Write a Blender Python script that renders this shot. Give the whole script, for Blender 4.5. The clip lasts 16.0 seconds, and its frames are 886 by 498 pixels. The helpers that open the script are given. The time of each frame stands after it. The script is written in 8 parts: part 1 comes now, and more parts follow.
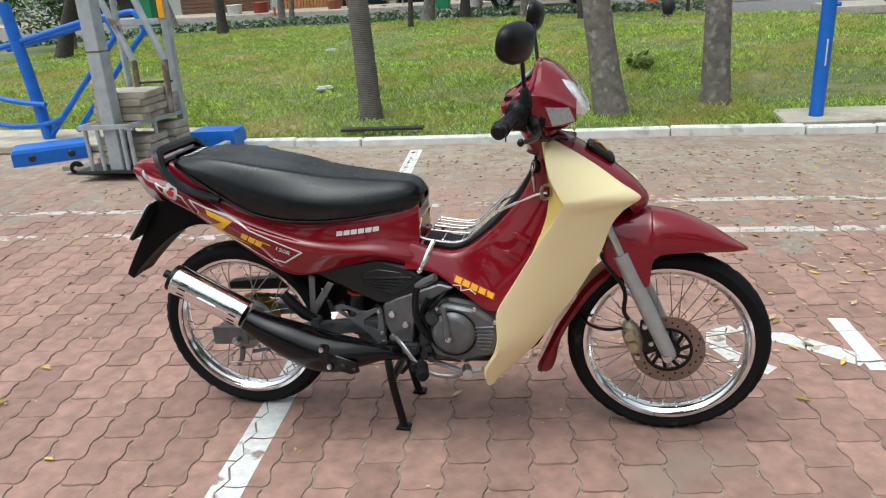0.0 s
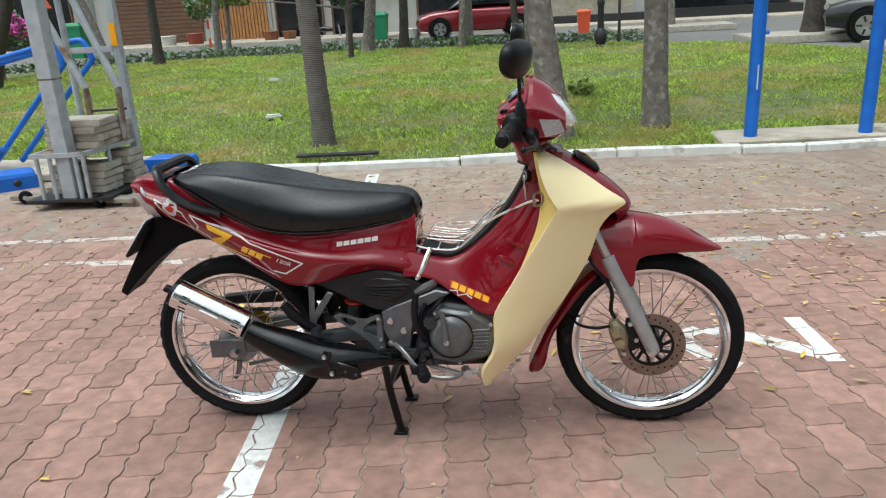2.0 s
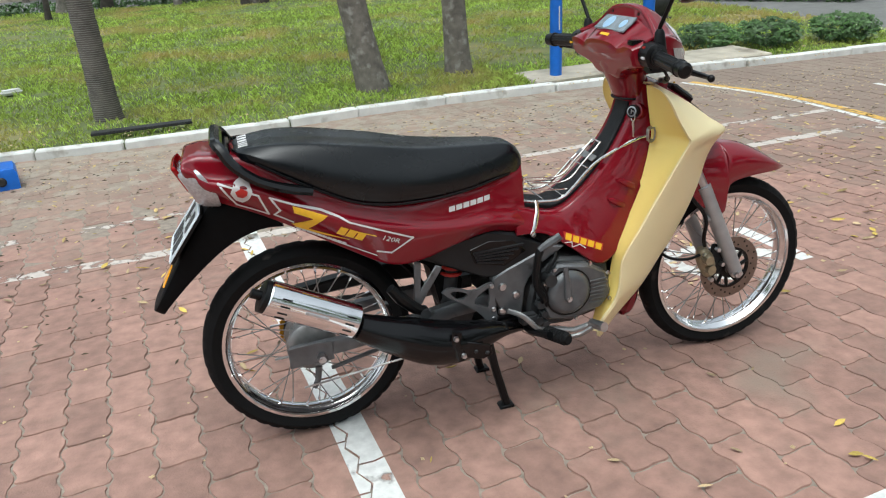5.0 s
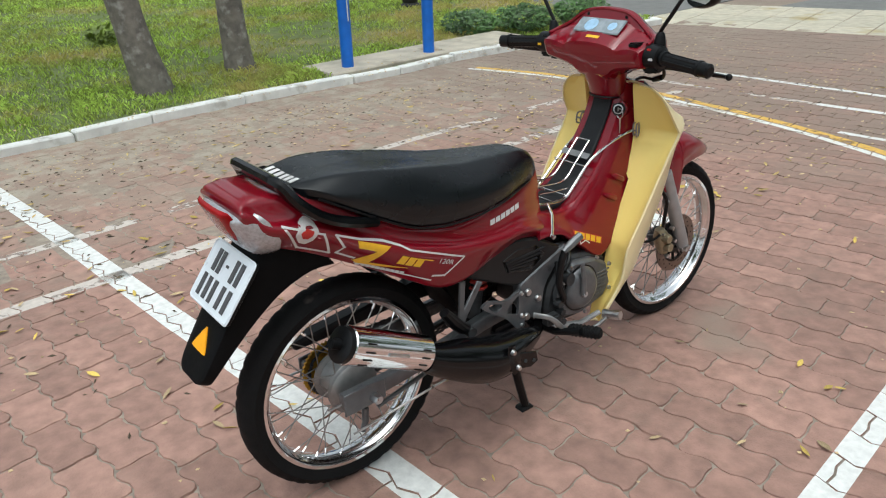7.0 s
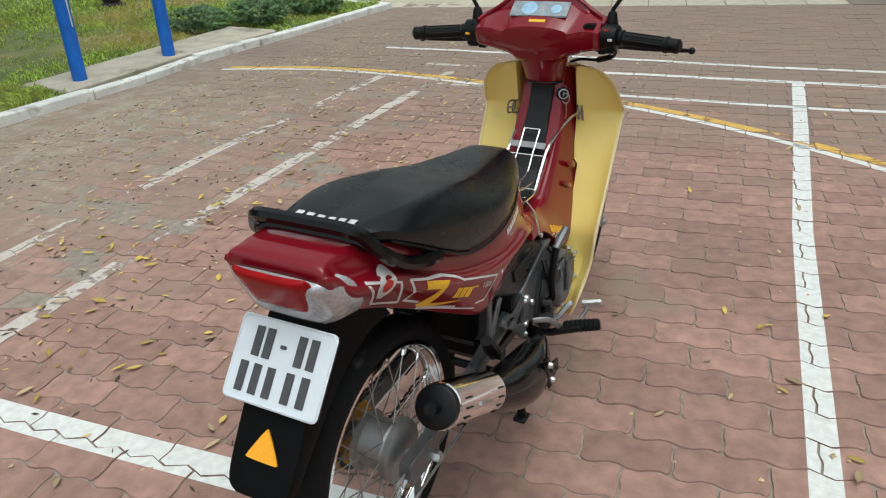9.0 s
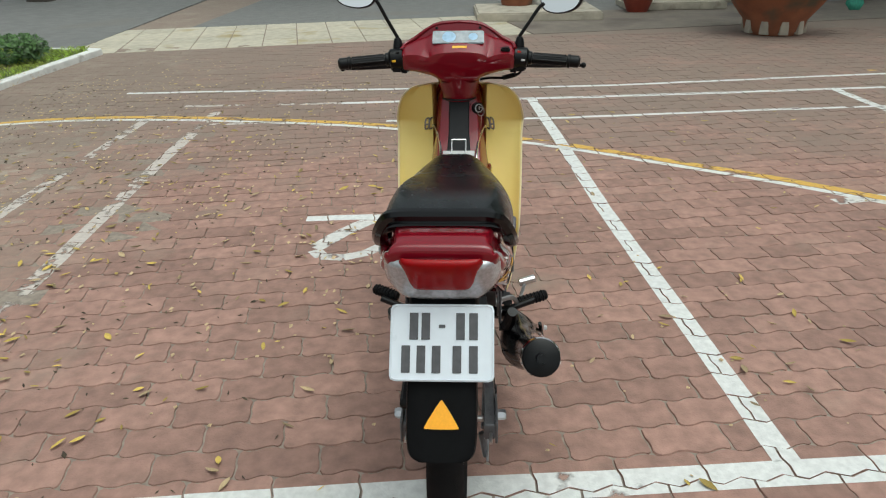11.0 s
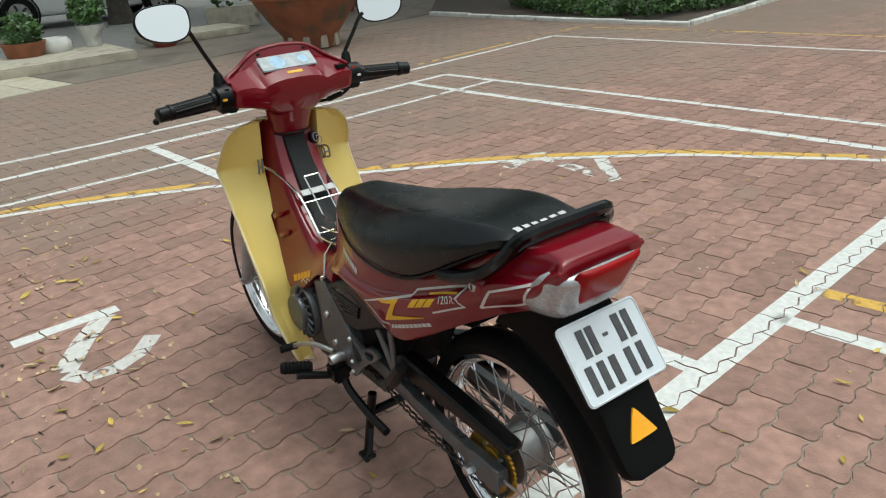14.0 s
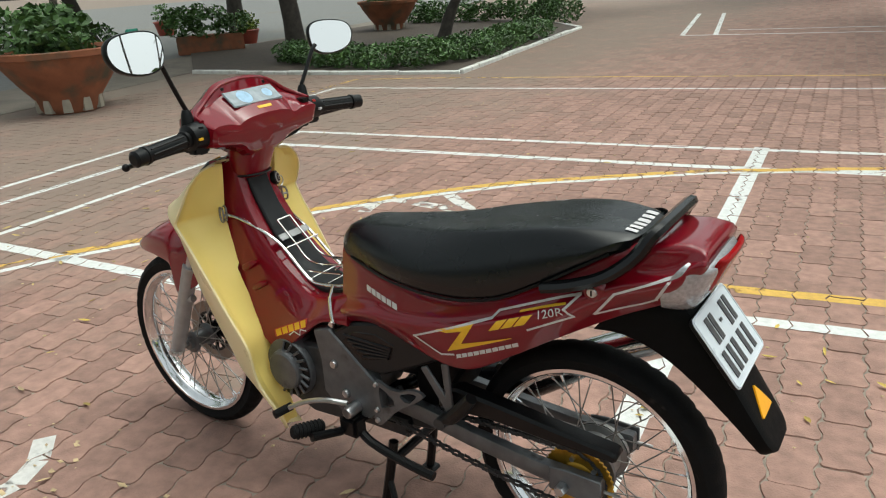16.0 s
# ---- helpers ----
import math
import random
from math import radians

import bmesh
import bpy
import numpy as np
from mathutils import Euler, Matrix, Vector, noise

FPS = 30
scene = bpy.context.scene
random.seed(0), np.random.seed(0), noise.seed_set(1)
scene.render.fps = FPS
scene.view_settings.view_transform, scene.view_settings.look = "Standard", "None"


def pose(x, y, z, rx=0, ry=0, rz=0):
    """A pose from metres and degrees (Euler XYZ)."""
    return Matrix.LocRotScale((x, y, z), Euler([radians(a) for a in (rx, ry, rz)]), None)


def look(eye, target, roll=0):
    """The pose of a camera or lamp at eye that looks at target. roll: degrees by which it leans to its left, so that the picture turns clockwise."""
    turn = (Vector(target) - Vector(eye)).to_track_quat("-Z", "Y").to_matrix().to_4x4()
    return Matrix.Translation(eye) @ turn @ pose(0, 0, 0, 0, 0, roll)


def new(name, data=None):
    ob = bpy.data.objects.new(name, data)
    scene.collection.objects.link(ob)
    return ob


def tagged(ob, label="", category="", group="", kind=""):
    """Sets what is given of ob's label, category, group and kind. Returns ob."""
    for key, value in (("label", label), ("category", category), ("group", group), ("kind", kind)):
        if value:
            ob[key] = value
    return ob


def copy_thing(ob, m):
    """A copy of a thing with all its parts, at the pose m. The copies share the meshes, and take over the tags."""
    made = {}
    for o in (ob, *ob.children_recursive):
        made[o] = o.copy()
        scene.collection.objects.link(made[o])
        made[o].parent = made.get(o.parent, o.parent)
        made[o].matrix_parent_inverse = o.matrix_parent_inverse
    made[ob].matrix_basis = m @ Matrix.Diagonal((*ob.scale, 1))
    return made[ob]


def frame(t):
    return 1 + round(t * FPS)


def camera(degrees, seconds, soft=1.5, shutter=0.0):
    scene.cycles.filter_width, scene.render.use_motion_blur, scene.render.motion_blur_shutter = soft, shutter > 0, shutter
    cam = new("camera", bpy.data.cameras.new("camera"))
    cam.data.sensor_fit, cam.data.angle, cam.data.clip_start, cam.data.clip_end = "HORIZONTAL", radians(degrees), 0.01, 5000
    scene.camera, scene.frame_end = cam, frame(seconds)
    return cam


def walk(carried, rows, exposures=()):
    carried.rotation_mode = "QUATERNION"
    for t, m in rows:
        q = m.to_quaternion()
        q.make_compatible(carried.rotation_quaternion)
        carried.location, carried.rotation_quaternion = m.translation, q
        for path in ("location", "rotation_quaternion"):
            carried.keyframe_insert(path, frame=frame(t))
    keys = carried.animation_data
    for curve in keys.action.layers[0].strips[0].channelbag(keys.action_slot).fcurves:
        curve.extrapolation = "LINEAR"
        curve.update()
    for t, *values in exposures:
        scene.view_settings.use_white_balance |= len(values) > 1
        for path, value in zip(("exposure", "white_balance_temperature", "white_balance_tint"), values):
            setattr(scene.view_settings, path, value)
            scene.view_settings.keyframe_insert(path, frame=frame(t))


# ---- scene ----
cam = camera(61.6, 16.0, soft=1.15)
PATH = [
    (0, (1.088, -1.957, 1.261), (0.669, -0.123, 0.584), -3.4),
    (0.5, (1.014, -2.051, 1.248), (0.677, -0.182, 0.622), -3.1),
    (1, (0.99, -2.047, 1.221), (0.691, -0.158, 0.635), -3.1),
    (1.5, (0.986, -2.079, 1.243), (0.697, -0.187, 0.662), -3.1),
    (2, (0.945, -2.098, 1.245), (0.689, -0.211, 0.633), -3.2),
    (2.5, (0.81, -2.026, 1.234), (0.628, -0.144, 0.582), -2.8),
    (3, (0.621, -2.0, 1.226), (0.55, -0.116, 0.559), -2.2),
    (3.5, (0.397, -2.081, 1.232), (0.49, -0.201, 0.555), -1.8),
    (4, (0.242, -2.05, 1.223), (0.455, -0.185, 0.533), -2.7),
    (4.2, (0.181, -1.995, 1.215), (0.449, -0.14, 0.517), -2.9),
    (6.3, (-0.526, -1.562, 1.282), (0.31, 0.043, 0.43), -3.7),
    (6.5, (-0.574, -1.51, 1.287), (0.33, 0.058, 0.438), -3.4),
    (7, (-0.731, -1.378, 1.316), (0.374, 0.07, 0.489), -2.4),
    (7.5, (-0.869, -1.268, 1.334), (0.393, 0.056, 0.525), -2.3),
    (8, (-0.906, -1.068, 1.317), (0.48, 0.113, 0.49), -2.5),
    (8.2, (-0.916, -0.986, 1.317), (0.515, 0.13, 0.477), -2.6),
    (10.3, (-1.295, -0.287, 1.336), (0.469, 0.112, 0.483), -2.0),
    (10.5, (-1.353, -0.206, 1.341), (0.437, 0.102, 0.505), -1.5),
    (10.7, (-1.382, -0.144, 1.351), (0.422, 0.084, 0.519), -0.3),
    (11, (-1.432, -0.071, 1.353), (0.391, 0.031, 0.536), -1.1),
    (11.5, (-1.378, 0.07, 1.339), (0.447, -0.027, 0.525), -1.1),
    (12, (-1.316, 0.233, 1.337), (0.487, -0.072, 0.527), -1.2),
    (12.5, (-1.343, 0.459, 1.342), (0.415, -0.05, 0.535), -1.8),
    (13, (-1.279, 0.59, 1.333), (0.409, -0.112, 0.52), -3.0),
    (13.5, (-1.107, 0.714, 1.336), (0.496, -0.162, 0.521), -3.9),
    (14, (-0.993, 0.842, 1.319), (0.516, -0.202, 0.523), -4.3),
    (14.5, (-0.905, 1.011, 1.319), (0.511, -0.165, 0.538), -4.9),
    (15, (-0.776, 1.099, 1.303), (0.557, -0.184, 0.545), -5.6),
    (15.5, (-0.609, 1.155, 1.308), (0.613, -0.249, 0.575), -4.8),
    (16, (-0.521, 1.254, 1.274), (0.55, -0.284, 0.574), -3.6),
]
walk(cam, [(t, look(eye, target, roll)) for t, eye, target, roll in PATH], [(0.0, 0.16, 6100, 3), (3.5, 0.18, 6050, 2), (7.0, -0.02, 6100, 2), (11.0, -0.28, 6250, -1), (13.5, -0.22, 6250, -2), (16.0, 0.0, 6400, -2)])

# ---- world, sun, exposure ----
world = bpy.data.worlds.new("overcast_sky")
scene.world = world
world.use_nodes = True
wn = world.node_tree
bg = wn.nodes["Background"]
sky = wn.nodes.new("ShaderNodeTexSky")
sky.sky_type = "NISHITA"
sky.sun_disc = False
sky.sun_elevation, sky.sun_rotation = radians(72), radians(223)
sky.air_density, sky.dust_density, sky.ozone_density = 1.0, 5.0, 1.0
cloud = wn.nodes.new("ShaderNodeHueSaturation")
cloud.inputs["Saturation"].default_value = 0.22
wn.links.new(sky.outputs[0], cloud.inputs["Color"])
wn.links.new(cloud.outputs[0], bg.inputs[0])
bg.inputs[1].default_value = 0.20
sun = new("sun", bpy.data.lights.new("sun", "SUN"))
sun.data.energy, sun.data.angle, sun.data.color = 0.8, radians(60), (1.0, 0.97, 0.92)
sun.matrix_world = look((-3, -3.2, 14), (0, 0, 0))


# ---- materials ----
def mat(name, color, rough=0.5, metal=0.0, vary=0.0, scale=20.0, bump=0.0, bump_scale=60.0, coat=0.0, dirt=None, dirt_amount=0.0, dirt_scale=3.0, island=0.0, spec=0.5, world=False):
    """A principled surface with grain, a larger stain layer, and fine relief."""
    m = bpy.data.materials.new(name)
    m.use_nodes = True
    t, p = m.node_tree, m.node_tree.nodes["Principled BSDF"]
    p.inputs["Base Color"].default_value = (*color, 1)
    p.inputs["Roughness"].default_value, p.inputs["Metallic"].default_value = rough, metal
    p.inputs["Specular IOR Level"].default_value = spec
    p.inputs["Coat Weight"].default_value, p.inputs["Coat Roughness"].default_value = coat, 0.03
    co = t.nodes.new("ShaderNodeNewGeometry").outputs["Position"] if world else t.nodes.new("ShaderNodeTexCoord").outputs["Object"]

    def tex(sc, detail=4.0):
        n = t.nodes.new("ShaderNodeTexNoise")
        n.inputs["Scale"].default_value, n.inputs["Detail"].default_value = sc, detail
        t.links.new(co, n.inputs["Vector"])
        return n.outputs["Fac"]

    def mix(a, b, fac):
        n = t.nodes.new("ShaderNodeMix")
        n.data_type = "RGBA"
        for value, sock in ((fac, n.inputs[0]), (a, n.inputs[6]), (b, n.inputs[7])):
            if hasattr(value, "links"):
                t.links.new(value, sock)
            else:
                sock.default_value = value
        return n.outputs[2]

    def ramp(fac, lo, hi):
        n = t.nodes.new("ShaderNodeMapRange")
        n.inputs["From Min"].default_value, n.inputs["From Max"].default_value = lo, hi
        t.links.new(fac, n.inputs["Value"])
        return n.outputs["Result"]

    base = (*color, 1)
    if vary:
        f = tex(scale)
        base = mix(tuple(c * (1 - vary) for c in color) + (1,), tuple(min(1, c * (1 + vary)) for c in color) + (1,), ramp(f, 0.3, 0.7))
        r = t.nodes.new("ShaderNodeMapRange")
        r.inputs["To Min"].default_value, r.inputs["To Max"].default_value = max(0.02, rough * 0.8), min(1, rough * 1.2)
        t.links.new(f, r.inputs["Value"])
        t.links.new(r.outputs["Result"], p.inputs["Roughness"])
    if island:
        rnd = t.nodes.new("ShaderNodeObjectInfo").outputs["Random"] if island < 0 else t.nodes.new("ShaderNodeNewGeometry").outputs["Random Per Island"]
        k = abs(island)
        hsv = t.nodes.new("ShaderNodeHueSaturation")
        rr = t.nodes.new("ShaderNodeMapRange")
        rr.inputs["To Min"].default_value, rr.inputs["To Max"].default_value = 1 - k, 1 + k
        t.links.new(rnd, rr.inputs["Value"])
        t.links.new(rr.outputs["Result"], hsv.inputs["Value"])
        if hasattr(base, "links"):
            t.links.new(base, hsv.inputs["Color"])
        else:
            hsv.inputs["Color"].default_value = base
        base = hsv.outputs[0]
    if dirt:
        base = mix(base, (*dirt, 1), ramp(tex(dirt_scale, 6.0), 0.72 - dirt_amount, 0.78 - dirt_amount * 0.4))
    if hasattr(base, "links"):
        t.links.new(base, p.inputs["Base Color"])
    if bump:
        b = t.nodes.new("ShaderNodeBump")
        b.inputs["Strength"].default_value, b.inputs["Distance"].default_value = bump, 0.004
        t.links.new(tex(bump_scale, 6.0), b.inputs["Height"])
        t.links.new(b.outputs[0], p.inputs["Normal"])
    return m


def worn_paint(name, color, keep=0.62, scale=9.0):
    """Road paint worn through in patches."""
    m = mat(name, color, 0.75, vary=0.12, scale=40, bump=0.3, bump_scale=150)
    t, p = m.node_tree, m.node_tree.nodes["Principled BSDF"]
    geo = t.nodes.new("ShaderNodeNewGeometry").outputs["Position"]
    big, fine = t.nodes.new("ShaderNodeTexNoise"), t.nodes.new("ShaderNodeTexNoise")
    big.inputs["Scale"].default_value, big.inputs["Detail"].default_value = scale, 8.0
    fine.inputs["Scale"].default_value, fine.inputs["Detail"].default_value = 1.3, 2.0
    for n in (big, fine):
        t.links.new(geo, n.inputs["Vector"])
    add = t.nodes.new("ShaderNodeMath")
    add.operation = "ADD"
    t.links.new(big.outputs["Fac"], add.inputs[0])
    t.links.new(fine.outputs["Fac"], add.inputs[1])
    r = t.nodes.new("ShaderNodeMapRange")
    r.inputs["From Min"].default_value, r.inputs["From Max"].default_value = 2 * keep + 0.05, 2 * keep - 0.05
    t.links.new(add.outputs[0], r.inputs["Value"])
    t.links.new(r.outputs["Result"], p.inputs["Alpha"])
    return m


def dusty(m):
    """Sandy dust along the kerb, brown grime towards the street, faint dust elsewhere, and dark brown stains that
    thicken on the motorbike's left.
    """
    t, p = m.node_tree, m.node_tree.nodes["Principled BSDF"]
    pos = t.nodes.new("ShaderNodeNewGeometry").outputs["Position"]
    sep = t.nodes.new("ShaderNodeSeparateXYZ")
    t.links.new(pos, sep.inputs[0])

    def spread(axis, lo, hi, top):
        n = t.nodes.new("ShaderNodeMapRange")
        n.inputs["From Min"].default_value, n.inputs["From Max"].default_value, n.inputs["To Max"].default_value = lo, hi, top
        t.links.new(sep.outputs[axis], n.inputs["Value"])
        return n.outputs["Result"]

    def layer(color, scale, extra, lo, hi, top):
        n = t.nodes.new("ShaderNodeTexNoise")
        n.inputs["Scale"].default_value, n.inputs["Detail"].default_value, n.inputs["Roughness"].default_value = scale, 9.0, 0.7
        t.links.new(pos, n.inputs["Vector"])
        fac = n.outputs["Fac"]
        if extra:
            add = t.nodes.new("ShaderNodeMath")
            add.operation = "ADD"
            t.links.new(fac, add.inputs[0])
            t.links.new(extra, add.inputs[1])
            fac = add.outputs[0]
        r = t.nodes.new("ShaderNodeMapRange")
        r.inputs["From Min"].default_value, r.inputs["From Max"].default_value, r.inputs["To Max"].default_value = lo, hi, top
        t.links.new(fac, r.inputs["Value"])
        mx = t.nodes.new("ShaderNodeMix")
        mx.data_type = "RGBA"
        t.links.new(r.outputs["Result"], mx.inputs[0])
        t.links.new(p.inputs["Base Color"].links[0].from_socket, mx.inputs[6])
        mx.inputs[7].default_value = (*color, 1)
        t.links.new(mx.outputs[2], p.inputs["Base Color"])

    layer((0.285, 0.226, 0.178), 2.3, spread("Y", 0.9, 3.3, 0.40), 0.58, 0.90, 0.75)
    layer((0.37, 0.33, 0.26), 6.0, spread("Y", 0.8, 3.5, 0.24), 0.70, 0.79, 0.70)
    layer((0.15, 0.105, 0.075), 13.0, spread("Y", 0.3, 2.8, 0.13), 0.71, 0.77, 0.60)
    layer((0.225, 0.170, 0.135), 1.7, spread("X", 1.9, 4.2, 0.38), 0.58, 0.90, 0.88)
    # Brown stains; their lean along Y puts shade left of the motorbike into colour.
    layer((0.13, 0.095, 0.075), 0.8, spread("Y", 0.0, 1.2, 0.05), 0.58, 0.80, 0.38)


def thin_plastic(m, glow, share):
    """Lets light through a thin moulded sheet."""
    t, p = m.node_tree, m.node_tree.nodes["Principled BSDF"]
    tr, mx = t.nodes.new("ShaderNodeBsdfTranslucent"), t.nodes.new("ShaderNodeMixShader")
    tr.inputs["Color"].default_value = (*glow, 1)
    mx.inputs[0].default_value = share
    t.links.new(p.outputs[0], mx.inputs[1])
    t.links.new(tr.outputs[0], mx.inputs[2])
    t.links.new(mx.outputs[0], t.nodes["Material Output"].inputs["Surface"])


RED = mat("maroon_metallic_paint", (0.180, 0.003, 0.011), 0.32, 0.0, vary=0.10, scale=700, coat=1.0, spec=0.06)
CREAM = mat("cream_plastic", (1.0, 0.88, 0.53), 0.3, vary=0.02, scale=6, bump=0.03)
thin_plastic(CREAM, (1.0, 0.75, 0.2), 0.2)
# Same cream plastic; the yellow of light coming through is put into its colour.
BACKLIT = mat("backlit_cream_plastic", (1.0, 0.77, 0.24), 0.32, vary=0.04, scale=5, bump=0.03)
thin_plastic(BACKLIT, (1.0, 0.80, 0.14), 0.15)
BLACK = mat("black_plastic", (0.0038, 0.004, 0.0046), 0.36, vary=0.2, scale=60, bump=0.08, bump_scale=400, spec=0.26)
# Duller copy of the black plastic, standing in for shade on wheel-side surfaces.
BLACKSHADE = mat("shaded_black_plastic", (0.0036, 0.0038, 0.0042), 0.55, vary=0.2, scale=60, bump=0.1, bump_scale=400, spec=0.09)
DARK = mat("dark_grey_plastic", (0.011, 0.0115, 0.013), 0.5, vary=0.2, scale=40, bump=0.2, bump_scale=500, spec=0.25)
COVER = mat("charcoal_satin_plastic", (0.010, 0.0105, 0.012), 0.38, vary=0.15, scale=30, bump=0.08, bump_scale=500, spec=0.3)
# The blue cast in this black base stands in for reflected sky.
SEAT = mat("black_leatherette", (0.0026, 0.0036, 0.0048), 0.27, vary=0.12, scale=9, bump=0.06, bump_scale=700, spec=0.40)
RUBBER = mat("tyre_rubber", (0.0065, 0.0065, 0.007), 0.75, vary=0.3, scale=25, bump=0.3, bump_scale=250, dirt=(0.05, 0.042, 0.038), dirt_amount=0.06, dirt_scale=14, spec=0.16)
CHROME = mat("chrome", (0.82, 0.82, 0.83), 0.1, 1.0, vary=0.04, scale=30)
STEEL = mat("brushed_steel", (0.55, 0.55, 0.56), 0.3, 1.0, vary=0.12, scale=50, bump=0.05)
SPOKE = mat("spoke_steel", (0.32, 0.31, 0.30), 0.4, 0.9, vary=0.2, scale=60)
SILVER = mat("silver_paint", (0.37, 0.38, 0.39), 0.4, 0.5, vary=0.1, scale=30, bump=0.05)
GREY = mat("grey_cast_metal", (0.115, 0.119, 0.126), 0.34, 0.4, vary=0.18, scale=30, bump=0.15, bump_scale=300, dirt=(0.035, 0.032, 0.03), dirt_amount=0.1, dirt_scale=20)
DARKMETAL = mat("dark_engine_metal", (0.045, 0.047, 0.050), 0.5, 0.5, vary=0.3, scale=40, bump=0.2, bump_scale=250)
BLACKPIPE = mat("black_enamel", (0.0025, 0.0025, 0.003), 0.16, 0.0, vary=0.15, scale=20, bump=0.02, spec=0.35)
ALU = mat("dull_aluminium", (0.26, 0.26, 0.26), 0.42, 0.7, vary=0.15, scale=40, bump=0.1)
RACK = mat("nickel_wire", (0.74, 0.73, 0.71), 0.20, 1.0, vary=0.15, scale=80)
GLASSY = mat("headlight_glass", (0.80, 0.83, 0.86), 0.08, 0.35, vary=0.3, scale=70, coat=0.6, bump=0.2, bump_scale=120)
GOLD = mat("gold_anodised_metal", (0.45, 0.25, 0.03), 0.35, 0.8, vary=0.25, scale=40)
DISC = mat("brake_disc_steel", (0.24, 0.19, 0.16), 0.4, 0.9, vary=0.15, scale=40)
BRASS = mat("caliper_bronze", (0.35, 0.30, 0.20), 0.4, 0.7, vary=0.15, scale=60)
CLEAR = mat("clear_lens", (0.42, 0.42, 0.44), 0.10, 0.35, vary=0.18, scale=160, coat=0.5, bump=0.2, bump_scale=260)
REDLENS = mat("red_lens", (0.27, 0.001, 0.003), 0.2, coat=0.15, spec=0.15, vary=0.08, scale=60)
MIRROR = mat("mirror_glass", (0.9, 0.9, 0.9), 0.01, 1.0)
PLATE = mat("white_plate_enamel", (0.66, 0.71, 0.76), 0.3, vary=0.03, scale=30, coat=0.3)
INK = mat("plate_black_ink", (0.06, 0.06, 0.065), 0.5, vary=0.2, scale=80)
WHITE = mat("white_vinyl", (0.62, 0.60, 0.60), 0.45, vary=0.06, scale=80)
YELLOW = mat("yellow_vinyl", (0.80, 0.45, 0.02), 0.45, vary=0.06, scale=80)
ORANGE = mat("orange_reflector", (0.95, 0.42, 0.01), 0.3, vary=0.05, scale=200, coat=0.4)
# Base set paler than the dark glass, to carry part of the sky's reflection.
DIAL = mat("dial_glass", (0.24, 0.275, 0.30), 0.2, vary=0.3, scale=40, coat=1.0, spec=0.4)
DIALBLUE = mat("dial_blue", (0.30, 0.46, 0.62), 0.3, vary=0.2, scale=60)
SPRING = mat("red_spring_paint", (0.45, 0.02, 0.015), 0.4, vary=0.1)
BRICK = mat("red_paver_concrete", (0.308, 0.182, 0.145), 0.86, vary=0.24, scale=18, bump=0.5, bump_scale=160, dirt=(0.262, 0.196, 0.155), dirt_amount=0.07, dirt_scale=1.1, island=-0.17, world=True)
dusty(BRICK)
BRICKS = mat("red_paver_concrete_far", (0.308, 0.182, 0.145), 0.86, vary=0.24, scale=18, bump=0.5, bump_scale=160, dirt=(0.262, 0.196, 0.155), dirt_amount=0.07, dirt_scale=1.1, island=0.17, world=True)
dusty(BRICKS)
EARTH = mat("sandy_joint_soil", (0.255, 0.215, 0.175), 0.95, vary=0.3, scale=30, bump=0.6, bump_scale=90)
dusty(EARTH)
LAWNSOIL = mat("lawn_soil", (0.11, 0.14, 0.04), 0.95, vary=0.3, scale=9, bump=0.8, bump_scale=60, dirt=(0.27, 0.22, 0.10), dirt_amount=0.2, dirt_scale=0.8)
GRASS = mat("grass_blades", (0.34, 0.47, 0.085), 0.6, vary=0.4, scale=2.5, island=0.75, dirt=(0.50, 0.37, 0.15), dirt_amount=0.24, dirt_scale=0.8)
thin_plastic(GRASS, (0.46, 0.52, 0.09), 0.25)
KERB = mat("white_painted_kerb", (0.68, 0.68, 0.65), 0.8, vary=0.12, scale=9, bump=0.5, bump_scale=60, dirt=(0.30, 0.27, 0.22), dirt_amount=0.15, dirt_scale=6)
CONCRETE = mat("weathered_concrete", (0.40, 0.36, 0.29), 0.9, vary=0.18, scale=7, bump=0.5, bump_scale=60, dirt=(0.2, 0.17, 0.13), dirt_amount=0.12, dirt_scale=3, island=0.12)
LINE = worn_paint("white_line_paint", (0.66, 0.66, 0.64), 0.645)
LINEOLD = worn_paint("faded_white_line_paint", (0.52, 0.465, 0.42), 0.520, 14.0)
LINEWORN = worn_paint("scuffed_white_line_paint", (0.62, 0.60, 0.57), 0.545, 11.0)
LINEYEL = worn_paint("yellow_line_paint", (0.62, 0.38, 0.08), 0.56)


# ---- building helpers ----
def part(name, bm, material, parent=None, label="", smooth=35, mods=()):
    """Links a bmesh as one mesh object, under its thing where one is given."""
    me = bpy.data.meshes.new(name)
    bm.normal_update()
    bm.to_mesh(me)
    bm.free()
    me.materials.append(material)
    me.polygons.foreach_set("use_smooth", [True] * len(me.polygons))
    me.set_sharp_from_angle(angle=radians(smooth))
    ob = new(name, me)
    ob.parent = parent
    for kind, values in mods:
        mod = ob.modifiers.new(kind.lower(), kind)
        for key, value in values.items():
            if key == "thickness":
                mod.thickness = value
            elif key == "offset":
                mod.offset = value
            elif key == "levels":
                mod.levels = mod.render_levels = value
            elif key == "width":
                mod.width = value
                mod.segments = 2
    return tagged(ob, label)


def shell(t=0.004, off=-1.0):
    return [("SOLIDIFY", {"thickness": t, "offset": off})]


def empty(name, label, category, group="", kind="", at=(0, 0, 0)):
    ob = new(name)
    ob.location = at
    ob.empty_display_size = 0.1
    return tagged(ob, label, category, group, kind)


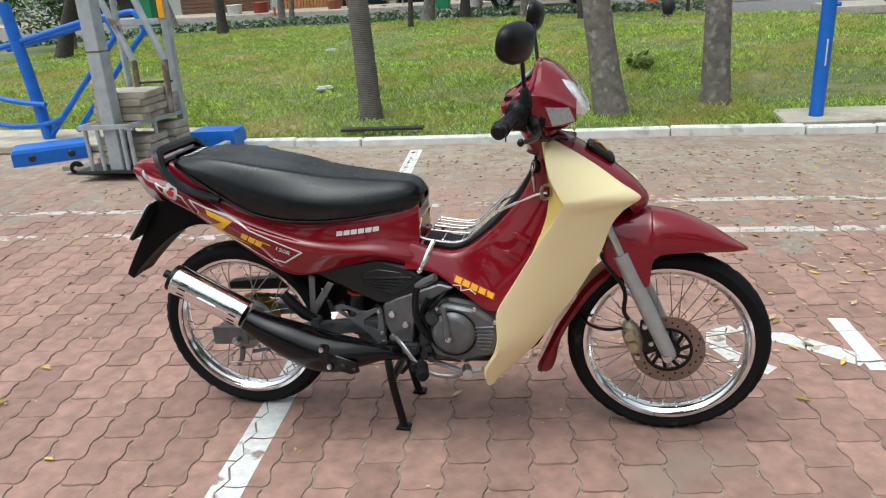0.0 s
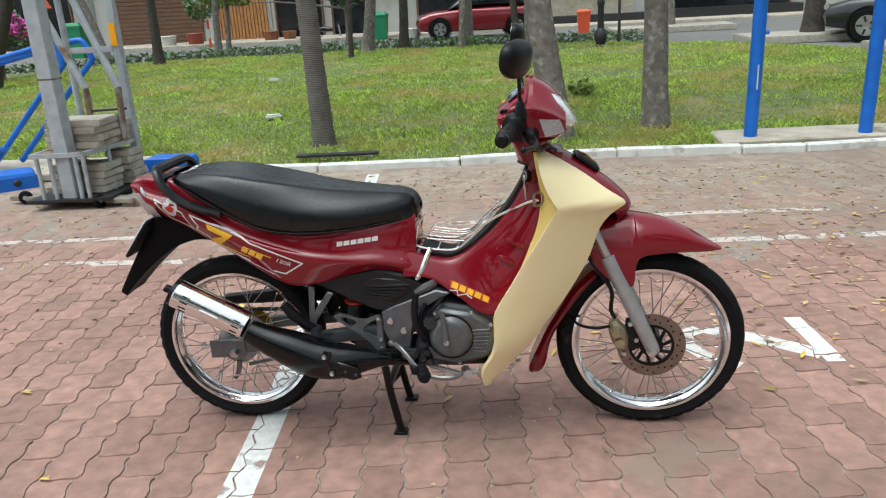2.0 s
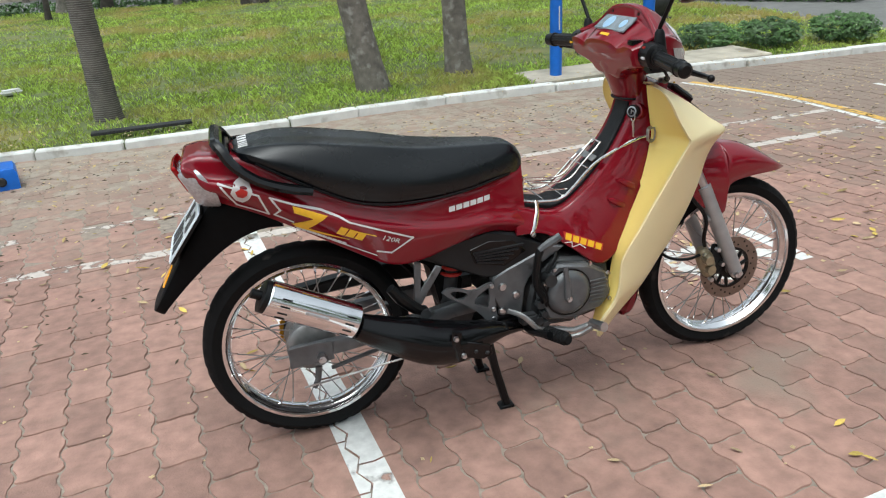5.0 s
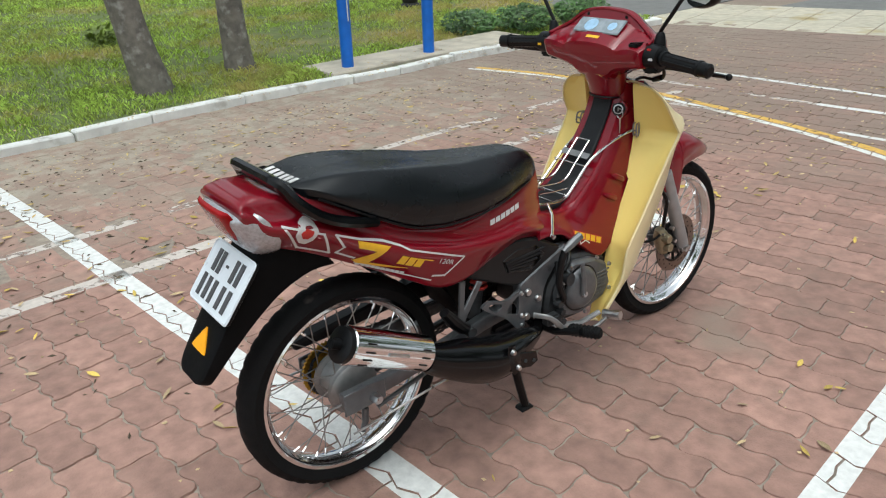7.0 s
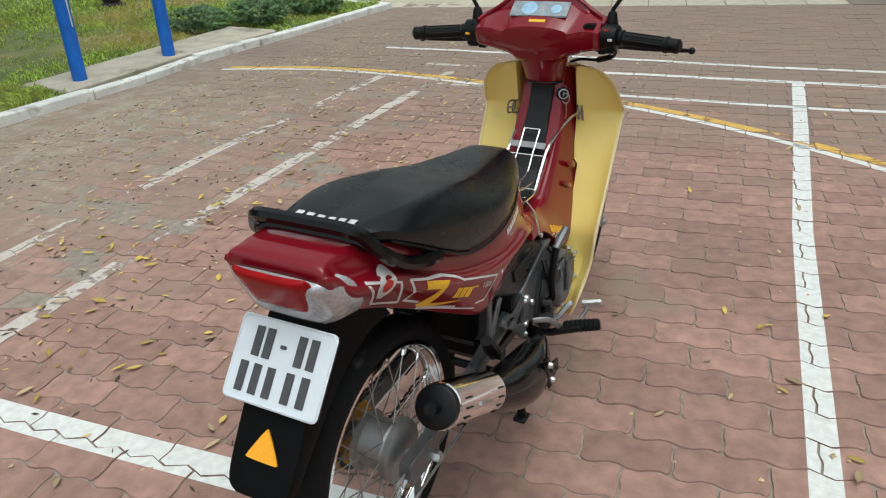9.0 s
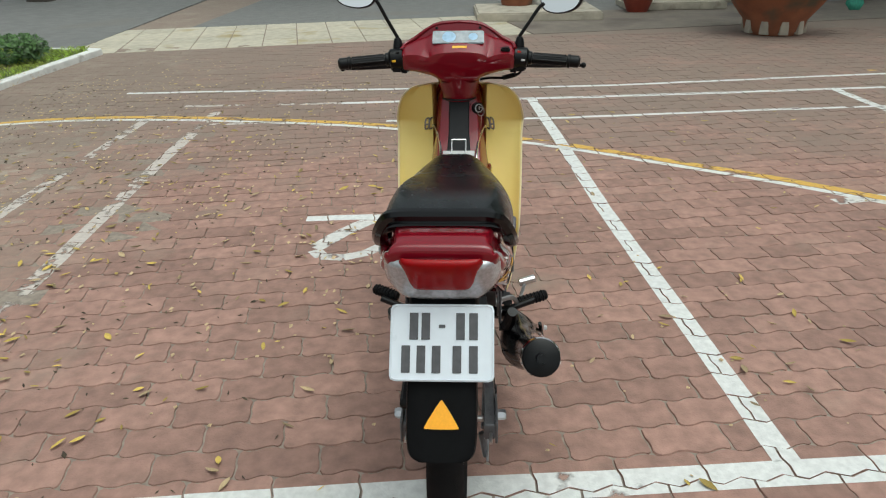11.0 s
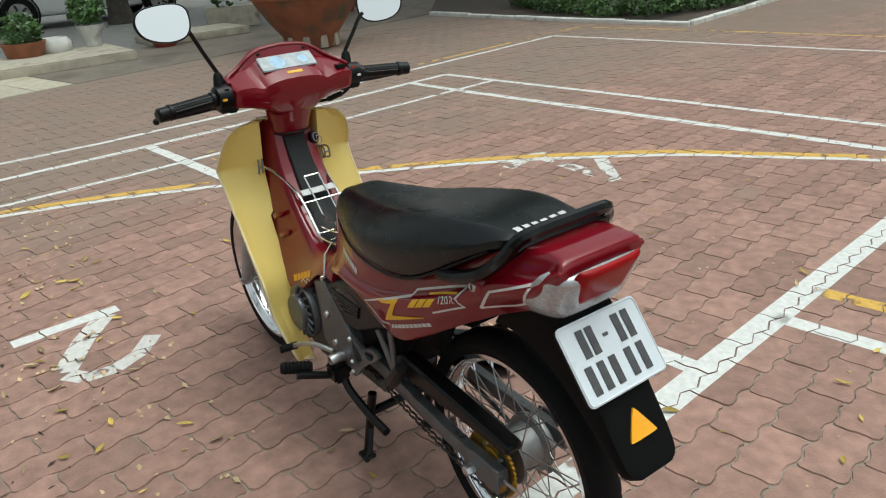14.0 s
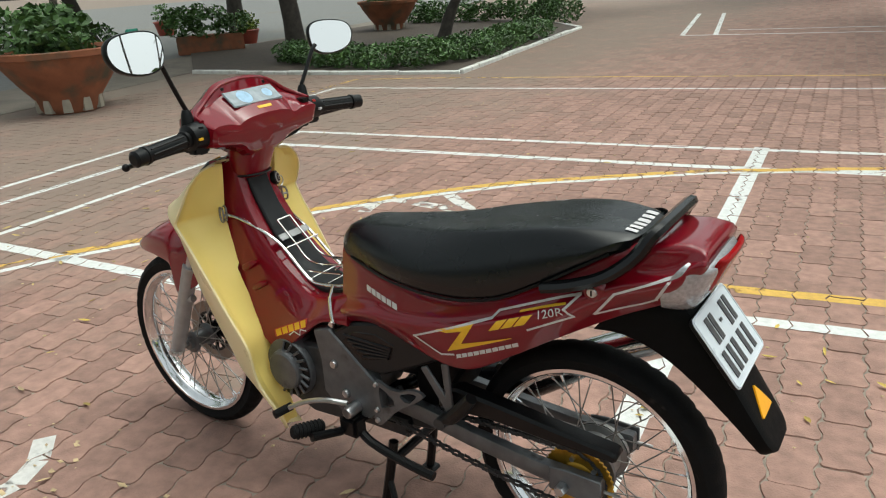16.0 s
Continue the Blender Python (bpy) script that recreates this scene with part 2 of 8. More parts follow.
def loft(rings, closed=True, caps=True, bm=None):
    bm = bm or bmesh.new()
    vs = [[bm.verts.new(p) for p in r] for r in rings]
    n = len(rings[0])
    for a, b in zip(vs, vs[1:]):
        for i in range(n if closed else n - 1):
            j = (i + 1) % n
            try:
                bm.faces.new((a[i], a[j], b[j], b[i]))
            except ValueError:
                pass
    if caps and closed:
        bm.faces.new(vs[0][::-1])
        bm.faces.new(vs[-1])
    bmesh.ops.recalc_face_normals(bm, faces=bm.faces)
    return bm


def chaikin(pts, times=2, closed=False):
    pts = [Vector(p) for p in pts]
    for _ in range(times):
        q = [] if closed else [pts[0]]
        for a, b in zip(pts, pts[1:] + (pts[:1] if closed else [])):
            q += [a.lerp(b, 0.25), a.lerp(b, 0.75)]
        pts = q if closed else q + [pts[-1]]
    return pts


def smooth_line(pts, per=6):
    """A Catmull-Rom line through the points."""
    pts = [Vector(p) for p in pts]
    ext = [2 * pts[0] - pts[1], *pts, 2 * pts[-1] - pts[-2]]
    out = []
    for a, b, c, d in zip(ext, ext[1:], ext[2:], ext[3:]):
        for k in range(per):
            t = k / per
            out.append(0.5 * (2 * b + (c - a) * t + (2 * a - 5 * b + 4 * c - d) * t * t + (3 * b - a - 3 * c + d) * t ** 3))
    return out + [pts[-1]]


def tube(pts, r, seg=8, bm=None, closed=False, flat=1.0):
    """A round bar along the points; r may be a list. flat squeezes it across."""
    pts = [Vector(p) for p in pts]
    rs = r if isinstance(r, (list, tuple)) else [r] * len(pts)
    rings, side = [], None
    for i, p in enumerate(pts):
        d = ((pts[(i + 1) % len(pts)] if closed else pts[min(i + 1, len(pts) - 1)]) - pts[i - 1 if closed else max(i - 1, 0)]).normalized()
        if side is None:
            side = d.orthogonal().normalized() if abs(d.y) > 0.9 else d.cross(Vector((0, 1, 0))).normalized()
        side = (side - d * side.dot(d)).normalized()
        up = d.cross(side)
        rings.append([p + rs[i] * (math.cos(6.2832 * k / seg) * side + flat * math.sin(6.2832 * k / seg) * up) for k in range(seg)])
    if closed:
        rings.append(rings[0])
        bm = loft(rings, caps=False, bm=bm)
        return bm
    return loft(rings, bm=bm)


def lathe(profile, centre, axis="y", seg=32, bm=None, closed=False, wobble=None):
    """Turns (radius, along) pairs about an axis through the centre."""
    c, rings = Vector(centre), []
    for k in range(seg):
        a = 6.2832 * k / seg
        ring = []
        for i, (r, h) in enumerate(profile):
            r2 = r + (wobble(k, i) if wobble else 0)
            e, f = r2 * math.cos(a), r2 * math.sin(a)
            ring.append(c + Vector({"y": (e, h, f), "z": (e, f, h), "x": (h, e, f)}[axis]))
        rings.append(ring)
    bm = bm or bmesh.new()
    vs = [[bm.verts.new(p) for p in r] for r in rings]
    n = len(profile)
    for k in range(seg):
        a, b = vs[k], vs[(k + 1) % seg]
        for i in range(n if closed else n - 1):
            j = (i + 1) % n
            bm.faces.new((a[i], a[j], b[j], b[i]))
    bmesh.ops.remove_doubles(bm, verts=bm.verts, dist=1e-6)
    bmesh.ops.recalc_face_normals(bm, faces=bm.faces)
    return bm


def rod(a, b, r, seg=10, bm=None):
    return tube([a, b], r, seg, bm)


def prism(poly, y0, y1, bevel=0.003, bm=None, axis="y"):
    """An outline in x and z (axis y), or x and y (axis z), made solid from y0 to y1, with broken edges."""
    own = bmesh.new()
    place = (lambda p, h: (p[0], h, p[1])) if axis == "y" else (lambda p, h: (p[0], p[1], h)) if axis == "z" else (lambda p, h: (h, p[0], p[1]))
    lo, hi = [own.verts.new(place(p, y0)) for p in poly], [own.verts.new(place(p, y1)) for p in poly]
    own.faces.new(lo)
    own.faces.new(hi[::-1])
    for i in range(len(poly)):
        j = (i + 1) % len(poly)
        own.faces.new((lo[i], hi[i], hi[j], lo[j]))
    bmesh.ops.recalc_face_normals(own, faces=own.faces)
    if bevel:
        bmesh.ops.bevel(own, geom=[e for e in own.edges if len(e.link_faces) == 2 and e.calc_face_angle(0) > 0.5], offset=bevel, segments=1, affect="EDGES")
    if bm is None:
        return own
    me = bpy.data.meshes.new("joined")
    own.to_mesh(me)
    own.free()
    bm.from_mesh(me)
    bpy.data.meshes.remove(me)
    return bm


def box(c, s, bevel=0.004, m=None, bm=None):
    own = bmesh.new()
    bmesh.ops.create_cube(own, size=1, matrix=Matrix.Translation(c) @ (m or Matrix()) @ Matrix.Diagonal((*s, 1)))
    if bevel:
        bmesh.ops.bevel(own, geom=own.edges[:], offset=bevel, segments=2, affect="EDGES")
    if bm is None:
        return own
    me = bpy.data.meshes.new("joined")
    own.to_mesh(me)
    own.free()
    bm.from_mesh(me)
    bpy.data.meshes.remove(me)
    return bm


def mesh_from(name, verts, faces, material, smooth=False):
    me = bpy.data.meshes.new(name)
    me.from_pydata(verts, [], faces)
    me.materials.append(material)
    if smooth:
        me.polygons.foreach_set("use_smooth", [True] * len(me.polygons))
    return me


# The planting and the street lie four degrees off the motorbike's line; K is metres per court unit.
K, CA, SA = 1.04, math.cos(radians(4)), math.sin(radians(4))


def court(u, v, z=0.0):
    return Vector((K * (u * CA - v * SA), K * (u * SA + v * CA), z))

# ---- ground ----
ground = tagged(part("ground", prism([(-400, -400), (400, -400), (400, 400), (-400, 400)], -0.5, -0.0045, 0, axis="z"), EARTH), "sandy bare earth under the paved square", "ground", kind="structure")

PW, PL, ZIG = 0.120, 0.2275, 0.0115
PC, PS = math.cos(radians(6.5)), math.sin(radians(6.5))  # the pavers' rows


def paver_outline(gap=0.0017):
    """The wavy outline of one interlocking paver, round its middle, in the court's metres."""
    w, h = PW / 2 - gap, PL / 2 - gap
    wave = [(-1.0, 0.0), (-0.75, 1), (-0.25, -1), (0.25, 1), (0.75, -1), (1.0, 0.0)]
    right = [(w + ZIG * a, h * f) for f, a in wave]
    left = [(-w + ZIG * a, h * f) for f, a in wave]
    top = [(w * 0.3, h + 0.004), (-w * 0.3, h - 0.004)]
    bottom = [(-w * 0.3, -h - 0.004), (w * 0.3, -h + 0.004)]
    return right + top + left[::-1] + bottom


def to_world(a, b, z):
    return (a * PC - b * PS - 0.0245, a * PS + b * PC + 0.0015, z)


def to_rows(x, y):
    x, y = x + 0.0245, y - 0.0015
    return (x * PC + y * PS, y * PC - x * PS)


OUT = paver_outline()
ROUND = [(p.x, p.y) for p in chaikin([(a, b, 0) for a, b in OUT], 1, True)]
rng = random.Random(4)
pavers = []
for i in range(-60, 66):
    for j in range(-104, 18):
        a, b = i * PW, (j + (0.5 if i % 2 else 0.0)) * PL
        pavers.append((a, b, rng.uniform(-0.0016, 0.0012), rng.uniform(-0.6, 0.6), rng.uniform(-0.5, 0.5)))
near = {k for k, (a, b, *_) in enumerate(pavers) if -0.95 < a < 1.0 and -1.35 < b < 1.2}
near = set(sorted(near, key=lambda k: abs(pavers[k][0]) + abs(pavers[k][1]))[:300])
plaza = tagged(new("paved_square"), "red interlocking concrete pavers, worn and dusty", "paving", kind="structure")
verts, faces = [], []
for k, (a, b, dz, tx, ty) in enumerate(pavers):
    if k in near:
        continue
    base = len(verts)
    shape = ROUND if -3.2 < a < 4.2 and -3.2 < b < 3.2 else OUT
    n = len(shape)
    verts += [to_world(a + p * 0.978, b + q * 0.988, dz + (p * tx + q * ty) * 0.012) for p, q in shape]
    faces.append(tuple(range(base, base + n)))
    if b > -7.5:
        verts += [to_world(a + p * 1.01, b + q * 1.005, -0.009) for p, q in shape]
        for i in range(n):
            j = (i + 1) % n
            faces.append((base + n + i, base + n + j, base + j, base + i))
far_pavers = tagged(new("pavers", mesh_from("pavers", verts, faces, BRICKS)), "dusty red wave-edged concrete pavers", kind="stuff")
far_pavers.parent = plaza


def clip(poly, quad):
    """The part of an outline inside a convex quad (anticlockwise)."""
    for i in range(len(quad)):
        (ax, ay), (bx, by) = quad[i], quad[(i + 1) % len(quad)]
        side = [(bx - ax) * (y - ay) - (by - ay) * (x - ax) for x, y in poly]
        out = []
        for j in range(len(poly)):
            p, q, s, t = poly[j], poly[(j + 1) % len(poly)], side[j], side[(j + 1) % len(poly)]
            if s >= 0:
                out.append(p)
            if (s >= 0) != (t >= 0):
                f = s / (s - t)
                out.append((p[0] + f * (q[0] - p[0]), p[1] + f * (q[1] - p[1])))
        poly = out
        if len(poly) < 3:
            return []
    return poly


cells = {}
for k, (a, b, dz, tx, ty) in enumerate(pavers):
    cells.setdefault((int(a // 0.5), int(b // 0.5)), []).append(k)


def painted(name, label, quads, material, lift=0.0):
    """Paint on the pavers' faces, broken at every joint."""
    verts, faces = [], []
    for quad in quads:
        quad = [to_rows(p, q) for p, q in quad]
        area = sum(quad[i][0] * quad[(i + 1) % 4][1] - quad[(i + 1) % 4][0] * quad[i][1] for i in range(4))
        if area < 0:
            quad = quad[::-1]
        xs, ys = [p[0] for p in quad], [p[1] for p in quad]
        for cx in range(int((min(xs) - 0.2) // 0.5), int((max(xs) + 0.2) // 0.5) + 1):
            for cy in range(int((min(ys) - 0.2) // 0.5), int((max(ys) + 0.2) // 0.5) + 1):
                for k in cells.get((cx, cy), ()):
                    a, b, dz, tx, ty = pavers[k]
                    poly = clip([(a + p * 0.985, b + q * 0.985) for p, q in OUT], quad)
                    if poly:
                        base = len(verts)
                        verts += [to_world(x, y, dz + ((x - a) * tx + (y - b) * ty) * 0.012 + 0.0012 + lift) for x, y in poly]
                        faces.append(tuple(range(base, base + len(poly))))
    ob = new(name, mesh_from(name, verts, faces, material))
    return tagged(ob, label, "line marking", kind="structure")


def stripe(pts, w):
    """Quads of width w along a line of points."""
    quads = []
    for (a, b), (c, d) in zip(pts, pts[1:]):
        n = math.hypot(c - a, d - b)
        x, y = -(d - b) / n * w / 2, (c - a) / n * w / 2
        quads.append([(a + x, b + y), (c + x, d + y), (c - x, d - y), (a - x, b - y)])
    return quads


painted("base_line", "broad white court line under the rear wheel", stripe([(-0.385, 3.75), (-0.20, 2.30), (-0.072, 1.10), (0.062, 0.0), (0.10, -0.40), (0.158, -0.93), (0.295, -2.2), (0.50, -4.15)], 0.098), LINE)
painted("court_line", "white court line running beside the motorbike", stripe([(0.20, -0.895), (2.05, -0.690), (3.45, -0.575), (4.52, -0.475)], 0.078), LINE)
painted("court_line", "worn white court lines across the square", stripe([(4.44, 1.05), (4.48, 0.60), (4.55, -0.40), (4.61, -1.01), (4.77, -2.4), (4.90, -3.42), (4.20, -3.52), (1.07, -3.98), (-1.9, -4.48)], 0.064) + stripe([(3.86, 0.62), (3.88, 0.2), (3.94, -0.75), (4.14, -2.20), (4.27, -3.50)], 0.052) + stripe([(4.83, -2.97), (4.10, -3.05), (0.84, -3.49), (-1.9, -3.98)], 0.077), LINE)
painted("court_line", "thin white boundary lines of the court", stripe([(4.86, 3.0), (4.90, 2.3), (4.95, 1.0), (4.97, -0.30), (5.06, -1.25), (5.40, -3.30), (5.78, -5.71), (3.60, -6.14), (1.27, -6.59), (-0.03, -6.87), (-2.6, -7.4)], 0.06), LINE)
painted("court_line", "faded white court lines", stripe([(-3.8, 1.88), (-1.8, 2.03), (-0.95, 2.12), (2.05, 2.39), (4.06, 2.44)], 0.072) + stripe([(-3.8, 1.36), (-1.66, 1.56), (-0.54, 1.60), (1.24, 1.78), (2.92, 1.91), (4.20, 1.98)], 0.082) + stripe([(4.36, 2.30), (4.44, 1.05)], 0.06) + stripe([(3.74, 2.20), (3.86, 1.35)], 0.06), LINEOLD)
painted("court_line", "short white court lines", stripe([(0.20, -1.36), (-0.05, -1.40), (-1.7, -1.70)], 0.07), LINE)
painted("court_line", "white corner lines of a farther court", stripe([(4.55, -17.0), (3.42, -11.95), (-2.4, -12.9)], 0.08) + stripe([(4.0, -17.0), (2.88, -12.0)], 0.08) + stripe([(2.9, -12.9), (-2.4, -13.8)], 0.07), LINE)
ARC = [(3.74, 3.87), (3.95, 3.20), (4.01, 2.60), (3.95, 1.75), (3.74, 0.60), (3.33, -0.43), (2.85, -1.24), (2.38, -1.95), (1.75, -2.66), (1.385, -2.93), (0.767, -3.35), (0.446, -3.51), (-0.273, -3.82), (-1.3, -4.12)]
arc = [tuple(p)[:2] for p in smooth_line([(a, b, 0) for a, b in ARC], 4)]
painted("yellow_arc", "curved yellow court line", stripe(arc, 0.07), LINEYEL, 0.0004)
painted("white_arc", "curved white line beside the yellow one", stripe([(a - 0.07, b + 0.02) for a, b in arc], 0.05), LINE)
painted("yellow_line", "yellow boundary line of the square", stripe([(5.62, -3.6), (5.96, -5.90), (6.02, -6.36), (5.20, -6.64), (4.02, -6.91), (1.48, -7.44), (-2.6, -8.3)], 0.05) + stripe([(0.22, -1.63), (-1.3, -1.93)], 0.07), LINEYEL)
painted("painted_digit", "white painted figure two on the pavers", stripe([(1.945, 0.79), (1.976, 0.400)], 0.066), LINE, 0.0002)
painted("painted_digit", "scuffed strokes of the white painted figure two", stripe([(1.945, 0.455), (1.78, 0.575), (1.585, 0.675)], 0.085) + stripe([(1.565, 0.672), (1.497, 0.625), (1.487, 0.53), (1.540, 0.435), (1.640, 0.358)], 0.066), LINEWORN, 0.0001)
painted("painted_digit", "white painted figure one on the pavers", stripe([(2.19, -1.86), (2.275, -2.21)], 0.08) + stripe([(2.26, -2.14), (1.58, -2.10)], 0.09) + stripe([(1.60, -2.11), (1.91, -2.34)], 0.08), LINEWORN, 0.0002)

# ---- the motorbike ----
bike = empty("motorbike", "maroon underbone motorbike with cream leg shields on its centre stand", "motorbike")
REAR, FRONT, WR = Vector((-0.002, 0, 0.277)), Vector((1.2695, 0, 0.272)), 0.2755


def both(points):
    """The same line on the other side."""
    return [(x, -y, z) for x, y, z in points]


def half_ring(x, half, times=2):
    """A closed ring across the bike at x from (y, z) pairs that run from the top middle to the bottom middle."""
    line = chaikin([(0, a, b) for a, b in half], times)
    right = [Vector((x, -p.y, p.z)) for p in line]
    left = [Vector((x, p.y, p.z)) for p in line[1:-1]]
    return right + left[::-1]


def resample(keys, per=5):
    """Smooth rows of numbers, row to row."""
    out = []
    ext = [keys[0], *keys, keys[-1]]
    for a, b, c, d in zip(ext, ext[1:], ext[2:], ext[3:]):
        for k in range(per):
            t = k / per
            out.append([0.5 * (2 * q + (r - p) * t + (2 * p - 5 * q + 4 * r - s) * t * t + (3 * q - p - 3 * r + s) * t ** 3) for p, q, r, s in zip(a, b, c, d)])
    return out + [list(keys[-1])]


# tail and side panels: x, top, bottom, width at the top, greatest width, its height, width at the bottom
BODY = [(-0.244, 0.833, 0.812, 0.088, 0.101, 0.822, 0.091), (-0.238, 0.842, 0.800, 0.090, 0.104, 0.822, 0.093), (-0.220, 0.847, 0.770, 0.085, 0.106, 0.812, 0.090), (-0.192, 0.848, 0.738, 0.088, 0.117, 0.785, 0.085), (-0.10, 0.832, 0.690, 0.100, 0.128, 0.760, 0.090),
        (0.0, 0.770, 0.630, 0.110, 0.138, 0.700, 0.105), (0.10, 0.716, 0.568, 0.118, 0.145, 0.655, 0.118), (0.19, 0.684, 0.518, 0.122, 0.148, 0.625, 0.128), (0.27, 0.674, 0.514, 0.124, 0.147, 0.605, 0.128),
        (0.37, 0.684, 0.540, 0.118, 0.142, 0.592, 0.122), (0.46, 0.694, 0.556, 0.098, 0.132, 0.588, 0.112), (0.53, 0.704, 0.540, 0.076, 0.116, 0.572, 0.100), (0.575, 0.712, 0.525, 0.060, 0.10, 0.560, 0.092)]
rings = [half_ring(x, [(0, zt), (wt * 0.8, zt), (wt, zt - 0.004), (wt + 0.25 * (wm - wt), zt - 0.55 * (zt - zm)), (wt + 0.45 * (wm - wt), zm + 0.2 * (zt - zm)), (wm - 0.004, zm + 0.007), (wm, zm - 0.002), (wm * 0.985, zm - 0.3 * (zm - zb)), (wb + 0.004, zb + 0.006), (wb, zb), (wb - 0.02, zb), (0, zb)]) for x, zt, zb, wt, wm, zm, wb in resample(BODY)]
tail = part("tail_panel", loft(rings), RED, bike, "glossy maroon tail and side panels")

# central tunnel and inner leg cover: top point, bottom point, half widths
TUN = [(0.545, 0.606, 0.535, 0.530, 0.088, 0.118), (0.62, 0.579, 0.62, 0.522, 0.084, 0.116), (0.69, 0.574, 0.70, 0.466, 0.080, 0.120), (0.775, 0.628, 0.80, 0.402, 0.075, 0.122),
       (0.855, 0.710, 0.905, 0.500, 0.068, 0.112), (0.905, 0.790, 0.985, 0.660, 0.062, 0.092), (0.925, 0.858, 1.00, 0.800, 0.056, 0.078), (0.930, 0.893, 1.02, 0.880, 0.052, 0.066)]
rings = []
for tx, tz, bx, bz, w1, w2 in resample(TUN):
    half = [(0, 0.0), (w1 * 0.9, 0.0), (w1, 0.05), ((w1 + w2) / 2 + 0.002, 0.5), (w2, 0.93), (w2 - 0.01, 1.0), (0, 1.0)]
    rings.append([Vector((tx + (bx - tx) * p.z, p.y, tz + (bz - tz) * p.z)) for p in half_ring(0, half, 1)])
tunnel = part("leg_cover", loft(rings), RED, bike)
for a, b in (((0.865, 0.634), (0.897, 0.617)), ((0.836, 0.582), (0.868, 0.566))):
    for s in (-1, 1):
        part("rib", tube([(a[0] - 0.012, s * 0.094, a[1] + 0.004), (a[0], s * 0.098, a[1]), (b[0], s * 0.101, b[1]), (b[0] + 0.006, s * 0.102, b[1] - 0.004)], [0.002, 0.008, 0.009, 0.002], 8, flat=0.6), RED, tunnel)
mat_line = smooth_line([(0.585, 0, 0.597), (0.625, 0, 0.586), (0.69, 0, 0.582), (0.775, 0, 0.637), (0.853, 0, 0.72), (0.902, 0, 0.80), (0.919, 0, 0.86), (0.926, 0, 0.898)], 5)
rings = []
for i, p in enumerate(mat_line):
    w = 0.062 - 0.030 * min(1, i / 22)
    d = (mat_line[min(i + 1, len(mat_line) - 1)] - mat_line[max(i - 1, 0)]).normalized()
    n = Vector((-d.z, 0, d.x))
    rings.append([p - n * 0.012 + Vector((0, -w, 0)), p + Vector((0, -w, 0)), p + n * 0.003 + Vector((0, -w * 0.9, 0)), p + n * 0.003 + Vector((0, w * 0.9, 0)), p + Vector((0, w, 0)), p - n * 0.012 + Vector((0, w, 0))])
part("tunnel_strip", loft(rings), DARK, tunnel, "black textured centre strip")

# seat: x, top, bottom, half width, crown width
SEAT_ROWS = [(-0.122, 0.818, 0.808, 0.050, 0.6), (-0.108, 0.826, 0.802, 0.092, 0.6), (-0.078, 0.831, 0.795, 0.112, 0.62), (-0.017, 0.834, 0.765, 0.128, 0.66), (0.058, 0.828, 0.722, 0.139, 0.66), (0.138, 0.814, 0.682, 0.145, 0.64), (0.219, 0.799, 0.664, 0.147, 0.58),
             (0.289, 0.784, 0.660, 0.145, 0.52), (0.349, 0.773, 0.660, 0.139, 0.50), (0.43, 0.764, 0.664, 0.122, 0.50), (0.50, 0.757, 0.672, 0.099, 0.52), (0.55, 0.752, 0.676, 0.080, 0.55), (0.58, 0.742, 0.674, 0.066, 0.55), (0.597, 0.725, 0.678, 0.050, 0.5), (0.603, 0.712, 0.690, 0.025, 0.5)]
rings = []
for x, zt, zb, w, cr in resample(SEAT_ROWS):
    h = zt - zb
    k = max(0.0, min(1.0, (0.44 - x) / 0.2))  # the top edge is a clear fold towards the rear, round at the front
    rings.append(half_ring(x, [(0, zt - 0.004 * k), (w * (cr - 0.05 + 0.09 * k), zt - 0.006 * h), (w * (cr + 0.06 + 0.06 * k), zt - (0.06 + 0.01 * k) * h), (w * (cr + 1) / 2 + 0.006, zt - 0.24 * h), (w * 0.985, zt - 0.52 * h), (w, zb + 0.2 * h), (w * 0.985, zb + 0.03), (w * 0.97, zb), (w * 0.8, zb), (0, zb)]))
seat = part("seat", loft(rings), SEAT, bike, "long black leatherette seat", 50)
seam = [(-0.073, 0.799), (-0.017, 0.767), (0.058, 0.724), (0.138, 0.684), (0.219, 0.666), (0.289, 0.662), (0.349, 0.662), (0.43, 0.666), (0.50, 0.674), (0.554, 0.678)]
wide = [0.113, 0.128, 0.139, 0.145, 0.147, 0.145, 0.139, 0.122, 0.099, 0.077]
for s in (-1, 1):
    part("piping", tube(smooth_line([(x, s * w * 0.985, z) for (x, z), w in zip(seam, wide)], 3), 0.003, 6), BLACK, seat)

# grab rail
for name, pts, r in (("grab_rail", [(0.025, 0.132, 0.742), (-0.03, 0.134, 0.757), (-0.09, 0.130, 0.784), (-0.135, 0.122, 0.824), (-0.154, 0.106, 0.857), (-0.163, 0.088, 0.868), (-0.164, 0.06, 0.870)], 0.0125), ("inner_rail", [(-0.138, 0.118, 0.826), (-0.146, 0.108, 0.836), (-0.146, 0.090, 0.840)], 0.010)):
    line = smooth_line(pts, 4)
    line = line + both([tuple(p) for p in line])[::-1]
    part(name, tube(line, r, 8, flat=1.25), BLACKPIPE, bike)

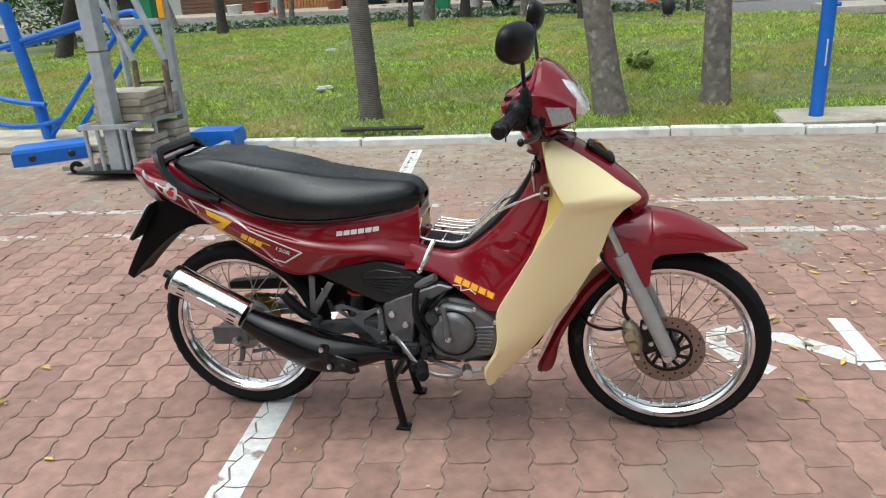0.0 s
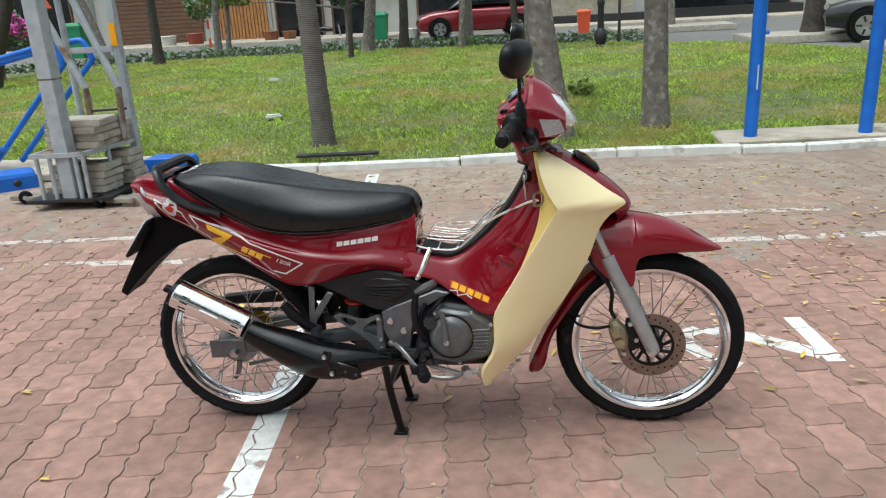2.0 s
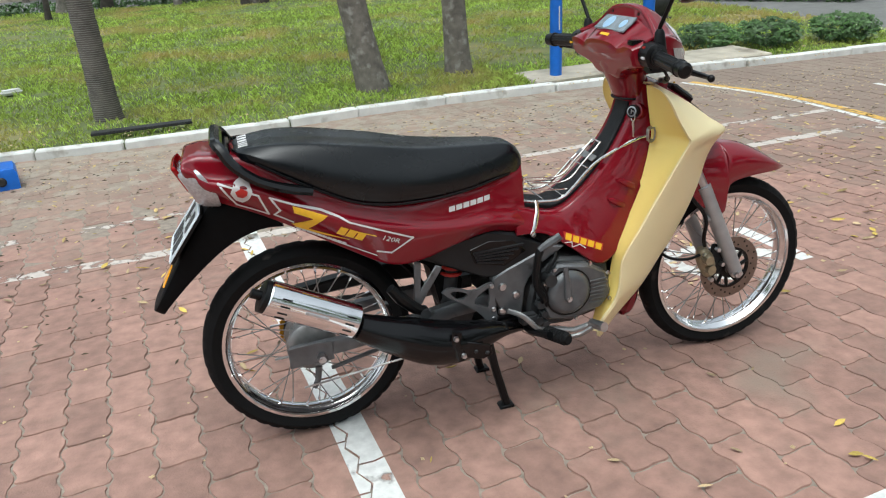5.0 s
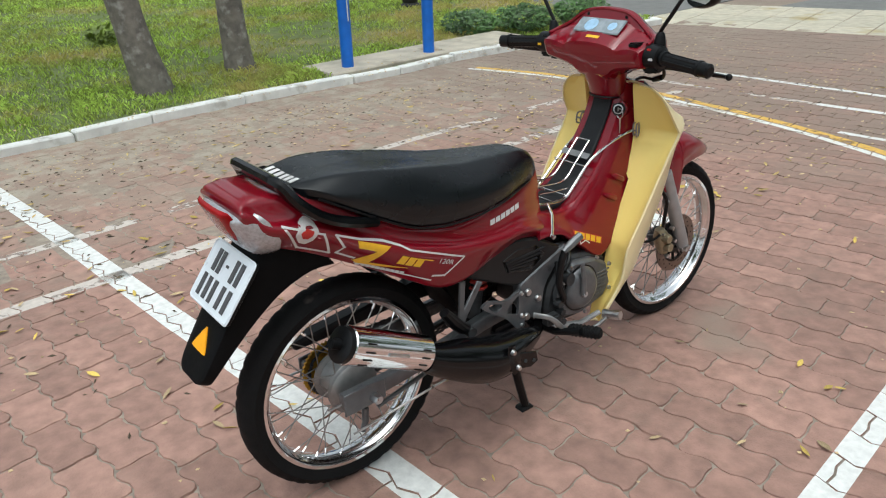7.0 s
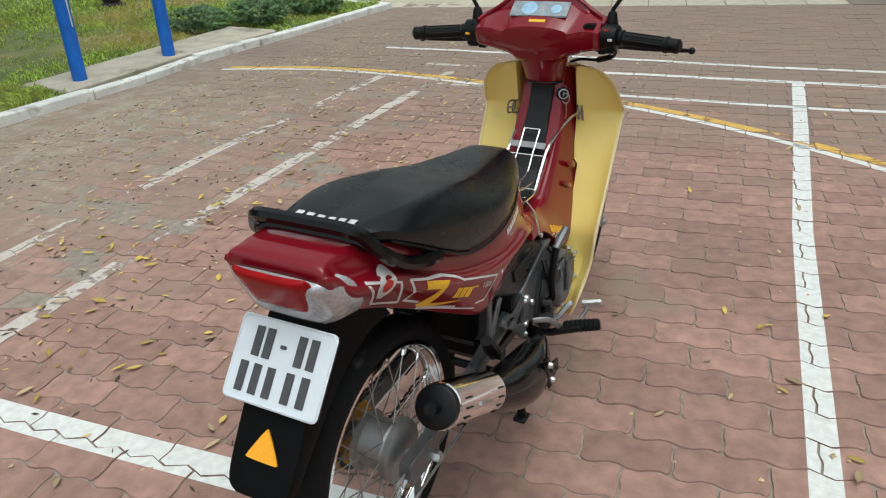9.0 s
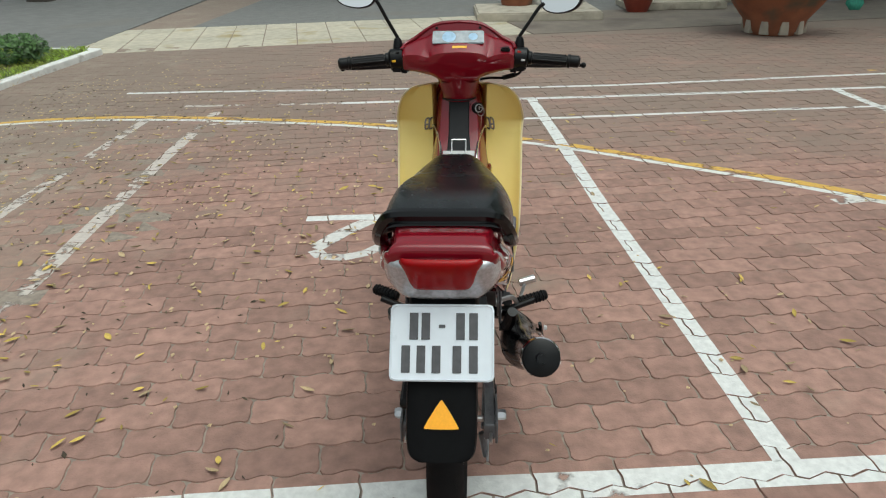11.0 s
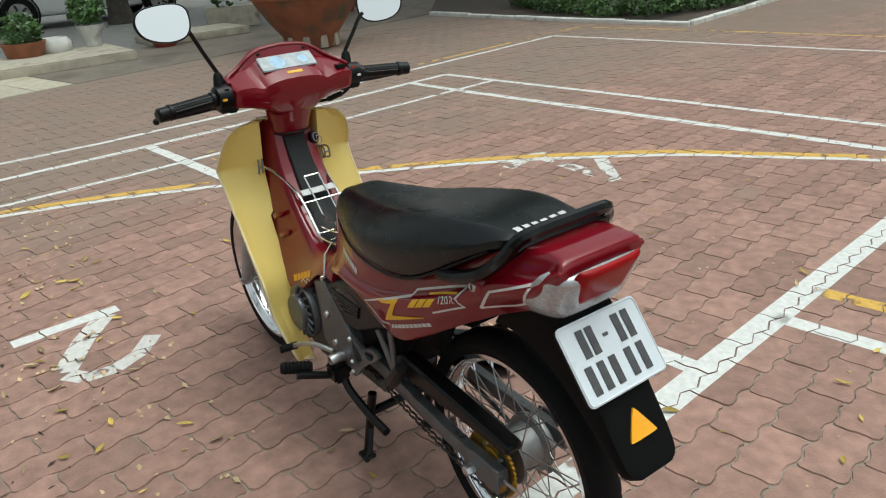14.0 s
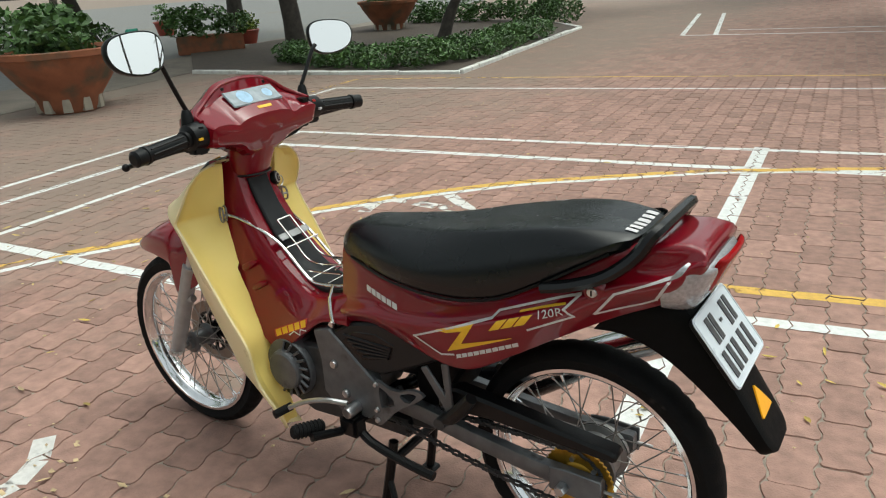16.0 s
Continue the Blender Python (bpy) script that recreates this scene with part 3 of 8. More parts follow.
# leg shields: height, x at the tunnel, outer edge x and y, front edge x and y
SH = [(0.864, 0.935, 0.940, 0.110, 0.955, 0.070, 0.003), (0.855, 0.936, 0.945, 0.150, 0.972, 0.072, 0.004), (0.828, 0.940, 0.952, 0.182, 1.020, 0.076, 0.008), (0.793, 0.946, 0.963, 0.198, 1.075, 0.080, 0.011), (0.752, 0.953, 0.985, 0.207, 1.130, 0.084, 0.014), (0.735, 0.955, 0.995, 0.208, 1.157, 0.087, 0.013), (0.716, 0.953, 0.987, 0.206, 1.180, 0.090, 0.004), (0.700, 0.950, 0.977, 0.205, 1.157, 0.097, 0.002),
      (0.684, 0.948, 0.968, 0.204, 1.134, 0.106, 0.003), (0.65, 0.940, 0.946, 0.204, 1.108, 0.114, 0.006), (0.58, 0.912, 0.904, 0.202, 1.083, 0.120, 0.008), (0.517, 0.885, 0.868, 0.200, 1.052, 0.124, 0.010), (0.44, 0.848, 0.824, 0.196, 1.004, 0.130, 0.011), (0.39, 0.838, 0.819, 0.191, 0.967, 0.132, 0.012), (0.345, 0.830, 0.818, 0.186, 0.936, 0.134, 0.010), (0.30, 0.810, 0.806, 0.177, 0.902, 0.133, 0.004), (0.25, 0.790, 0.779, 0.166, 0.855, 0.131, 0.003), (0.20, 0.780, 0.778, 0.148, 0.808, 0.130, 0.002), (0.186, 0.785, 0.785, 0.140, 0.797, 0.130, 0.001)]
for s in (-1, 1):
    rows, inner = [], []
    for z, nx, ex, ey, fx, fy, bulge in resample(SH, 4):
        n, e, f = Vector((nx, s * (0.088 if z > 0.6 else 0.106), z)), Vector((ex, s * ey, z)), Vector((fx, s * fy, z + 0.004))
        inner.append([n + Vector((0.03, s * -0.012, 0)), n, n.lerp(e, 0.3) + Vector((0.012, 0, 0)), n.lerp(e, 0.65) + Vector((0.016, 0, 0)), n.lerp(e, 0.92) + Vector((0.006, 0, 0)), e - Vector((0.0, s * 0.002, 0))])
        rows.append([e - Vector((0.001, s * 0.004, 0)), e, e.lerp(f, 0.06) + Vector((0.0, s * 0.004, 0)), e.lerp(f, 0.3) + Vector((0.003, s * bulge * 0.8, 0)), e.lerp(f, 0.55) + Vector((0.005, s * bulge, 0)), e.lerp(f, 0.8) + Vector((0.003, s * bulge * 0.6, 0)), f, f + Vector((-0.03, -s * 0.03, 0))])
    shield = part("leg_shield", loft(rows, closed=False), CREAM, bike, "cream plastic leg shield", 30, shell(0.004, 0))
    part("rear_face", loft(inner, closed=False), BACKLIT, shield, "yellowed inner face of the leg shield", 30, shell(0.004, 0))

# nose panel
rows = []
for x, z, w, crown in resample([(0.965, 0.878, 0.060, 0.02), (1.005, 0.860, 0.072, 0.03), (1.060, 0.826, 0.082, 0.035), (1.112, 0.790, 0.089, 0.04), (1.160, 0.752, 0.090, 0.045), (1.197, 0.712, 0.072, 0.045), (1.204, 0.690, 0.055, 0.04), (1.192, 0.672, 0.045, 0.03)], 4):
    rows.append([Vector((x - crown * (abs(f) ** 2.5), w * f, z - crown * 0.5 * abs(f) ** 2)) for f in (-1, -0.85, -0.6, -0.3, 0, 0.3, 0.6, 0.85, 1)])
part("nose_panel", loft(rows, closed=False), RED, bike, "", 40, shell(0.005, 0))
badge = prism([(1.042, 0.848), (1.058, 0.849), (1.116, 0.806), (1.118, 0.792), (1.102, 0.792), (1.046, 0.832)], -0.034, 0.034, 0.007)
part("badge", badge, BLACK, bike, "black oval badge with a gold emblem")
part("emblem", tube(smooth_line([(1.062, -0.014, 0.848), (1.080, 0.014, 0.835), (1.098, -0.012, 0.822)], 3), 0.003, 6), GOLD, bike)

# front fender
rows = []
for x, zr, zl, w in resample([(1.085, 0.672, 0.580, 0.080), (1.105, 0.673, 0.520, 0.086), (1.140, 0.672, 0.494, 0.090), (1.180, 0.669, 0.480, 0.091), (1.210, 0.667, 0.474, 0.090), (1.222, 0.665, 0.550, 0.088), (1.29, 0.652, 0.563, 0.077), (1.36, 0.621, 0.561, 0.061), (1.42, 0.585, 0.556, 0.038), (1.463, 0.557, 0.552, 0.008)], 4):
    line = chaikin([(0, 0, zr), (0, 0.45 * w, zr - 0.004), (0, 0.95 * w, zr - 0.3 * (zr - zl)), (0, w, zl + 0.2 * (zr - zl)), (0, 0.97 * w, zl)], 2)
    rows.append([Vector((x, -p.y, p.z)) for p in line[::-1]] + [Vector((x, p.y, p.z)) for p in line[1:]])
part("front_fender", loft(rows, closed=False), RED, bike, "", 40, shell(0.005, -1))
flap = prism([tuple(p)[::2] for p in chaikin([(1.110, 0, 0.518), (1.040, 0, 0.448), (1.005, 0, 0.388), (0.965, 0, 0.323), (0.935, 0, 0.253), (0.908, 0, 0.193), (0.913, 0, 0.172), (0.945, 0, 0.178), (0.962, 0, 0.208), (0.972, 0, 0.273), (0.995, 0, 0.323), (1.025, 0, 0.373), (1.070, 0, 0.438), (1.120, 0, 0.488)], 1, True)], -0.052, 0.052, 0.012)
part("mud_flap", flap, RED, bike)

# handlebar cowl
# x, top, half width of the hood, wing top, wing end, wing foot, foot of the middle, its half width
COWL = [(0.836, 0.962, 0.078, 0.958, 0.158, 0.930, 0.893, 0.066), (0.842, 0.976, 0.084, 0.972, 0.168, 0.926, 0.884, 0.066), (0.880, 1.005, 0.090, 0.985, 0.174, 0.922, 0.876, 0.064), (0.912, 1.029, 0.090, 0.995, 0.178, 0.920, 0.874, 0.062), (0.918, 1.052, 0.084, 0.998, 0.180, 0.920, 0.874, 0.062),
        (0.935, 1.057, 0.084, 0.997, 0.178, 0.918, 0.876, 0.062), (0.960, 1.046, 0.081, 0.989, 0.168, 0.916, 0.882, 0.062), (0.987, 1.027, 0.076, 0.976, 0.150, 0.914, 0.888, 0.062), (1.020, 0.988, 0.068, 0.953, 0.118, 0.918, 0.905, 0.056)]
cowl_rings = [half_ring(x, [(0, zt + 0.006), (hw * 0.55, zt + 0.004), (hw * 0.92, zt - 0.003), (hw + 0.006, zt - 0.012), (hw + 0.034, wz + 0.42 * (zt - wz)), (min(hw + 0.066, wy - 0.012), wz + 0.003), (wy - 0.005, wz), (wy, wz - 0.005), (wy, wb + 0.005), (wy - 0.005, wb), (wy - 0.035, wb - 0.004), (nb + 0.006, zb + 0.022), (nb - 0.012, zb), (0, zb)], 1) for x, zt, hw, wz, wy, wb, zb, nb in COWL]
for ring, tuck in zip(cowl_rings, (0.35, 0.35, 0.12)):  # the rear face slopes forward to the neck
    for p in ring:
        p.x += (0.97 - p.z) * tuck
cowl = part("handlebar_cowl", loft(cowl_rings), RED, bike, "", 24)
rings = [half_ring(x, [(0, zt), (w * 0.7, zt), (w, zt - 0.012), (w * 0.95, zb + 0.01), (w * 0.6, zb), (0, zb)]) for x, zt, zb, w in ((0.984, 1.026, 0.926, 0.092), (1.010, 1.004, 0.920, 0.095), (1.032, 0.976, 0.921, 0.090), (1.045, 0.954, 0.927, 0.074), (1.052, 0.943, 0.934, 0.05))]
part("headlight", loft(rings), GLASSY, cowl, "clear faceted headlight lens")
for s in (-1, 1):
    part("under_panel", box((0.915, s * 0.168, 0.928), (0.07, 0.030, 0.034), 0.006), BLACK, cowl)
rim = smooth_line([(0.872, 0.172, 0.986), (0.903, 0.164, 0.997), (0.915, 0.132, 1.014), (0.919, 0.096, 1.038), (0.921, 0.060, 1.053), (0.921, 0.0, 1.059)], 4)
part("hood_rim", tube(rim + both([tuple(p) for p in rim])[-2::-1], 0.0055, 8), RED, cowl)
# neck below the cowl
rings = [[Vector((x + r * 0.95 * math.cos(a), r2 * math.sin(a), z)) for a in [6.2832 * k / 20 for k in range(20)]] for x, z, r, r2 in ((0.906, 0.938, 0.060, 0.118), (0.910, 0.914, 0.060, 0.086), (0.916, 0.889, 0.055, 0.068), (0.926, 0.860, 0.050, 0.060), (0.934, 0.829, 0.047, 0.056), (0.940, 0.817, 0.040, 0.048))]
part("neck_cover", loft(rings), RED, cowl)
# Black ring laid on for the shade in the joint under the cowl.
part("neck_gap", tube([(0.935 + 0.0455 * math.cos(6.2832 * k / 24), 0.0545 * math.sin(6.2832 * k / 24), 0.825) for k in range(24)], 0.0030, 6, closed=True), BLACK, cowl)
# instrument panel on the slope of the cowl
slope = Matrix.Translation((0.8862, 0, 1.0178)) @ Matrix.Rotation(radians(-38), 4, "Y")
b = box((0, 0, 0), (0.052, 0.156, 0.005), 0.002)
bmesh.ops.transform(b, matrix=slope, verts=b.verts)
part("instrument_glass", b, DIAL, cowl, "grey instrument glass with blue dials")
for y, r in ((0.028, 0.021), (-0.045, 0.014)):
    b = lathe([(0, 0), (r, 0), (r, 0.0012), (r * 0.8, 0.0016), (0, 0.0016)], (0, y, 0.0016), "z", 24)
    bmesh.ops.transform(b, matrix=slope, verts=b.verts)
    part("dial", b, DIALBLUE, cowl)
b = box((-0.040, -0.004, 0.001), (0.009, 0.044, 0.002), 0.0005)
bmesh.ops.transform(b, matrix=slope, verts=b.verts)
part("sticker", b, YELLOW, cowl)
for y in (-0.06, 0.06):
    part("cowl_screw", lathe([(0, 0), (0.005, 0), (0.005, -0.002), (0, -0.003)], (0.9165, y * 1.1, 1.041), "x", 10), BLACK, cowl)
part("key_switch_slot", box((0.872, -0.142, 0.984), (0.046, 0.028, 0.012), 0.003), BLACK, cowl)

# handlebars, grips, switches, levers, mirrors
for s in (-1, 1):
    part("bar", rod((0.885, s * 0.15, 0.982), (0.856, s * 0.365, 0.970), 0.011), BLACK, bike)
    axis = (Vector((0.856, s * 0.372, 0.969)) - Vector((0.883, s * 0.20, 0.980))).normalized()
    g0 = Vector((0.883, s * 0.215, 0.979))
    stops = [(0.0, 0.021), (0.008, 0.021), (0.010, 0.0165), (0.115, 0.0165), (0.117, 0.021), (0.124, 0.021), (0.126, 0.0185), (0.150, 0.0185), (0.155, 0.012)]
    grip = part("grip", tube([g0 + axis * d for d, r in stops], [r for d, r in stops], 16), BLACK, bike, "black rubber grip")
    for k in range(8):
        a = 6.2832 * k / 8
        e = axis.orthogonal().normalized()
        f = axis.cross(e)
        off = (e * math.cos(a) + f * math.sin(a)) * 0.0165
        part("grip_rib", rod(g0 + axis * 0.014 + off, g0 + axis * 0.112 + off, 0.0022, 6), BLACK, grip)
    part("switch_housing", tube([(0.886, s * 0.168, 0.981), (0.886, s * 0.172, 0.981), (0.884, s * 0.208, 0.980), (0.883, s * 0.214, 0.979)], [0.022, 0.033, 0.031, 0.020], 14), BLACK, bike)
    part("switch_block", box((0.886, s * 0.190, 0.955), (0.034, 0.034, 0.030), 0.005), BLACK, bike)
    part("switch_slider", box((0.853, s * 0.196, 0.978), (0.006, 0.012, 0.006), 0.001), YELLOW if s > 0 else WHITE, bike)
    part("switch_button", box((0.866, s * 0.184, 0.998), (0.014, 0.014, 0.012), 0.002), SPRING if s < 0 else BLACK, bike)
    part("lever_perch", tube([(0.905, s * 0.175, 0.968), (0.93, s * 0.19, 0.955), (0.935, s * 0.215, 0.950)], [0.012, 0.014, 0.009], 8), DARK, bike)
    if s > 0:
        lever = smooth_line([(0.935, s * 0.21, 0.950), (0.936, s * 0.26, 0.946), (0.918, s * 0.33, 0.946), (0.902, s * 0.362, 0.948)], 4)
    else:
        lever = smooth_line([(0.935, s * 0.21, 0.950), (0.945, s * 0.26, 0.945), (0.938, s * 0.33, 0.945), (0.915, s * 0.385, 0.950)], 4)
    lv = part("lever", tube(lever, [0.009 - 0.004 * i / (len(lever) - 1) for i in range(len(lever))], 8), BLACK, bike)
    tip = bmesh.new()
    bmesh.ops.create_uvsphere(tip, u_segments=10, v_segments=8, radius=0.009, matrix=Matrix.Translation(lever[-1]))
    part("lever_tip", tip, BLACK, lv)
    # mirror
    yaw, c = (-4, Vector((0.873, 0.304, 1.180))) if s > 0 else (-26, Vector((0.890, -0.304, 1.155)))
    stem = smooth_line([(0.905, s * 0.186, 1.000), (0.904, s * 0.187, 1.040), (0.903, s * 0.192, 1.052), Vector((0.903, s * 0.192, 1.052)).lerp(c + Vector((0.014, -s * 0.060, -0.026)), 0.5), c + Vector((0.014, -s * 0.062, -0.028)), c + Vector((0.014, -s * 0.048, -0.016))], 4)
    mirror = part("mirror_stem", tube(stem, 0.0055, 8), BLACK, bike)
    part("stem_boot", tube([(0.905, s * 0.186, 0.995), (0.905, s * 0.186, 1.010), (0.904, s * 0.187, 1.034), (0.904, s * 0.187, 1.042)], [0.018, 0.016, 0.012, 0.008], 12), BLACK, mirror)
    turn = Matrix.Translation(c) @ Matrix.Rotation(radians(yaw), 4, "Z") @ Matrix.Rotation(radians(10), 4, "Y") @ Matrix.Diagonal((1, 1, 1.14, 1))
    shape = chaikin([(0, s * -0.068, 0.020), (0, s * -0.060, -0.030), (0, s * -0.010, -0.043), (0, s * 0.050, -0.030), (0, s * 0.071, 0.002), (0, s * 0.058, 0.034), (0, s * 0.0, 0.043), (0, s * -0.050, 0.040)], 2, True)
    rings = [[Vector((x, p.y * f, p.z * f)) for p in shape] for x, f in ((-0.004, 0.96), (0.0, 1.0), (0.012, 0.99), (0.026, 0.86), (0.036, 0.55), (0.039, 0.15))]
    b = loft(rings)
    bmesh.ops.transform(b, matrix=turn, verts=b.verts)
    part("mirror_shell", b, BLACK, mirror, "", 45)
    b = loft([[Vector((-0.0035 - 0.0015 * k, p.y * 0.92, p.z * 0.92)) for p in shape] for k in range(2)])
    bmesh.ops.transform(b, matrix=turn, verts=b.verts)
    part("mirror_glass", b, MIRROR, mirror, "clean mirror glass")


# wheels
def wheel(centre, front):
    w = empty("front_wheel" if front else "rear_wheel", "", "")
    w.parent = bike
    c = centre
    half, rim = (0.032, 0.226) if front else (0.038, 0.224)
    prof = [(rim - 0.008, -half * 0.62), (rim + 0.012, -half * 0.86), (rim + 0.028, -half), (WR - 0.012, -half * 0.86), (WR - 0.004, -half * 0.62), (WR, -half * 0.25), (WR, half * 0.25), (WR - 0.004, half * 0.62), (WR - 0.012, half * 0.86), (rim + 0.028, half), (rim + 0.012, half * 0.86), (rim - 0.008, half * 0.62)]
    deep = {3: 1, 4: 1, 7: 1, 8: 1}
    tread = lambda k, i: -0.0032 if (deep.get(i) and (k + (2 if i > 5 else 0)) % 4 == 0) else (-0.003 if i in (5, 6) and (k + i) % 8 == 0 else 0)
    part("tyre", lathe(prof, c, "y", 176, wobble=tread), RUBBER, w, "black treaded rubber tyre", 30)
    rp = [(rim + 0.002, -0.027), (rim + 0.004, -0.030), (rim - 0.004, -0.030), (rim - 0.006, -0.024), (rim - 0.015, -0.018), (rim - 0.020, -0.009), (rim - 0.020, 0.009), (rim - 0.015, 0.018), (rim - 0.006, 0.024), (rim - 0.004, 0.030), (rim + 0.004, 0.030), (rim + 0.002, 0.027)]
    part("rim", lathe(rp, c, "y", 72), CHROME, w, "polished chrome rim", 50)
    hub_r = 0.034 if front else 0.064
    hubw = 0.036 if front else 0.040
    part("hub", lathe([(0.0, -hubw - 0.012), (0.02, -hubw - 0.012), (0.022, -hubw), (hub_r, -hubw + 0.002), (hub_r + 0.002, -hubw + 0.008), (hub_r - 0.01, -hubw + 0.014), (hub_r - 0.01, hubw - 0.014), (hub_r + 0.002, hubw - 0.008), (hub_r, hubw - 0.002), (0.022, hubw), (0.02, hubw + 0.012), (0, hubw + 0.012)], c, "y", 40), GREY if front else ALU, w)
    spoke = None
    n = 36
    for k in range(n):
        s = 1 if k % 2 else -1
        a = 6.2832 * k / n
        b = a + (0.62 if (k // 2) % 2 else -0.62) * (1.0 if front else 0.9)
        p0 = c + Vector((hub_r * 0.95 * math.cos(b), s * (hubw - 0.006), hub_r * 0.95 * math.sin(b)))
        p1 = c + Vector(((rim - 0.018) * math.cos(a), s * 0.006, (rim - 0.018) * math.sin(a)))
        part("spoke", rod(p0, p1, 0.0016, 5), SPOKE, w)
        part("nipple", rod(p1, p1 + (p0 - p1).normalized() * 0.016, 0.0032, 6), CHROME, w)
    part("axle", rod(c + Vector((0, -0.108, 0)), c + Vector((0, 0.108, 0)), 0.0075, 10), STEEL, w)
    return w


front_wheel, rear_wheel = wheel(FRONT, True), wheel(REAR, False)


DC = FRONT + Vector((0, -0.052, 0))
disc = part("brake_disc", lathe([(0.064, -0.002), (0.099, -0.002), (0.099, 0.002), (0.064, 0.002)], DC, "y", 72, closed=True), DISC, front_wheel, "drilled brake disc")
for k in range(30):
    a = 6.2832 * k / 30
    r = (0.075, 0.082, 0.090)[k % 3]
    part("drill_hole", lathe([(0, 0), (0.0032, 0), (0.0032, -0.0004), (0, -0.0006)], DC + Vector((r * math.cos(a), -0.002, r * math.sin(a))), "y", 8), BLACK, front_wheel)
b = lathe([(0.018, -0.004), (0.034, -0.004), (0.034, 0.004), (0.018, 0.004)], DC, "y", 36, closed=True)
part("carrier_hub", b, BLACK, front_wheel)
part("carrier_ring", lathe([(0.058, -0.004), (0.066, -0.004), (0.066, 0.004), (0.058, 0.004)], DC, "y", 48, closed=True), BLACK, front_wheel)
for k in range(10):
    a = 6.2832 * k / 10
    part("carrier_arm", rod(DC + Vector((0.03 * math.cos(a), 0, 0.03 * math.sin(a))), DC + Vector((0.062 * math.cos(a + 0.25), 0, 0.062 * math.sin(a + 0.25))), 0.0055, 8), BLACK, front_wheel)

# fork
fork_low = Vector((1.2695, 0, 0.274))
fork_top = Vector((1.135, 0, 0.56))
for s in (-1, 1):
    a, b2 = fork_low + Vector((0, s * 0.080, 0)), fork_top + Vector((0, s * 0.080, 0))
    d = (b2 - a).normalized()
    fork = part("fork_leg", tube([a - d * 0.018, a - d * 0.012, a, a + d * 0.03, a + d * 0.10, b2], [0.010, 0.017, 0.020, 0.021, 0.0215, 0.0215], 16), SILVER, bike, "silver fork leg")
    part("stanchion", rod(b2, Vector((1.02, s * 0.07, 0.80)), 0.014, 10), STEEL, fork)
    part("axle_nut", lathe([(0, s * 0.024), (0.011, s * 0.024), (0.011, s * 0.012), (0.015, s * 0.012), (0.015, 0)], a, "y", 6), STEEL, fork)
    part("fork_boss", rod(a + d * 0.20 + Vector((-0.012, 0, 0)), a + d * 0.20 + Vector((-0.034, 0, 0.004)), 0.011, 10), SILVER, fork)
caliper = empty("brake_caliper", "", "")
caliper.parent = bike
part("caliper_body", tube([(1.150, -0.062, 0.368), (1.160, -0.064, 0.340), (1.170, -0.066, 0.310), (1.178, -0.066, 0.280)], [0.014, 0.026, 0.026, 0.016], 10), BRASS, caliper)
for dz in (0.0, 0.032):
    part("piston_cap", lathe([(0, -0.024), (0.014, -0.024), (0.016, -0.018), (0.016, 0.0)], (1.166 + dz * -0.3, -0.078, 0.308 + dz), "y", 12), BRASS, caliper)
part("caliper_bracket", prism([(1.185, 0.375), (1.215, 0.372), (1.232, 0.30), (1.215, 0.275), (1.180, 0.28)], -0.068, -0.058, 0.003), DARK, caliper)
for p in ((1.150, 0.352), (1.196, 0.362), (1.214, 0.312), (1.180, 0.268)):
    part("caliper_bolt", lathe([(0, -0.014), (0.007, -0.014), (0.007, 0)], (p[0], -0.072, p[1]), "y", 6), STEEL, caliper)
part("brake_hose", tube(smooth_line([(1.160, -0.075, 0.37), (1.148, -0.085, 0.40), (1.150, -0.088, 0.45), (1.135, -0.088, 0.485), (1.10, -0.08, 0.53), (1.06, -0.05, 0.60)], 5), 0.006, 8), BLACK, bike)
part("speedo_cable", tube(smooth_line([(1.03, -0.02, 0.375), (1.06, -0.06, 0.352), (1.11, -0.075, 0.345), (1.15, -0.075, 0.352)], 5), 0.0045, 6), BLACK, bike)
part("cable", tube(smooth_line([(0.90, -0.20, 0.965), (0.93, -0.19, 0.925), (0.955, -0.15, 0.905), (0.975, -0.09, 0.90), (1.0, -0.05, 0.885)], 5), 0.0045, 6), BLACK, bike)
part("cable_boot", rod((0.938, -0.178, 0.918), (0.958, -0.14, 0.904), 0.008, 8), BLACK, bike)

# tail light, rear fender, plate


def lens(name, widths, out, sink, material, label, parent):
    """A domed lens across the slanted tail, from (f, half width) pairs with f from 0 at its top to 1 at its foot."""
    low, high = widths[0][0], widths[-1][0]
    rows = []
    for i in range(15):
        v = math.sin((i / 7 - 1) * 1.5708)
        f = low + (high - low) * (v + 1) / 2
        w = float(np.interp(f, [p[0] for p in widths], [p[1] for p in widths]))
        row = []
        for k in range(23):
            u = math.sin((k / 11 - 1) * 1.5708)
            edge = max(abs(u), abs(v)) ** 10
            row.append(Vector((-0.257 + 0.045 * f + 0.020 * (abs(u * w) / 0.11) ** 3.0 - out * (1 - edge) + sink * edge, u * w, 0.822 - 0.104 * f)))
        rows.append(row)
    return part(name, loft(rows, closed=False), material, parent, label, 60)


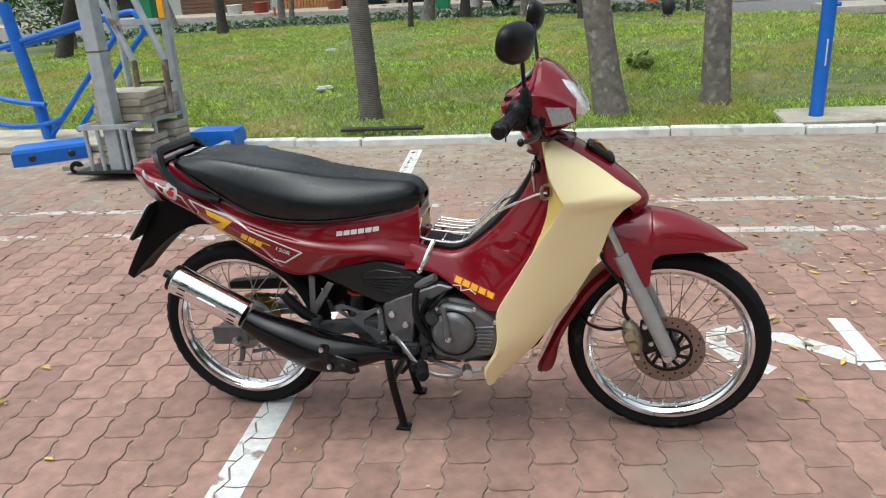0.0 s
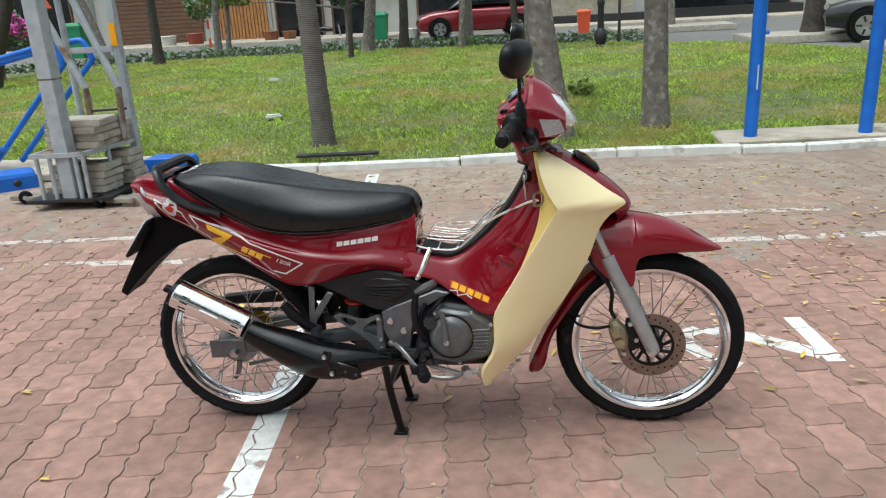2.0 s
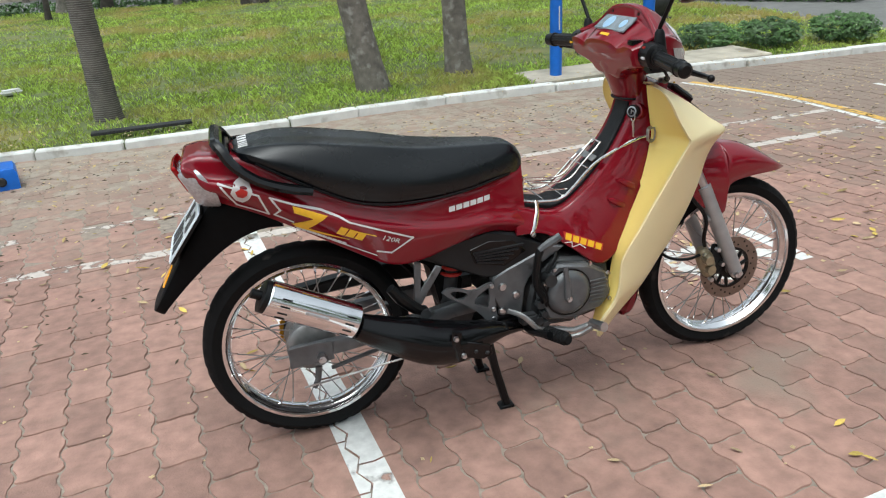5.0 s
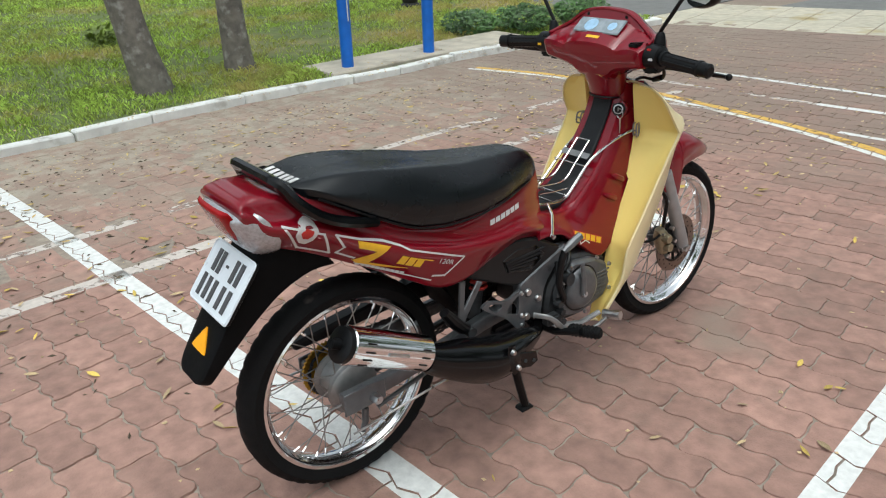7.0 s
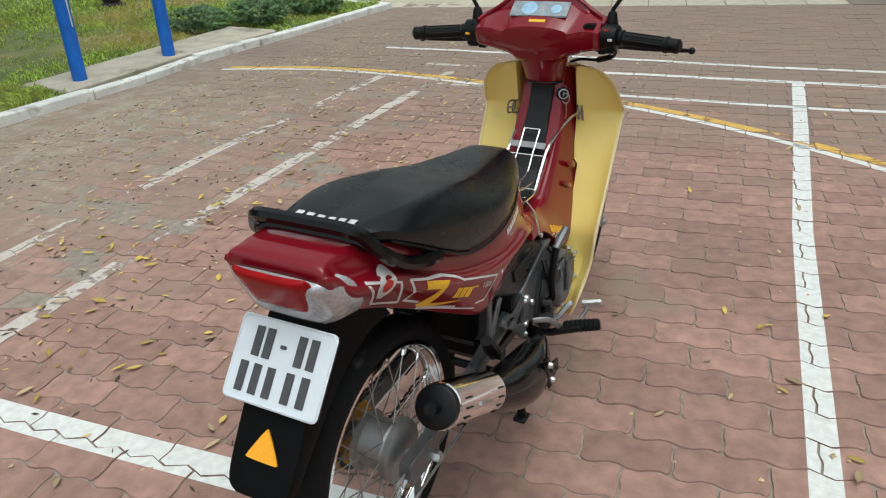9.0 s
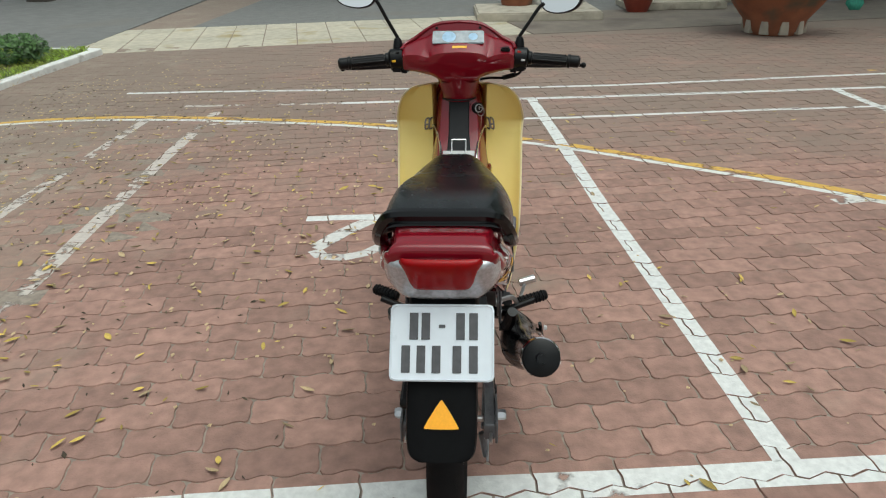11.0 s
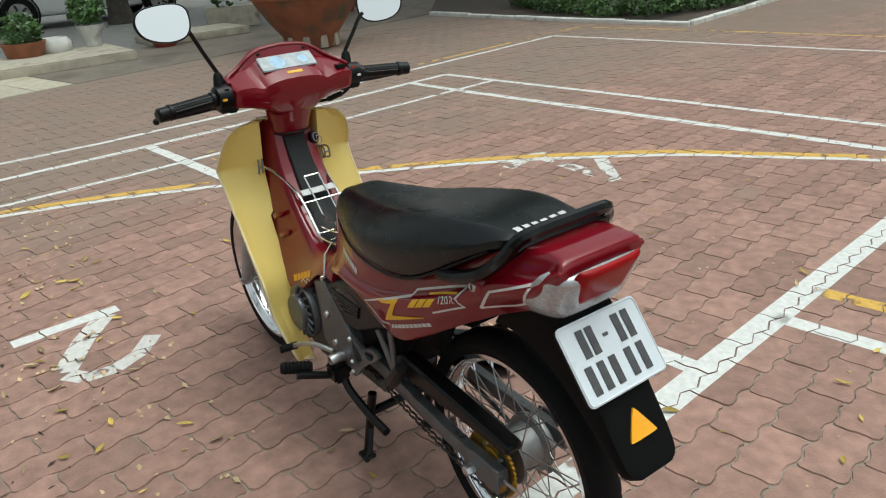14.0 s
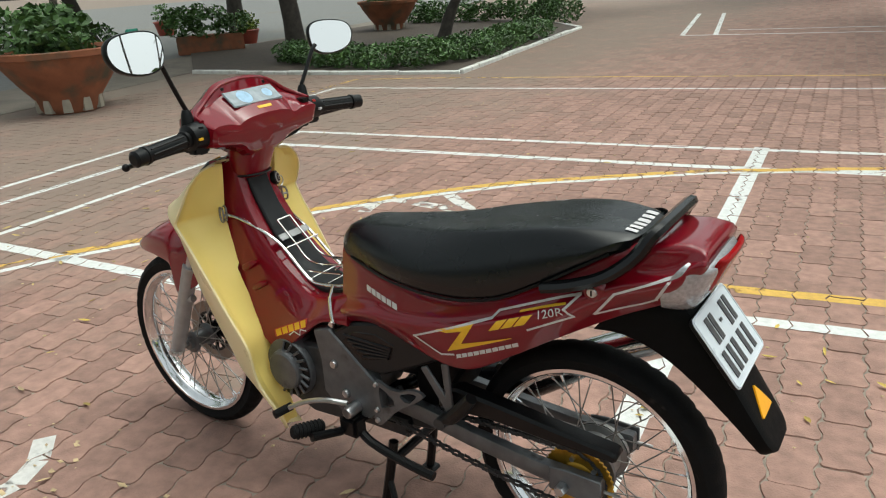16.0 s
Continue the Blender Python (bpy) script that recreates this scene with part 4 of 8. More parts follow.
light = lens("tail_light", [(0.02, 0.094), (0.08, 0.106), (0.20, 0.113), (0.45, 0.115), (0.65, 0.112), (0.88, 0.096), (1.0, 0.078), (1.06, 0.054)], 0.0125, 0.030, CLEAR, "clear tail lamp with a red centre lens", bike)
lens("brake_lens", [(-0.03, 0.070), (0.04, 0.075), (0.14, 0.074), (0.52, 0.064), (0.66, 0.056), (0.73, 0.042)], 0.0168, -0.004, REDLENS, "red brake lens", light)
ROWS_F = [(-0.085, 0.700, -0.045, 0.640, 0.070), (-0.19, 0.726, -0.098, 0.640, 0.068), (-0.233, 0.680, -0.164, 0.615, 0.066), (-0.277, 0.616, -0.226, 0.572, 0.066), (-0.322, 0.542, -0.287, 0.518, 0.066), (-0.353, 0.490, -0.331, 0.473, 0.064), (-0.366, 0.470, -0.345, 0.455, 0.056), (-0.371, 0.462, -0.356, 0.451, 0.040)]
rings = []
for x0, z0, x1, z1, w in resample(ROWS_F, 3):
    half = [(0.0, 0.0), (w * 0.85, 0.0), (w, 0.12), (w, 0.95), (w - 0.006, 1.0), (0, 0.9)]
    rings.append([Vector((x0 + (x1 - x0) * p.z, p.y, z0 + (z1 - z0) * p.z)) for p in half_ring(0, half, 1)])
fender = part("rear_fender", loft(rings), BLACKSHADE, bike, "matt black rear mudguard", 40)
PM = Matrix.Translation((-0.2645, 0, 0.6535)) @ Matrix.Rotation(math.atan2(0.089, 0.121), 4, "Y")


def on_plate(bm):
    bmesh.ops.transform(bm, matrix=PM, verts=bm.verts)
    return bm


def rounded(w, h, r):
    return [(w * sx - sx * r * (1 - math.cos(a)), h * sy - sy * r * (1 - math.sin(a))) for sx, sy, angles in ((1, 1, (0, 0.79, 1.571)), (-1, 1, (1.571, 0.79, 0)), (-1, -1, (0, 0.79, 1.571)), (1, -1, (1.571, 0.79, 0))) for a in angles]


# the plate stands in its own y and z, with its face towards the rear
plate = part("number_plate", on_plate(prism(rounded(0.096, 0.0715, 0.010), -0.0035, -0.0015, 0.0005, axis="x")), PLATE, bike, "white embossed number plate with grey bars for its characters")
part("plate_bracket", on_plate(prism(rounded(0.0945, 0.070, 0.009), -0.0014, 0.006, 0.001, axis="x")), BLACK, plate, "black bracket behind the plate")
rim_line = [Vector((-0.004, y, z)) for y, z in rounded(0.0930, 0.0685, 0.009)]
part("plate_rim", on_plate(tube(rim_line, 0.0016, 6, closed=True)), PLATE, plate)
for z, ys in ((0.030, (0.052, 0.030, 0.000, -0.034, -0.058)), (-0.031, (0.066, 0.038, 0.010, -0.028, -0.058))):
    for k, y in enumerate(ys):
        small = z > 0 and k == 2
        part("plate_bar", on_plate(box((-0.0048, y, z), (0.0014, 0.016 if not small else 0.012, 0.050 if not small else 0.006), 0.0004)), INK, plate)
tri = [Vector((-0.3110, 0, 0.562)), Vector((-0.3395, 0.0345, 0.5135)), Vector((-0.3395, -0.0345, 0.5135))]
tri = chaikin([a.lerp(b, f) for a, b in zip(tri, tri[1:] + tri[:1]) for f in (0.06, 0.94)], 1, True)
out = Vector((-0.86, 0, 0.51)) * 0.001
part("reflector", loft([[p + out * d for p in tri] for d in (-6, 2.5)]), ORANGE, fender, "orange triangular reflector")

# decals laid on the panels
from mathutils.bvhtree import BVHTree


def tree_of(ob):
    me = ob.data
    return BVHTree.FromPolygons([v.co.copy() for v in me.vertices], [tuple(p.vertices) for p in me.polygons])


TAIL, TUNNEL = tree_of(tail), tree_of(tunnel)


def lay(tree, x, z, s, lift=0.0012):
    hit = tree.ray_cast(Vector((x, s * 0.5, z)), Vector((0, -s, 0)))
    y = hit[0].y if hit[0] else s * 0.12
    return Vector((x, y + s * lift, z))


def decal(name, upper, lower, s, tree, material, parent, n=10, lift=0.0012, label=""):
    """A film between two lines of (x, z) points, laid on a panel."""
    def along(line, f):
        d = [0.0]
        for a, b in zip(line, line[1:]):
            d.append(d[-1] + math.hypot(b[0] - a[0], b[1] - a[1]))
        t = f * d[-1]
        for a, b, d0, d1 in zip(line, line[1:], d, d[1:]):
            if t <= d1 + 1e-9:
                g = (t - d0) / max(d1 - d0, 1e-9)
                return a[0] + g * (b[0] - a[0]), a[1] + g * (b[1] - a[1])
        return line[-1]
    rows = []
    for i in range(n + 1):
        a, b = along(upper, i / n), along(lower, i / n)
        rows.append([lay(tree, a[0] + (b[0] - a[0]) * k / 4, a[1] + (b[1] - a[1]) * k / 4, s, lift) for k in range(5)])
    return part(name, loft(rows, closed=False), material, parent, label)


def stroke(name, line, w, s, tree, material, parent, closed=False):
    """A thin film line of width w through (x, z) points."""
    pts = line + ([line[0]] if closed else [])
    bm = bmesh.new()
    for (a, b), (c, d) in zip(pts, pts[1:]):
        L = math.hypot(c - a, d - b)
        nx, nz = -(d - b) / L * w / 2, (c - a) / L * w / 2
        k = max(2, int(L / 0.012))
        ex, ez = (c - a) / L * w / 2, (d - b) / L * w / 2
        rows = [[lay(tree, a - ex + (c - a + 2 * ex) * i / k + q * nx, b - ez + (d - b + 2 * ez) * i / k + q * nz, s, 0.0012) for q in (-1, 0, 1)] for i in range(k + 1)]
        loft(rows, closed=False, bm=bm)
    return part(name, bm, material, parent)


def bars(name, a, b, h, count, s, tree, material, parent, lean=0.2, fill=0.72):
    """A row of plain blocks from a to b in place of lettering."""
    for k in range(count):
        f0, f1 = k / count, (k + fill) / count
        p, q = [(a[0] + (b[0] - a[0]) * f, a[1] + (b[1] - a[1]) * f) for f in (f0, f1)]
        dx = lean * h
        decal(name, [(p[0] + dx, p[1] + h / 2), (q[0] + dx, q[1] + h / 2)], [(p[0] - dx, p[1] - h / 2), (q[0] - dx, q[1] - h / 2)], s, tree, material, parent, 3)


COWLSIDE = tree_of(cowl)
for s in (-1, 1):
    decal("indicator_lens", [(0.950, 0.966), (1.004, 0.958)], [(0.966, 0.918), (1.018, 0.922)], s, COWLSIDE, CLEAR, cowl, 6, 0.003, "ribbed clear indicator lens")
    for k in range(7):
        f = (k + 0.5) / 7
        stroke("lens_rib", [(0.952 + 0.052 * f, 0.963 - 0.006 * f), (0.968 + 0.048 * f, 0.922)], 0.0012, s, COWLSIDE, STEEL, cowl)


def lettering(words, a, b, height, s, tree, material, parent):
    """Raised film letters along the line from a to b in x and z."""
    cu = bpy.data.curves.new("letters", "FONT")
    cu.body, cu.resolution_u = words, 3
    ob = bpy.data.objects.new("letters", cu)
    scene.collection.objects.link(ob)
    me = bpy.data.meshes.new_from_object(ob.evaluated_get(bpy.context.evaluated_depsgraph_get()))
    bpy.data.objects.remove(ob)
    width = max(v.co.x for v in me.vertices)
    tall = max(v.co.y for v in me.vertices)
    d = Vector((b[0] - a[0], b[1] - a[1]))
    up = Vector((-d.y, d.x)).normalized() * (1 if d.x > 0 else -1)
    for v in me.vertices:
        p = Vector(a) + d * (v.co.x / width) + up * (v.co.y / tall * height) + d.normalized() * (0.15 * v.co.y / tall * height)
        v.co = lay(tree, p.x, p.y, s, 0.0032)
    me.materials.clear()
    me.materials.append(material)
    ob = new("lettering", me)
    ob.parent = parent
    return tagged(ob, "white lettering 120R")


# right-hand graphics
stroke("outline_decal", [(-0.172, 0.785), (-0.126, 0.764), (-0.093, 0.747), (-0.076, 0.692), (-0.141, 0.724)], 0.0045, -1, TAIL, WHITE, tail, True)
stroke("outline_decal", [(-0.026, 0.666), (-0.064, 0.690), (-0.051, 0.703), (-0.069, 0.739), (-0.019, 0.715), (0.038, 0.693), (0.078, 0.671), (0.102, 0.653), (0.252, 0.589), (0.196, 0.555), (0.163, 0.564)], 0.0045, -1, TAIL, WHITE, tail)
stroke("outline_decal", [(-0.022, 0.652), (0.068, 0.601), (0.160, 0.552)], 0.003, -1, TAIL, WHITE, tail)
decal("emblem_decal", [(-0.024, 0.713), (0.053, 0.677)], [(-0.022, 0.694), (0.022, 0.672)], -1, TAIL, YELLOW, tail, 6)
decal("emblem_decal", [(0.022, 0.674), (0.053, 0.677)], [(-0.030, 0.660), (0.006, 0.645)], -1, TAIL, YELLOW, tail, 4, 0.0016)
decal("emblem_decal", [(-0.030, 0.662), (0.006, 0.645), (0.098, 0.606)], [(-0.020, 0.650), (0.03, 0.628), (0.098, 0.605)], -1, TAIL, YELLOW, tail, 8, 0.0014)
bars("logo_decal", (0.074, 0.636), (0.136, 0.607), 0.018, 3, -1, TAIL, YELLOW, tail, 0.35, 0.86)
decal("logo_decal", [(0.10, 0.634), (0.162, 0.609)], [(0.10, 0.631), (0.162, 0.606)], -1, TAIL, YELLOW, tail, 4)
lettering("120R", (0.172, 0.598), (0.216, 0.580), 0.012, -1, TAIL, WHITE, tail)
bars("script_decal", (-0.020, 0.648), (0.092, 0.592), 0.007, 10, -1, TAIL, WHITE, tail, 0.1, 0.86)
bars("maker_decal", (0.353, 0.640), (0.472, 0.650), 0.0135, 6, -1, TAIL, WHITE, tail, 0.05, 0.84)
decal("die_cut_sticker", [(-0.150, 0.760), (-0.138, 0.786), (-0.122, 0.794), (-0.108, 0.780), (-0.104, 0.760)], [(-0.150, 0.758), (-0.142, 0.738), (-0.128, 0.730), (-0.114, 0.738), (-0.104, 0.757)], -1, TAIL, WHITE, tail, 10, 0.0016, "white die-cut sticker")
decal("die_cut_sticker", [(-0.140, 0.762), (-0.126, 0.770), (-0.113, 0.760)], [(-0.136, 0.748), (-0.126, 0.744), (-0.117, 0.750)], -1, TAIL, SPRING, tail, 6, 0.0022, "red patch of the sticker")
# left-hand graphics
stroke("outline_decal", [(-0.067, 0.700), (-0.105, 0.752), (-0.196, 0.796), (-0.168, 0.745), (-0.145, 0.732)], 0.0045, 1, TAIL, WHITE, tail, True)
stroke("outline_decal", [(0.226, 0.551), (0.258, 0.543), (0.322, 0.574), (0.257, 0.603), (0.134, 0.655), (0.120, 0.672), (-0.044, 0.739), (-0.017, 0.706), (-0.033, 0.692), (0.054, 0.648)], 0.0045, 1, TAIL, WHITE, tail)
decal("emblem_decal", [(0.265, 0.603), (0.167, 0.642)], [(0.235, 0.603), (0.195, 0.616)], 1, TAIL, YELLOW, tail, 6)
decal("emblem_decal", [(0.195, 0.620), (0.168, 0.640)], [(0.240, 0.556), (0.208, 0.575)], 1, TAIL, YELLOW, tail, 6, 0.0016)
decal("emblem_decal", [(0.225, 0.577), (0.090, 0.622)], [(0.240, 0.556), (0.090, 0.620)], 1, TAIL, YELLOW, tail, 6, 0.0014)
bars("logo_decal", (0.128, 0.642), (0.048, 0.673), 0.024, 3, 1, TAIL, YELLOW, tail, -0.35, 0.86)
decal("logo_decal", [(0.075, 0.682), (-0.020, 0.720)], [(0.075, 0.678), (-0.020, 0.716)], 1, TAIL, YELLOW, tail, 4)
lettering("120R", (0.036, 0.676), (-0.018, 0.696), 0.015, 1, TAIL, WHITE, tail)
bars("script_decal", (0.219, 0.548), (0.079, 0.606), 0.010, 10, 1, TAIL, WHITE, tail, 0.0, 0.86)
bars("maker_decal", (0.474, 0.642), (0.372, 0.622), 0.0135, 6, 1, TAIL, WHITE, tail, 0.05, 0.84)
for s in (-1, 1):
    a, b = (0.680, 0.508), (0.795, 0.456)
    decal("sponsor_decal", [(a[0] - 0.002, a[1] + 0.012), (b[0] + 0.005, b[1] + 0.010)], [(a[0] - 0.001, a[1] - 0.011), (b[0], b[1] - 0.010)], s, TUNNEL, SPRING, tunnel, 8, 0.0010, "orange and yellow lettered sticker drawn as blocks")
    bars("sponsor_decal", (a[0] + 0.003, a[1] - 0.001), (b[0] + 0.003, b[1] - 0.001), 0.0155, 5, s, TUNNEL, YELLOW, tunnel, 0.2, 0.8)
    stroke("sponsor_decal", [(0.678, 0.490), (0.70, 0.488), (0.70, 0.474), (0.725, 0.477), (0.742, 0.464)], 0.003, s, TUNNEL, WHITE, tunnel)
part("lock_boss", lathe([(0.0, 0.005), (0.012, 0.005), (0.018, 0.002), (0.024, -0.006), (0.026, -0.02)], (-0.068, 0.128, 0.750), "y", 20), RED, tail)
lock = part("seat_lock", lathe([(0, 0.009), (0.0075, 0.009), (0.009, 0.0075), (0.0095, 0.003), (0.0095, -0.01)], (-0.068, 0.128, 0.750), "y", 18), STEEL, tail)
part("keyhole", box((-0.068, 0.1372, 0.750), (0.003, 0.0012, 0.011), 0), BLACK, lock)
SEATTREE = tree_of(seat)
for k in range(6):
    rows = []
    for i in range(3):
        y = 0.064 - 0.0215 * k - 0.0140 * i / 2
        rows.append([SEATTREE.ray_cast(Vector((x, y, 1.2)), Vector((0, 0, -1)))[0] + Vector((-0.0006, 0, 0.0016)) for x in (-0.104, -0.097, -0.090, -0.082)])
    part("seat_lettering", loft(rows, closed=False), WHITE, seat)
way = Vector((-0.86, -0.48, 0.16)).normalized()
spot = Vector((0.928, -0.052, 0.812))
boss = part("lock_boss", tube([spot - way * 0.03, spot, spot + way * 0.006, spot + way * 0.008], [0.030, 0.026, 0.023, 0.017], 18), RED, bike)
lock = part("ignition_lock", tube([spot + way * d for d in (0.0, 0.020, 0.022)], [0.0185, 0.0185, 0.016], 18), BLACK, boss)
part("lock_ring", tube([spot + way * d for d in (0.0215, 0.0235, 0.0238)], [0.0145, 0.0140, 0.0120], 18), STEEL, lock, "bright ring of the ignition lock")
part("lock_face", tube([spot + way * d for d in (0.0236, 0.0246)], [0.0110, 0.0105], 14), BLACK, lock)
part("keyhole", rod(spot + way * 0.0248 + Vector((0, 0, -0.006)), spot + way * 0.0248 + Vector((0, 0, 0.006)), 0.0016, 6), STEEL, lock)
hang = spot + way * 0.027
part("key_ring", tube([hang + Vector((0.004, -0.004 + 0.011 * math.sin(k * 0.524), -0.012 + 0.014 * math.cos(k * 0.524))) for k in range(12)], 0.0016, 6, closed=True), STEEL, bike)
part("key", tube([hang + Vector((0.004, -0.006, -0.026)), hang + Vector((0.006, -0.006, -0.046)), hang + Vector((0.008, -0.004, -0.070))], [0.004, 0.003, 0.002], 8, flat=0.4), STEEL, bike)

def holed(outer, holes, y0, y1):
    """A plate in x and z with openings, from y0 to y1."""
    bm = bmesh.new()
    edges = []
    for loop in [outer, *holes]:
        vs = [bm.verts.new((x, y0, z)) for x, z in loop]
        edges += [bm.edges.new((vs[i - 1], vs[i])) for i in range(len(vs))]
    bmesh.ops.triangle_fill(bm, use_beauty=True, use_dissolve=False, edges=edges)
    out = bmesh.ops.extrude_face_region(bm, geom=bm.faces[:])
    bmesh.ops.translate(bm, vec=(0, y1 - y0, 0), verts=[g for g in out["geom"] if isinstance(g, bmesh.types.BMVert)])
    bmesh.ops.recalc_face_normals(bm, faces=bm.faces)
    return bm


def rounder(poly):
    return [(p.x, p.z) for p in chaikin([(x, 0, z) for x, z in poly], 1, True)]


# side grilles and gearbox covers
GRILLE = [(0.262, 0.514), (0.378, 0.545), (0.455, 0.558), (0.530, 0.540), (0.570, 0.517), (0.625, 0.488), (0.580, 0.450), (0.500, 0.423), (0.447, 0.423), (0.381, 0.455), (0.292, 0.500)]
VENT = [(0.404, 0.513), (0.417, 0.473), (0.501, 0.450), (0.563, 0.486), (0.524, 0.522), (0.457, 0.530)]
for s in (-1, 1):
    y0, y1 = sorted((s * 0.06, s * 0.112))
    air = part("side_cover", prism(GRILLE, y0, y1, 0.006), COVER, bike, "dark grey air-box cover")
    a, b = sorted((s * 0.108, s * 0.1135))
    part("vent", prism(VENT, a, b, 0.002), BLACKPIPE, air)
    for k in range(5):
        f = (k + 0.5) / 5
        p0 = Vector((0.412, s * 0.114, 0.505 - 0.032 * f))
        p1 = Vector((0.49 + 0.07 * (1 - f), s * 0.114, 0.512 - 0.055 * f))
        part("vent_slat", rod(p0 + Vector((0.012 * f, 0, 0)), p1, 0.0042, 6), COVER, air)
    # frame plate: from the swing-arm pivot up along the cylinder
    plate_out = [(0.679, 0.480), (0.635, 0.490), (0.505, 0.440), (0.464, 0.420), (0.464, 0.363), (0.490, 0.304), (0.545, 0.300), (0.556, 0.378), (0.569, 0.402), (0.598, 0.434), (0.661, 0.470)] if s < 0 else [(0.655, 0.498), (0.60, 0.514), (0.470, 0.402), (0.455, 0.330), (0.490, 0.290), (0.590, 0.285), (0.640, 0.330), (0.640, 0.42)]
    a, b = sorted((s * 0.085, s * 0.116))
    fp = part("frame_plate", prism(plate_out, a, b, 0.004), GREY, bike)
    for x, z in ((0.528, 0.360), (0.490, 0.392), (0.486, 0.318)) if s < 0 else ((0.593, 0.418), (0.562, 0.344)):
        part("plate_bolt", lathe([(0, s * 0.008), (0.009, s * 0.007), (0.011, s * 0.003), (0.011, 0)], (x, s * 0.116, z), "y", 16), STEEL, fp)
    # open triangular footrest hanger
    hang = rounder([(0.318, 0.406), (0.331, 0.418), (0.354, 0.419), (0.406, 0.396), (0.453, 0.417), (0.464, 0.408), (0.465, 0.349), (0.472, 0.302), (0.461, 0.290), (0.445, 0.298), (0.404, 0.348)])
    gaps = [rounder([(0.339, 0.405), (0.354, 0.410), (0.397, 0.394), (0.369, 0.374)]), rounder([(0.396, 0.366), (0.444, 0.402), (0.451, 0.396), (0.448, 0.345), (0.440, 0.344)])]
    hanger = part("footrest_hanger", holed(hang, gaps, s * 0.118, s * 0.127), GREY, bike)
    for x, z in ((0.456, 0.405), (0.459, 0.335), (0.460, 0.306)):
        part("hanger_bolt", lathe([(0, s * 0.006), (0.005, s * 0.006), (0.007, 0)], (x, s * 0.127, z), "y", 8), STEEL, hanger)
    # V bracket of the passenger rest
    vee = [(0.254, 0.510), (0.272, 0.507), (0.266, 0.430), (0.310, 0.492), (0.327, 0.484), (0.274, 0.402), (0.262, 0.380), (0.246, 0.392)]
    part("v_bracket", prism(vee, *sorted((s * 0.118, s * 0.125)), 0.002), GREY, bike)
    peg = tube([(0.268, s * 0.135, 0.372), (0.24, s * 0.142, 0.392), (0.205, s * 0.148, 0.43), (0.182, s * 0.15, 0.462)], [0.012, 0.016, 0.017, 0.013], 10)
    part("passenger_footrest", peg, BLACK, bike)
    part("pivot_bolt", rod((0.268, s * 0.12, 0.370), (0.268, s * 0.152, 0.370), 0.014, 12), DARKMETAL, bike)

# engine
CASE = [(0.560, 0.31), (0.575, 0.375), (0.605, 0.412), (0.645, 0.452), (0.74, 0.437), (0.812, 0.408), (0.828, 0.318), (0.80, 0.278), (0.70, 0.240), (0.60, 0.245), (0.565, 0.275)]
engine = part("engine", prism(CASE, -0.118, 0.105, 0.010), DARKMETAL, bike, "dark grey single-cylinder engine")
cover = [(0.585, 0.345), (0.605, 0.40), (0.645, 0.440), (0.738, 0.425), (0.795, 0.395), (0.815, 0.325), (0.785, 0.285), (0.69, 0.262), (0.615, 0.275)]
part("clutch_cover", prism(cover, -0.142, -0.110, 0.008), GREY, engine)
part("clutch_dome", lathe([(0, -0.022), (0.045, -0.022), (0.055, -0.019), (0.064, -0.008), (0.068, 0.0)], (0.676, -0.140, 0.352), "y", 40), GREY, engine)
part("dome_groove", lathe([(0.0665, -0.003), (0.0705, -0.003), (0.0705, 0.0), (0.0665, 0.0)], (0.676, -0.142, 0.352), "y", 40, closed=True), BLACK, engine)
part("clutch_arm", tube([(0.655, -0.165, 0.440), (0.660, -0.168, 0.40), (0.664, -0.168, 0.345)], [0.008, 0.009, 0.011], 8, flat=0.6), GREY, engine)
part("clutch_bolt", lathe([(0, -0.010), (0.008, -0.010), (0.011, -0.004), (0.011, 0.0)], (0.666, -0.164, 0.345), "y", 10), STEEL, engine)
for k in range(7):
    part("cover_rib", rod((0.742, -0.143, 0.372 - 0.011 * k), (0.800 - 0.003 * k, -0.143, 0.376 - 0.012 * k), 0.0028, 6), GREY, engine)
for x, z in ((0.60, 0.30), (0.632, 0.428), (0.742, 0.428), (0.80, 0.390), (0.806, 0.31), (0.70, 0.268), (0.602, 0.392)):
    part("cover_bolt", lathe([(0, -0.007), (0.005, -0.007), (0.007, 0)], (x, -0.142, z), "y", 6), STEEL, engine)
for k, (x, z) in enumerate(((0.600, 0.300), (0.590, 0.330), (0.605, 0.268), (0.585, 0.282))):
    part("hose_clip", lathe([(0, -0.02), (0.010 + 0.002 * (k % 2), -0.02), (0.012 + 0.002 * (k % 2), 0)], (x, -0.130, z), "y", 10), DARKMETAL, engine)
part("oil_pump", rod((0.617, -0.118, 0.40), (0.617, -0.158, 0.402), 0.018, 14), DARKMETAL, engine)
part("hose", tube(smooth_line([(0.60, -0.12, 0.45), (0.585, -0.14, 0.41), (0.60, -0.145, 0.37), (0.61, -0.14, 0.33), (0.60, -0.12, 0.29)], 4), 0.007, 8), BLACK, engine)
part("hose", tube(smooth_line([(0.66, -0.10, 0.47), (0.64, -0.13, 0.455), (0.61, -0.14, 0.425)], 4), 0.006, 8), BLACK, engine)
part("rotor_cover", lathe([(0, 0.034), (0.048, 0.034), (0.053, 0.030), (0.055, 0.016), (0.078, 0.012), (0.082, 0.004), (0.082, -0.04)], (0.757, 0.108, 0.368), "y", 40), GREY, engine)
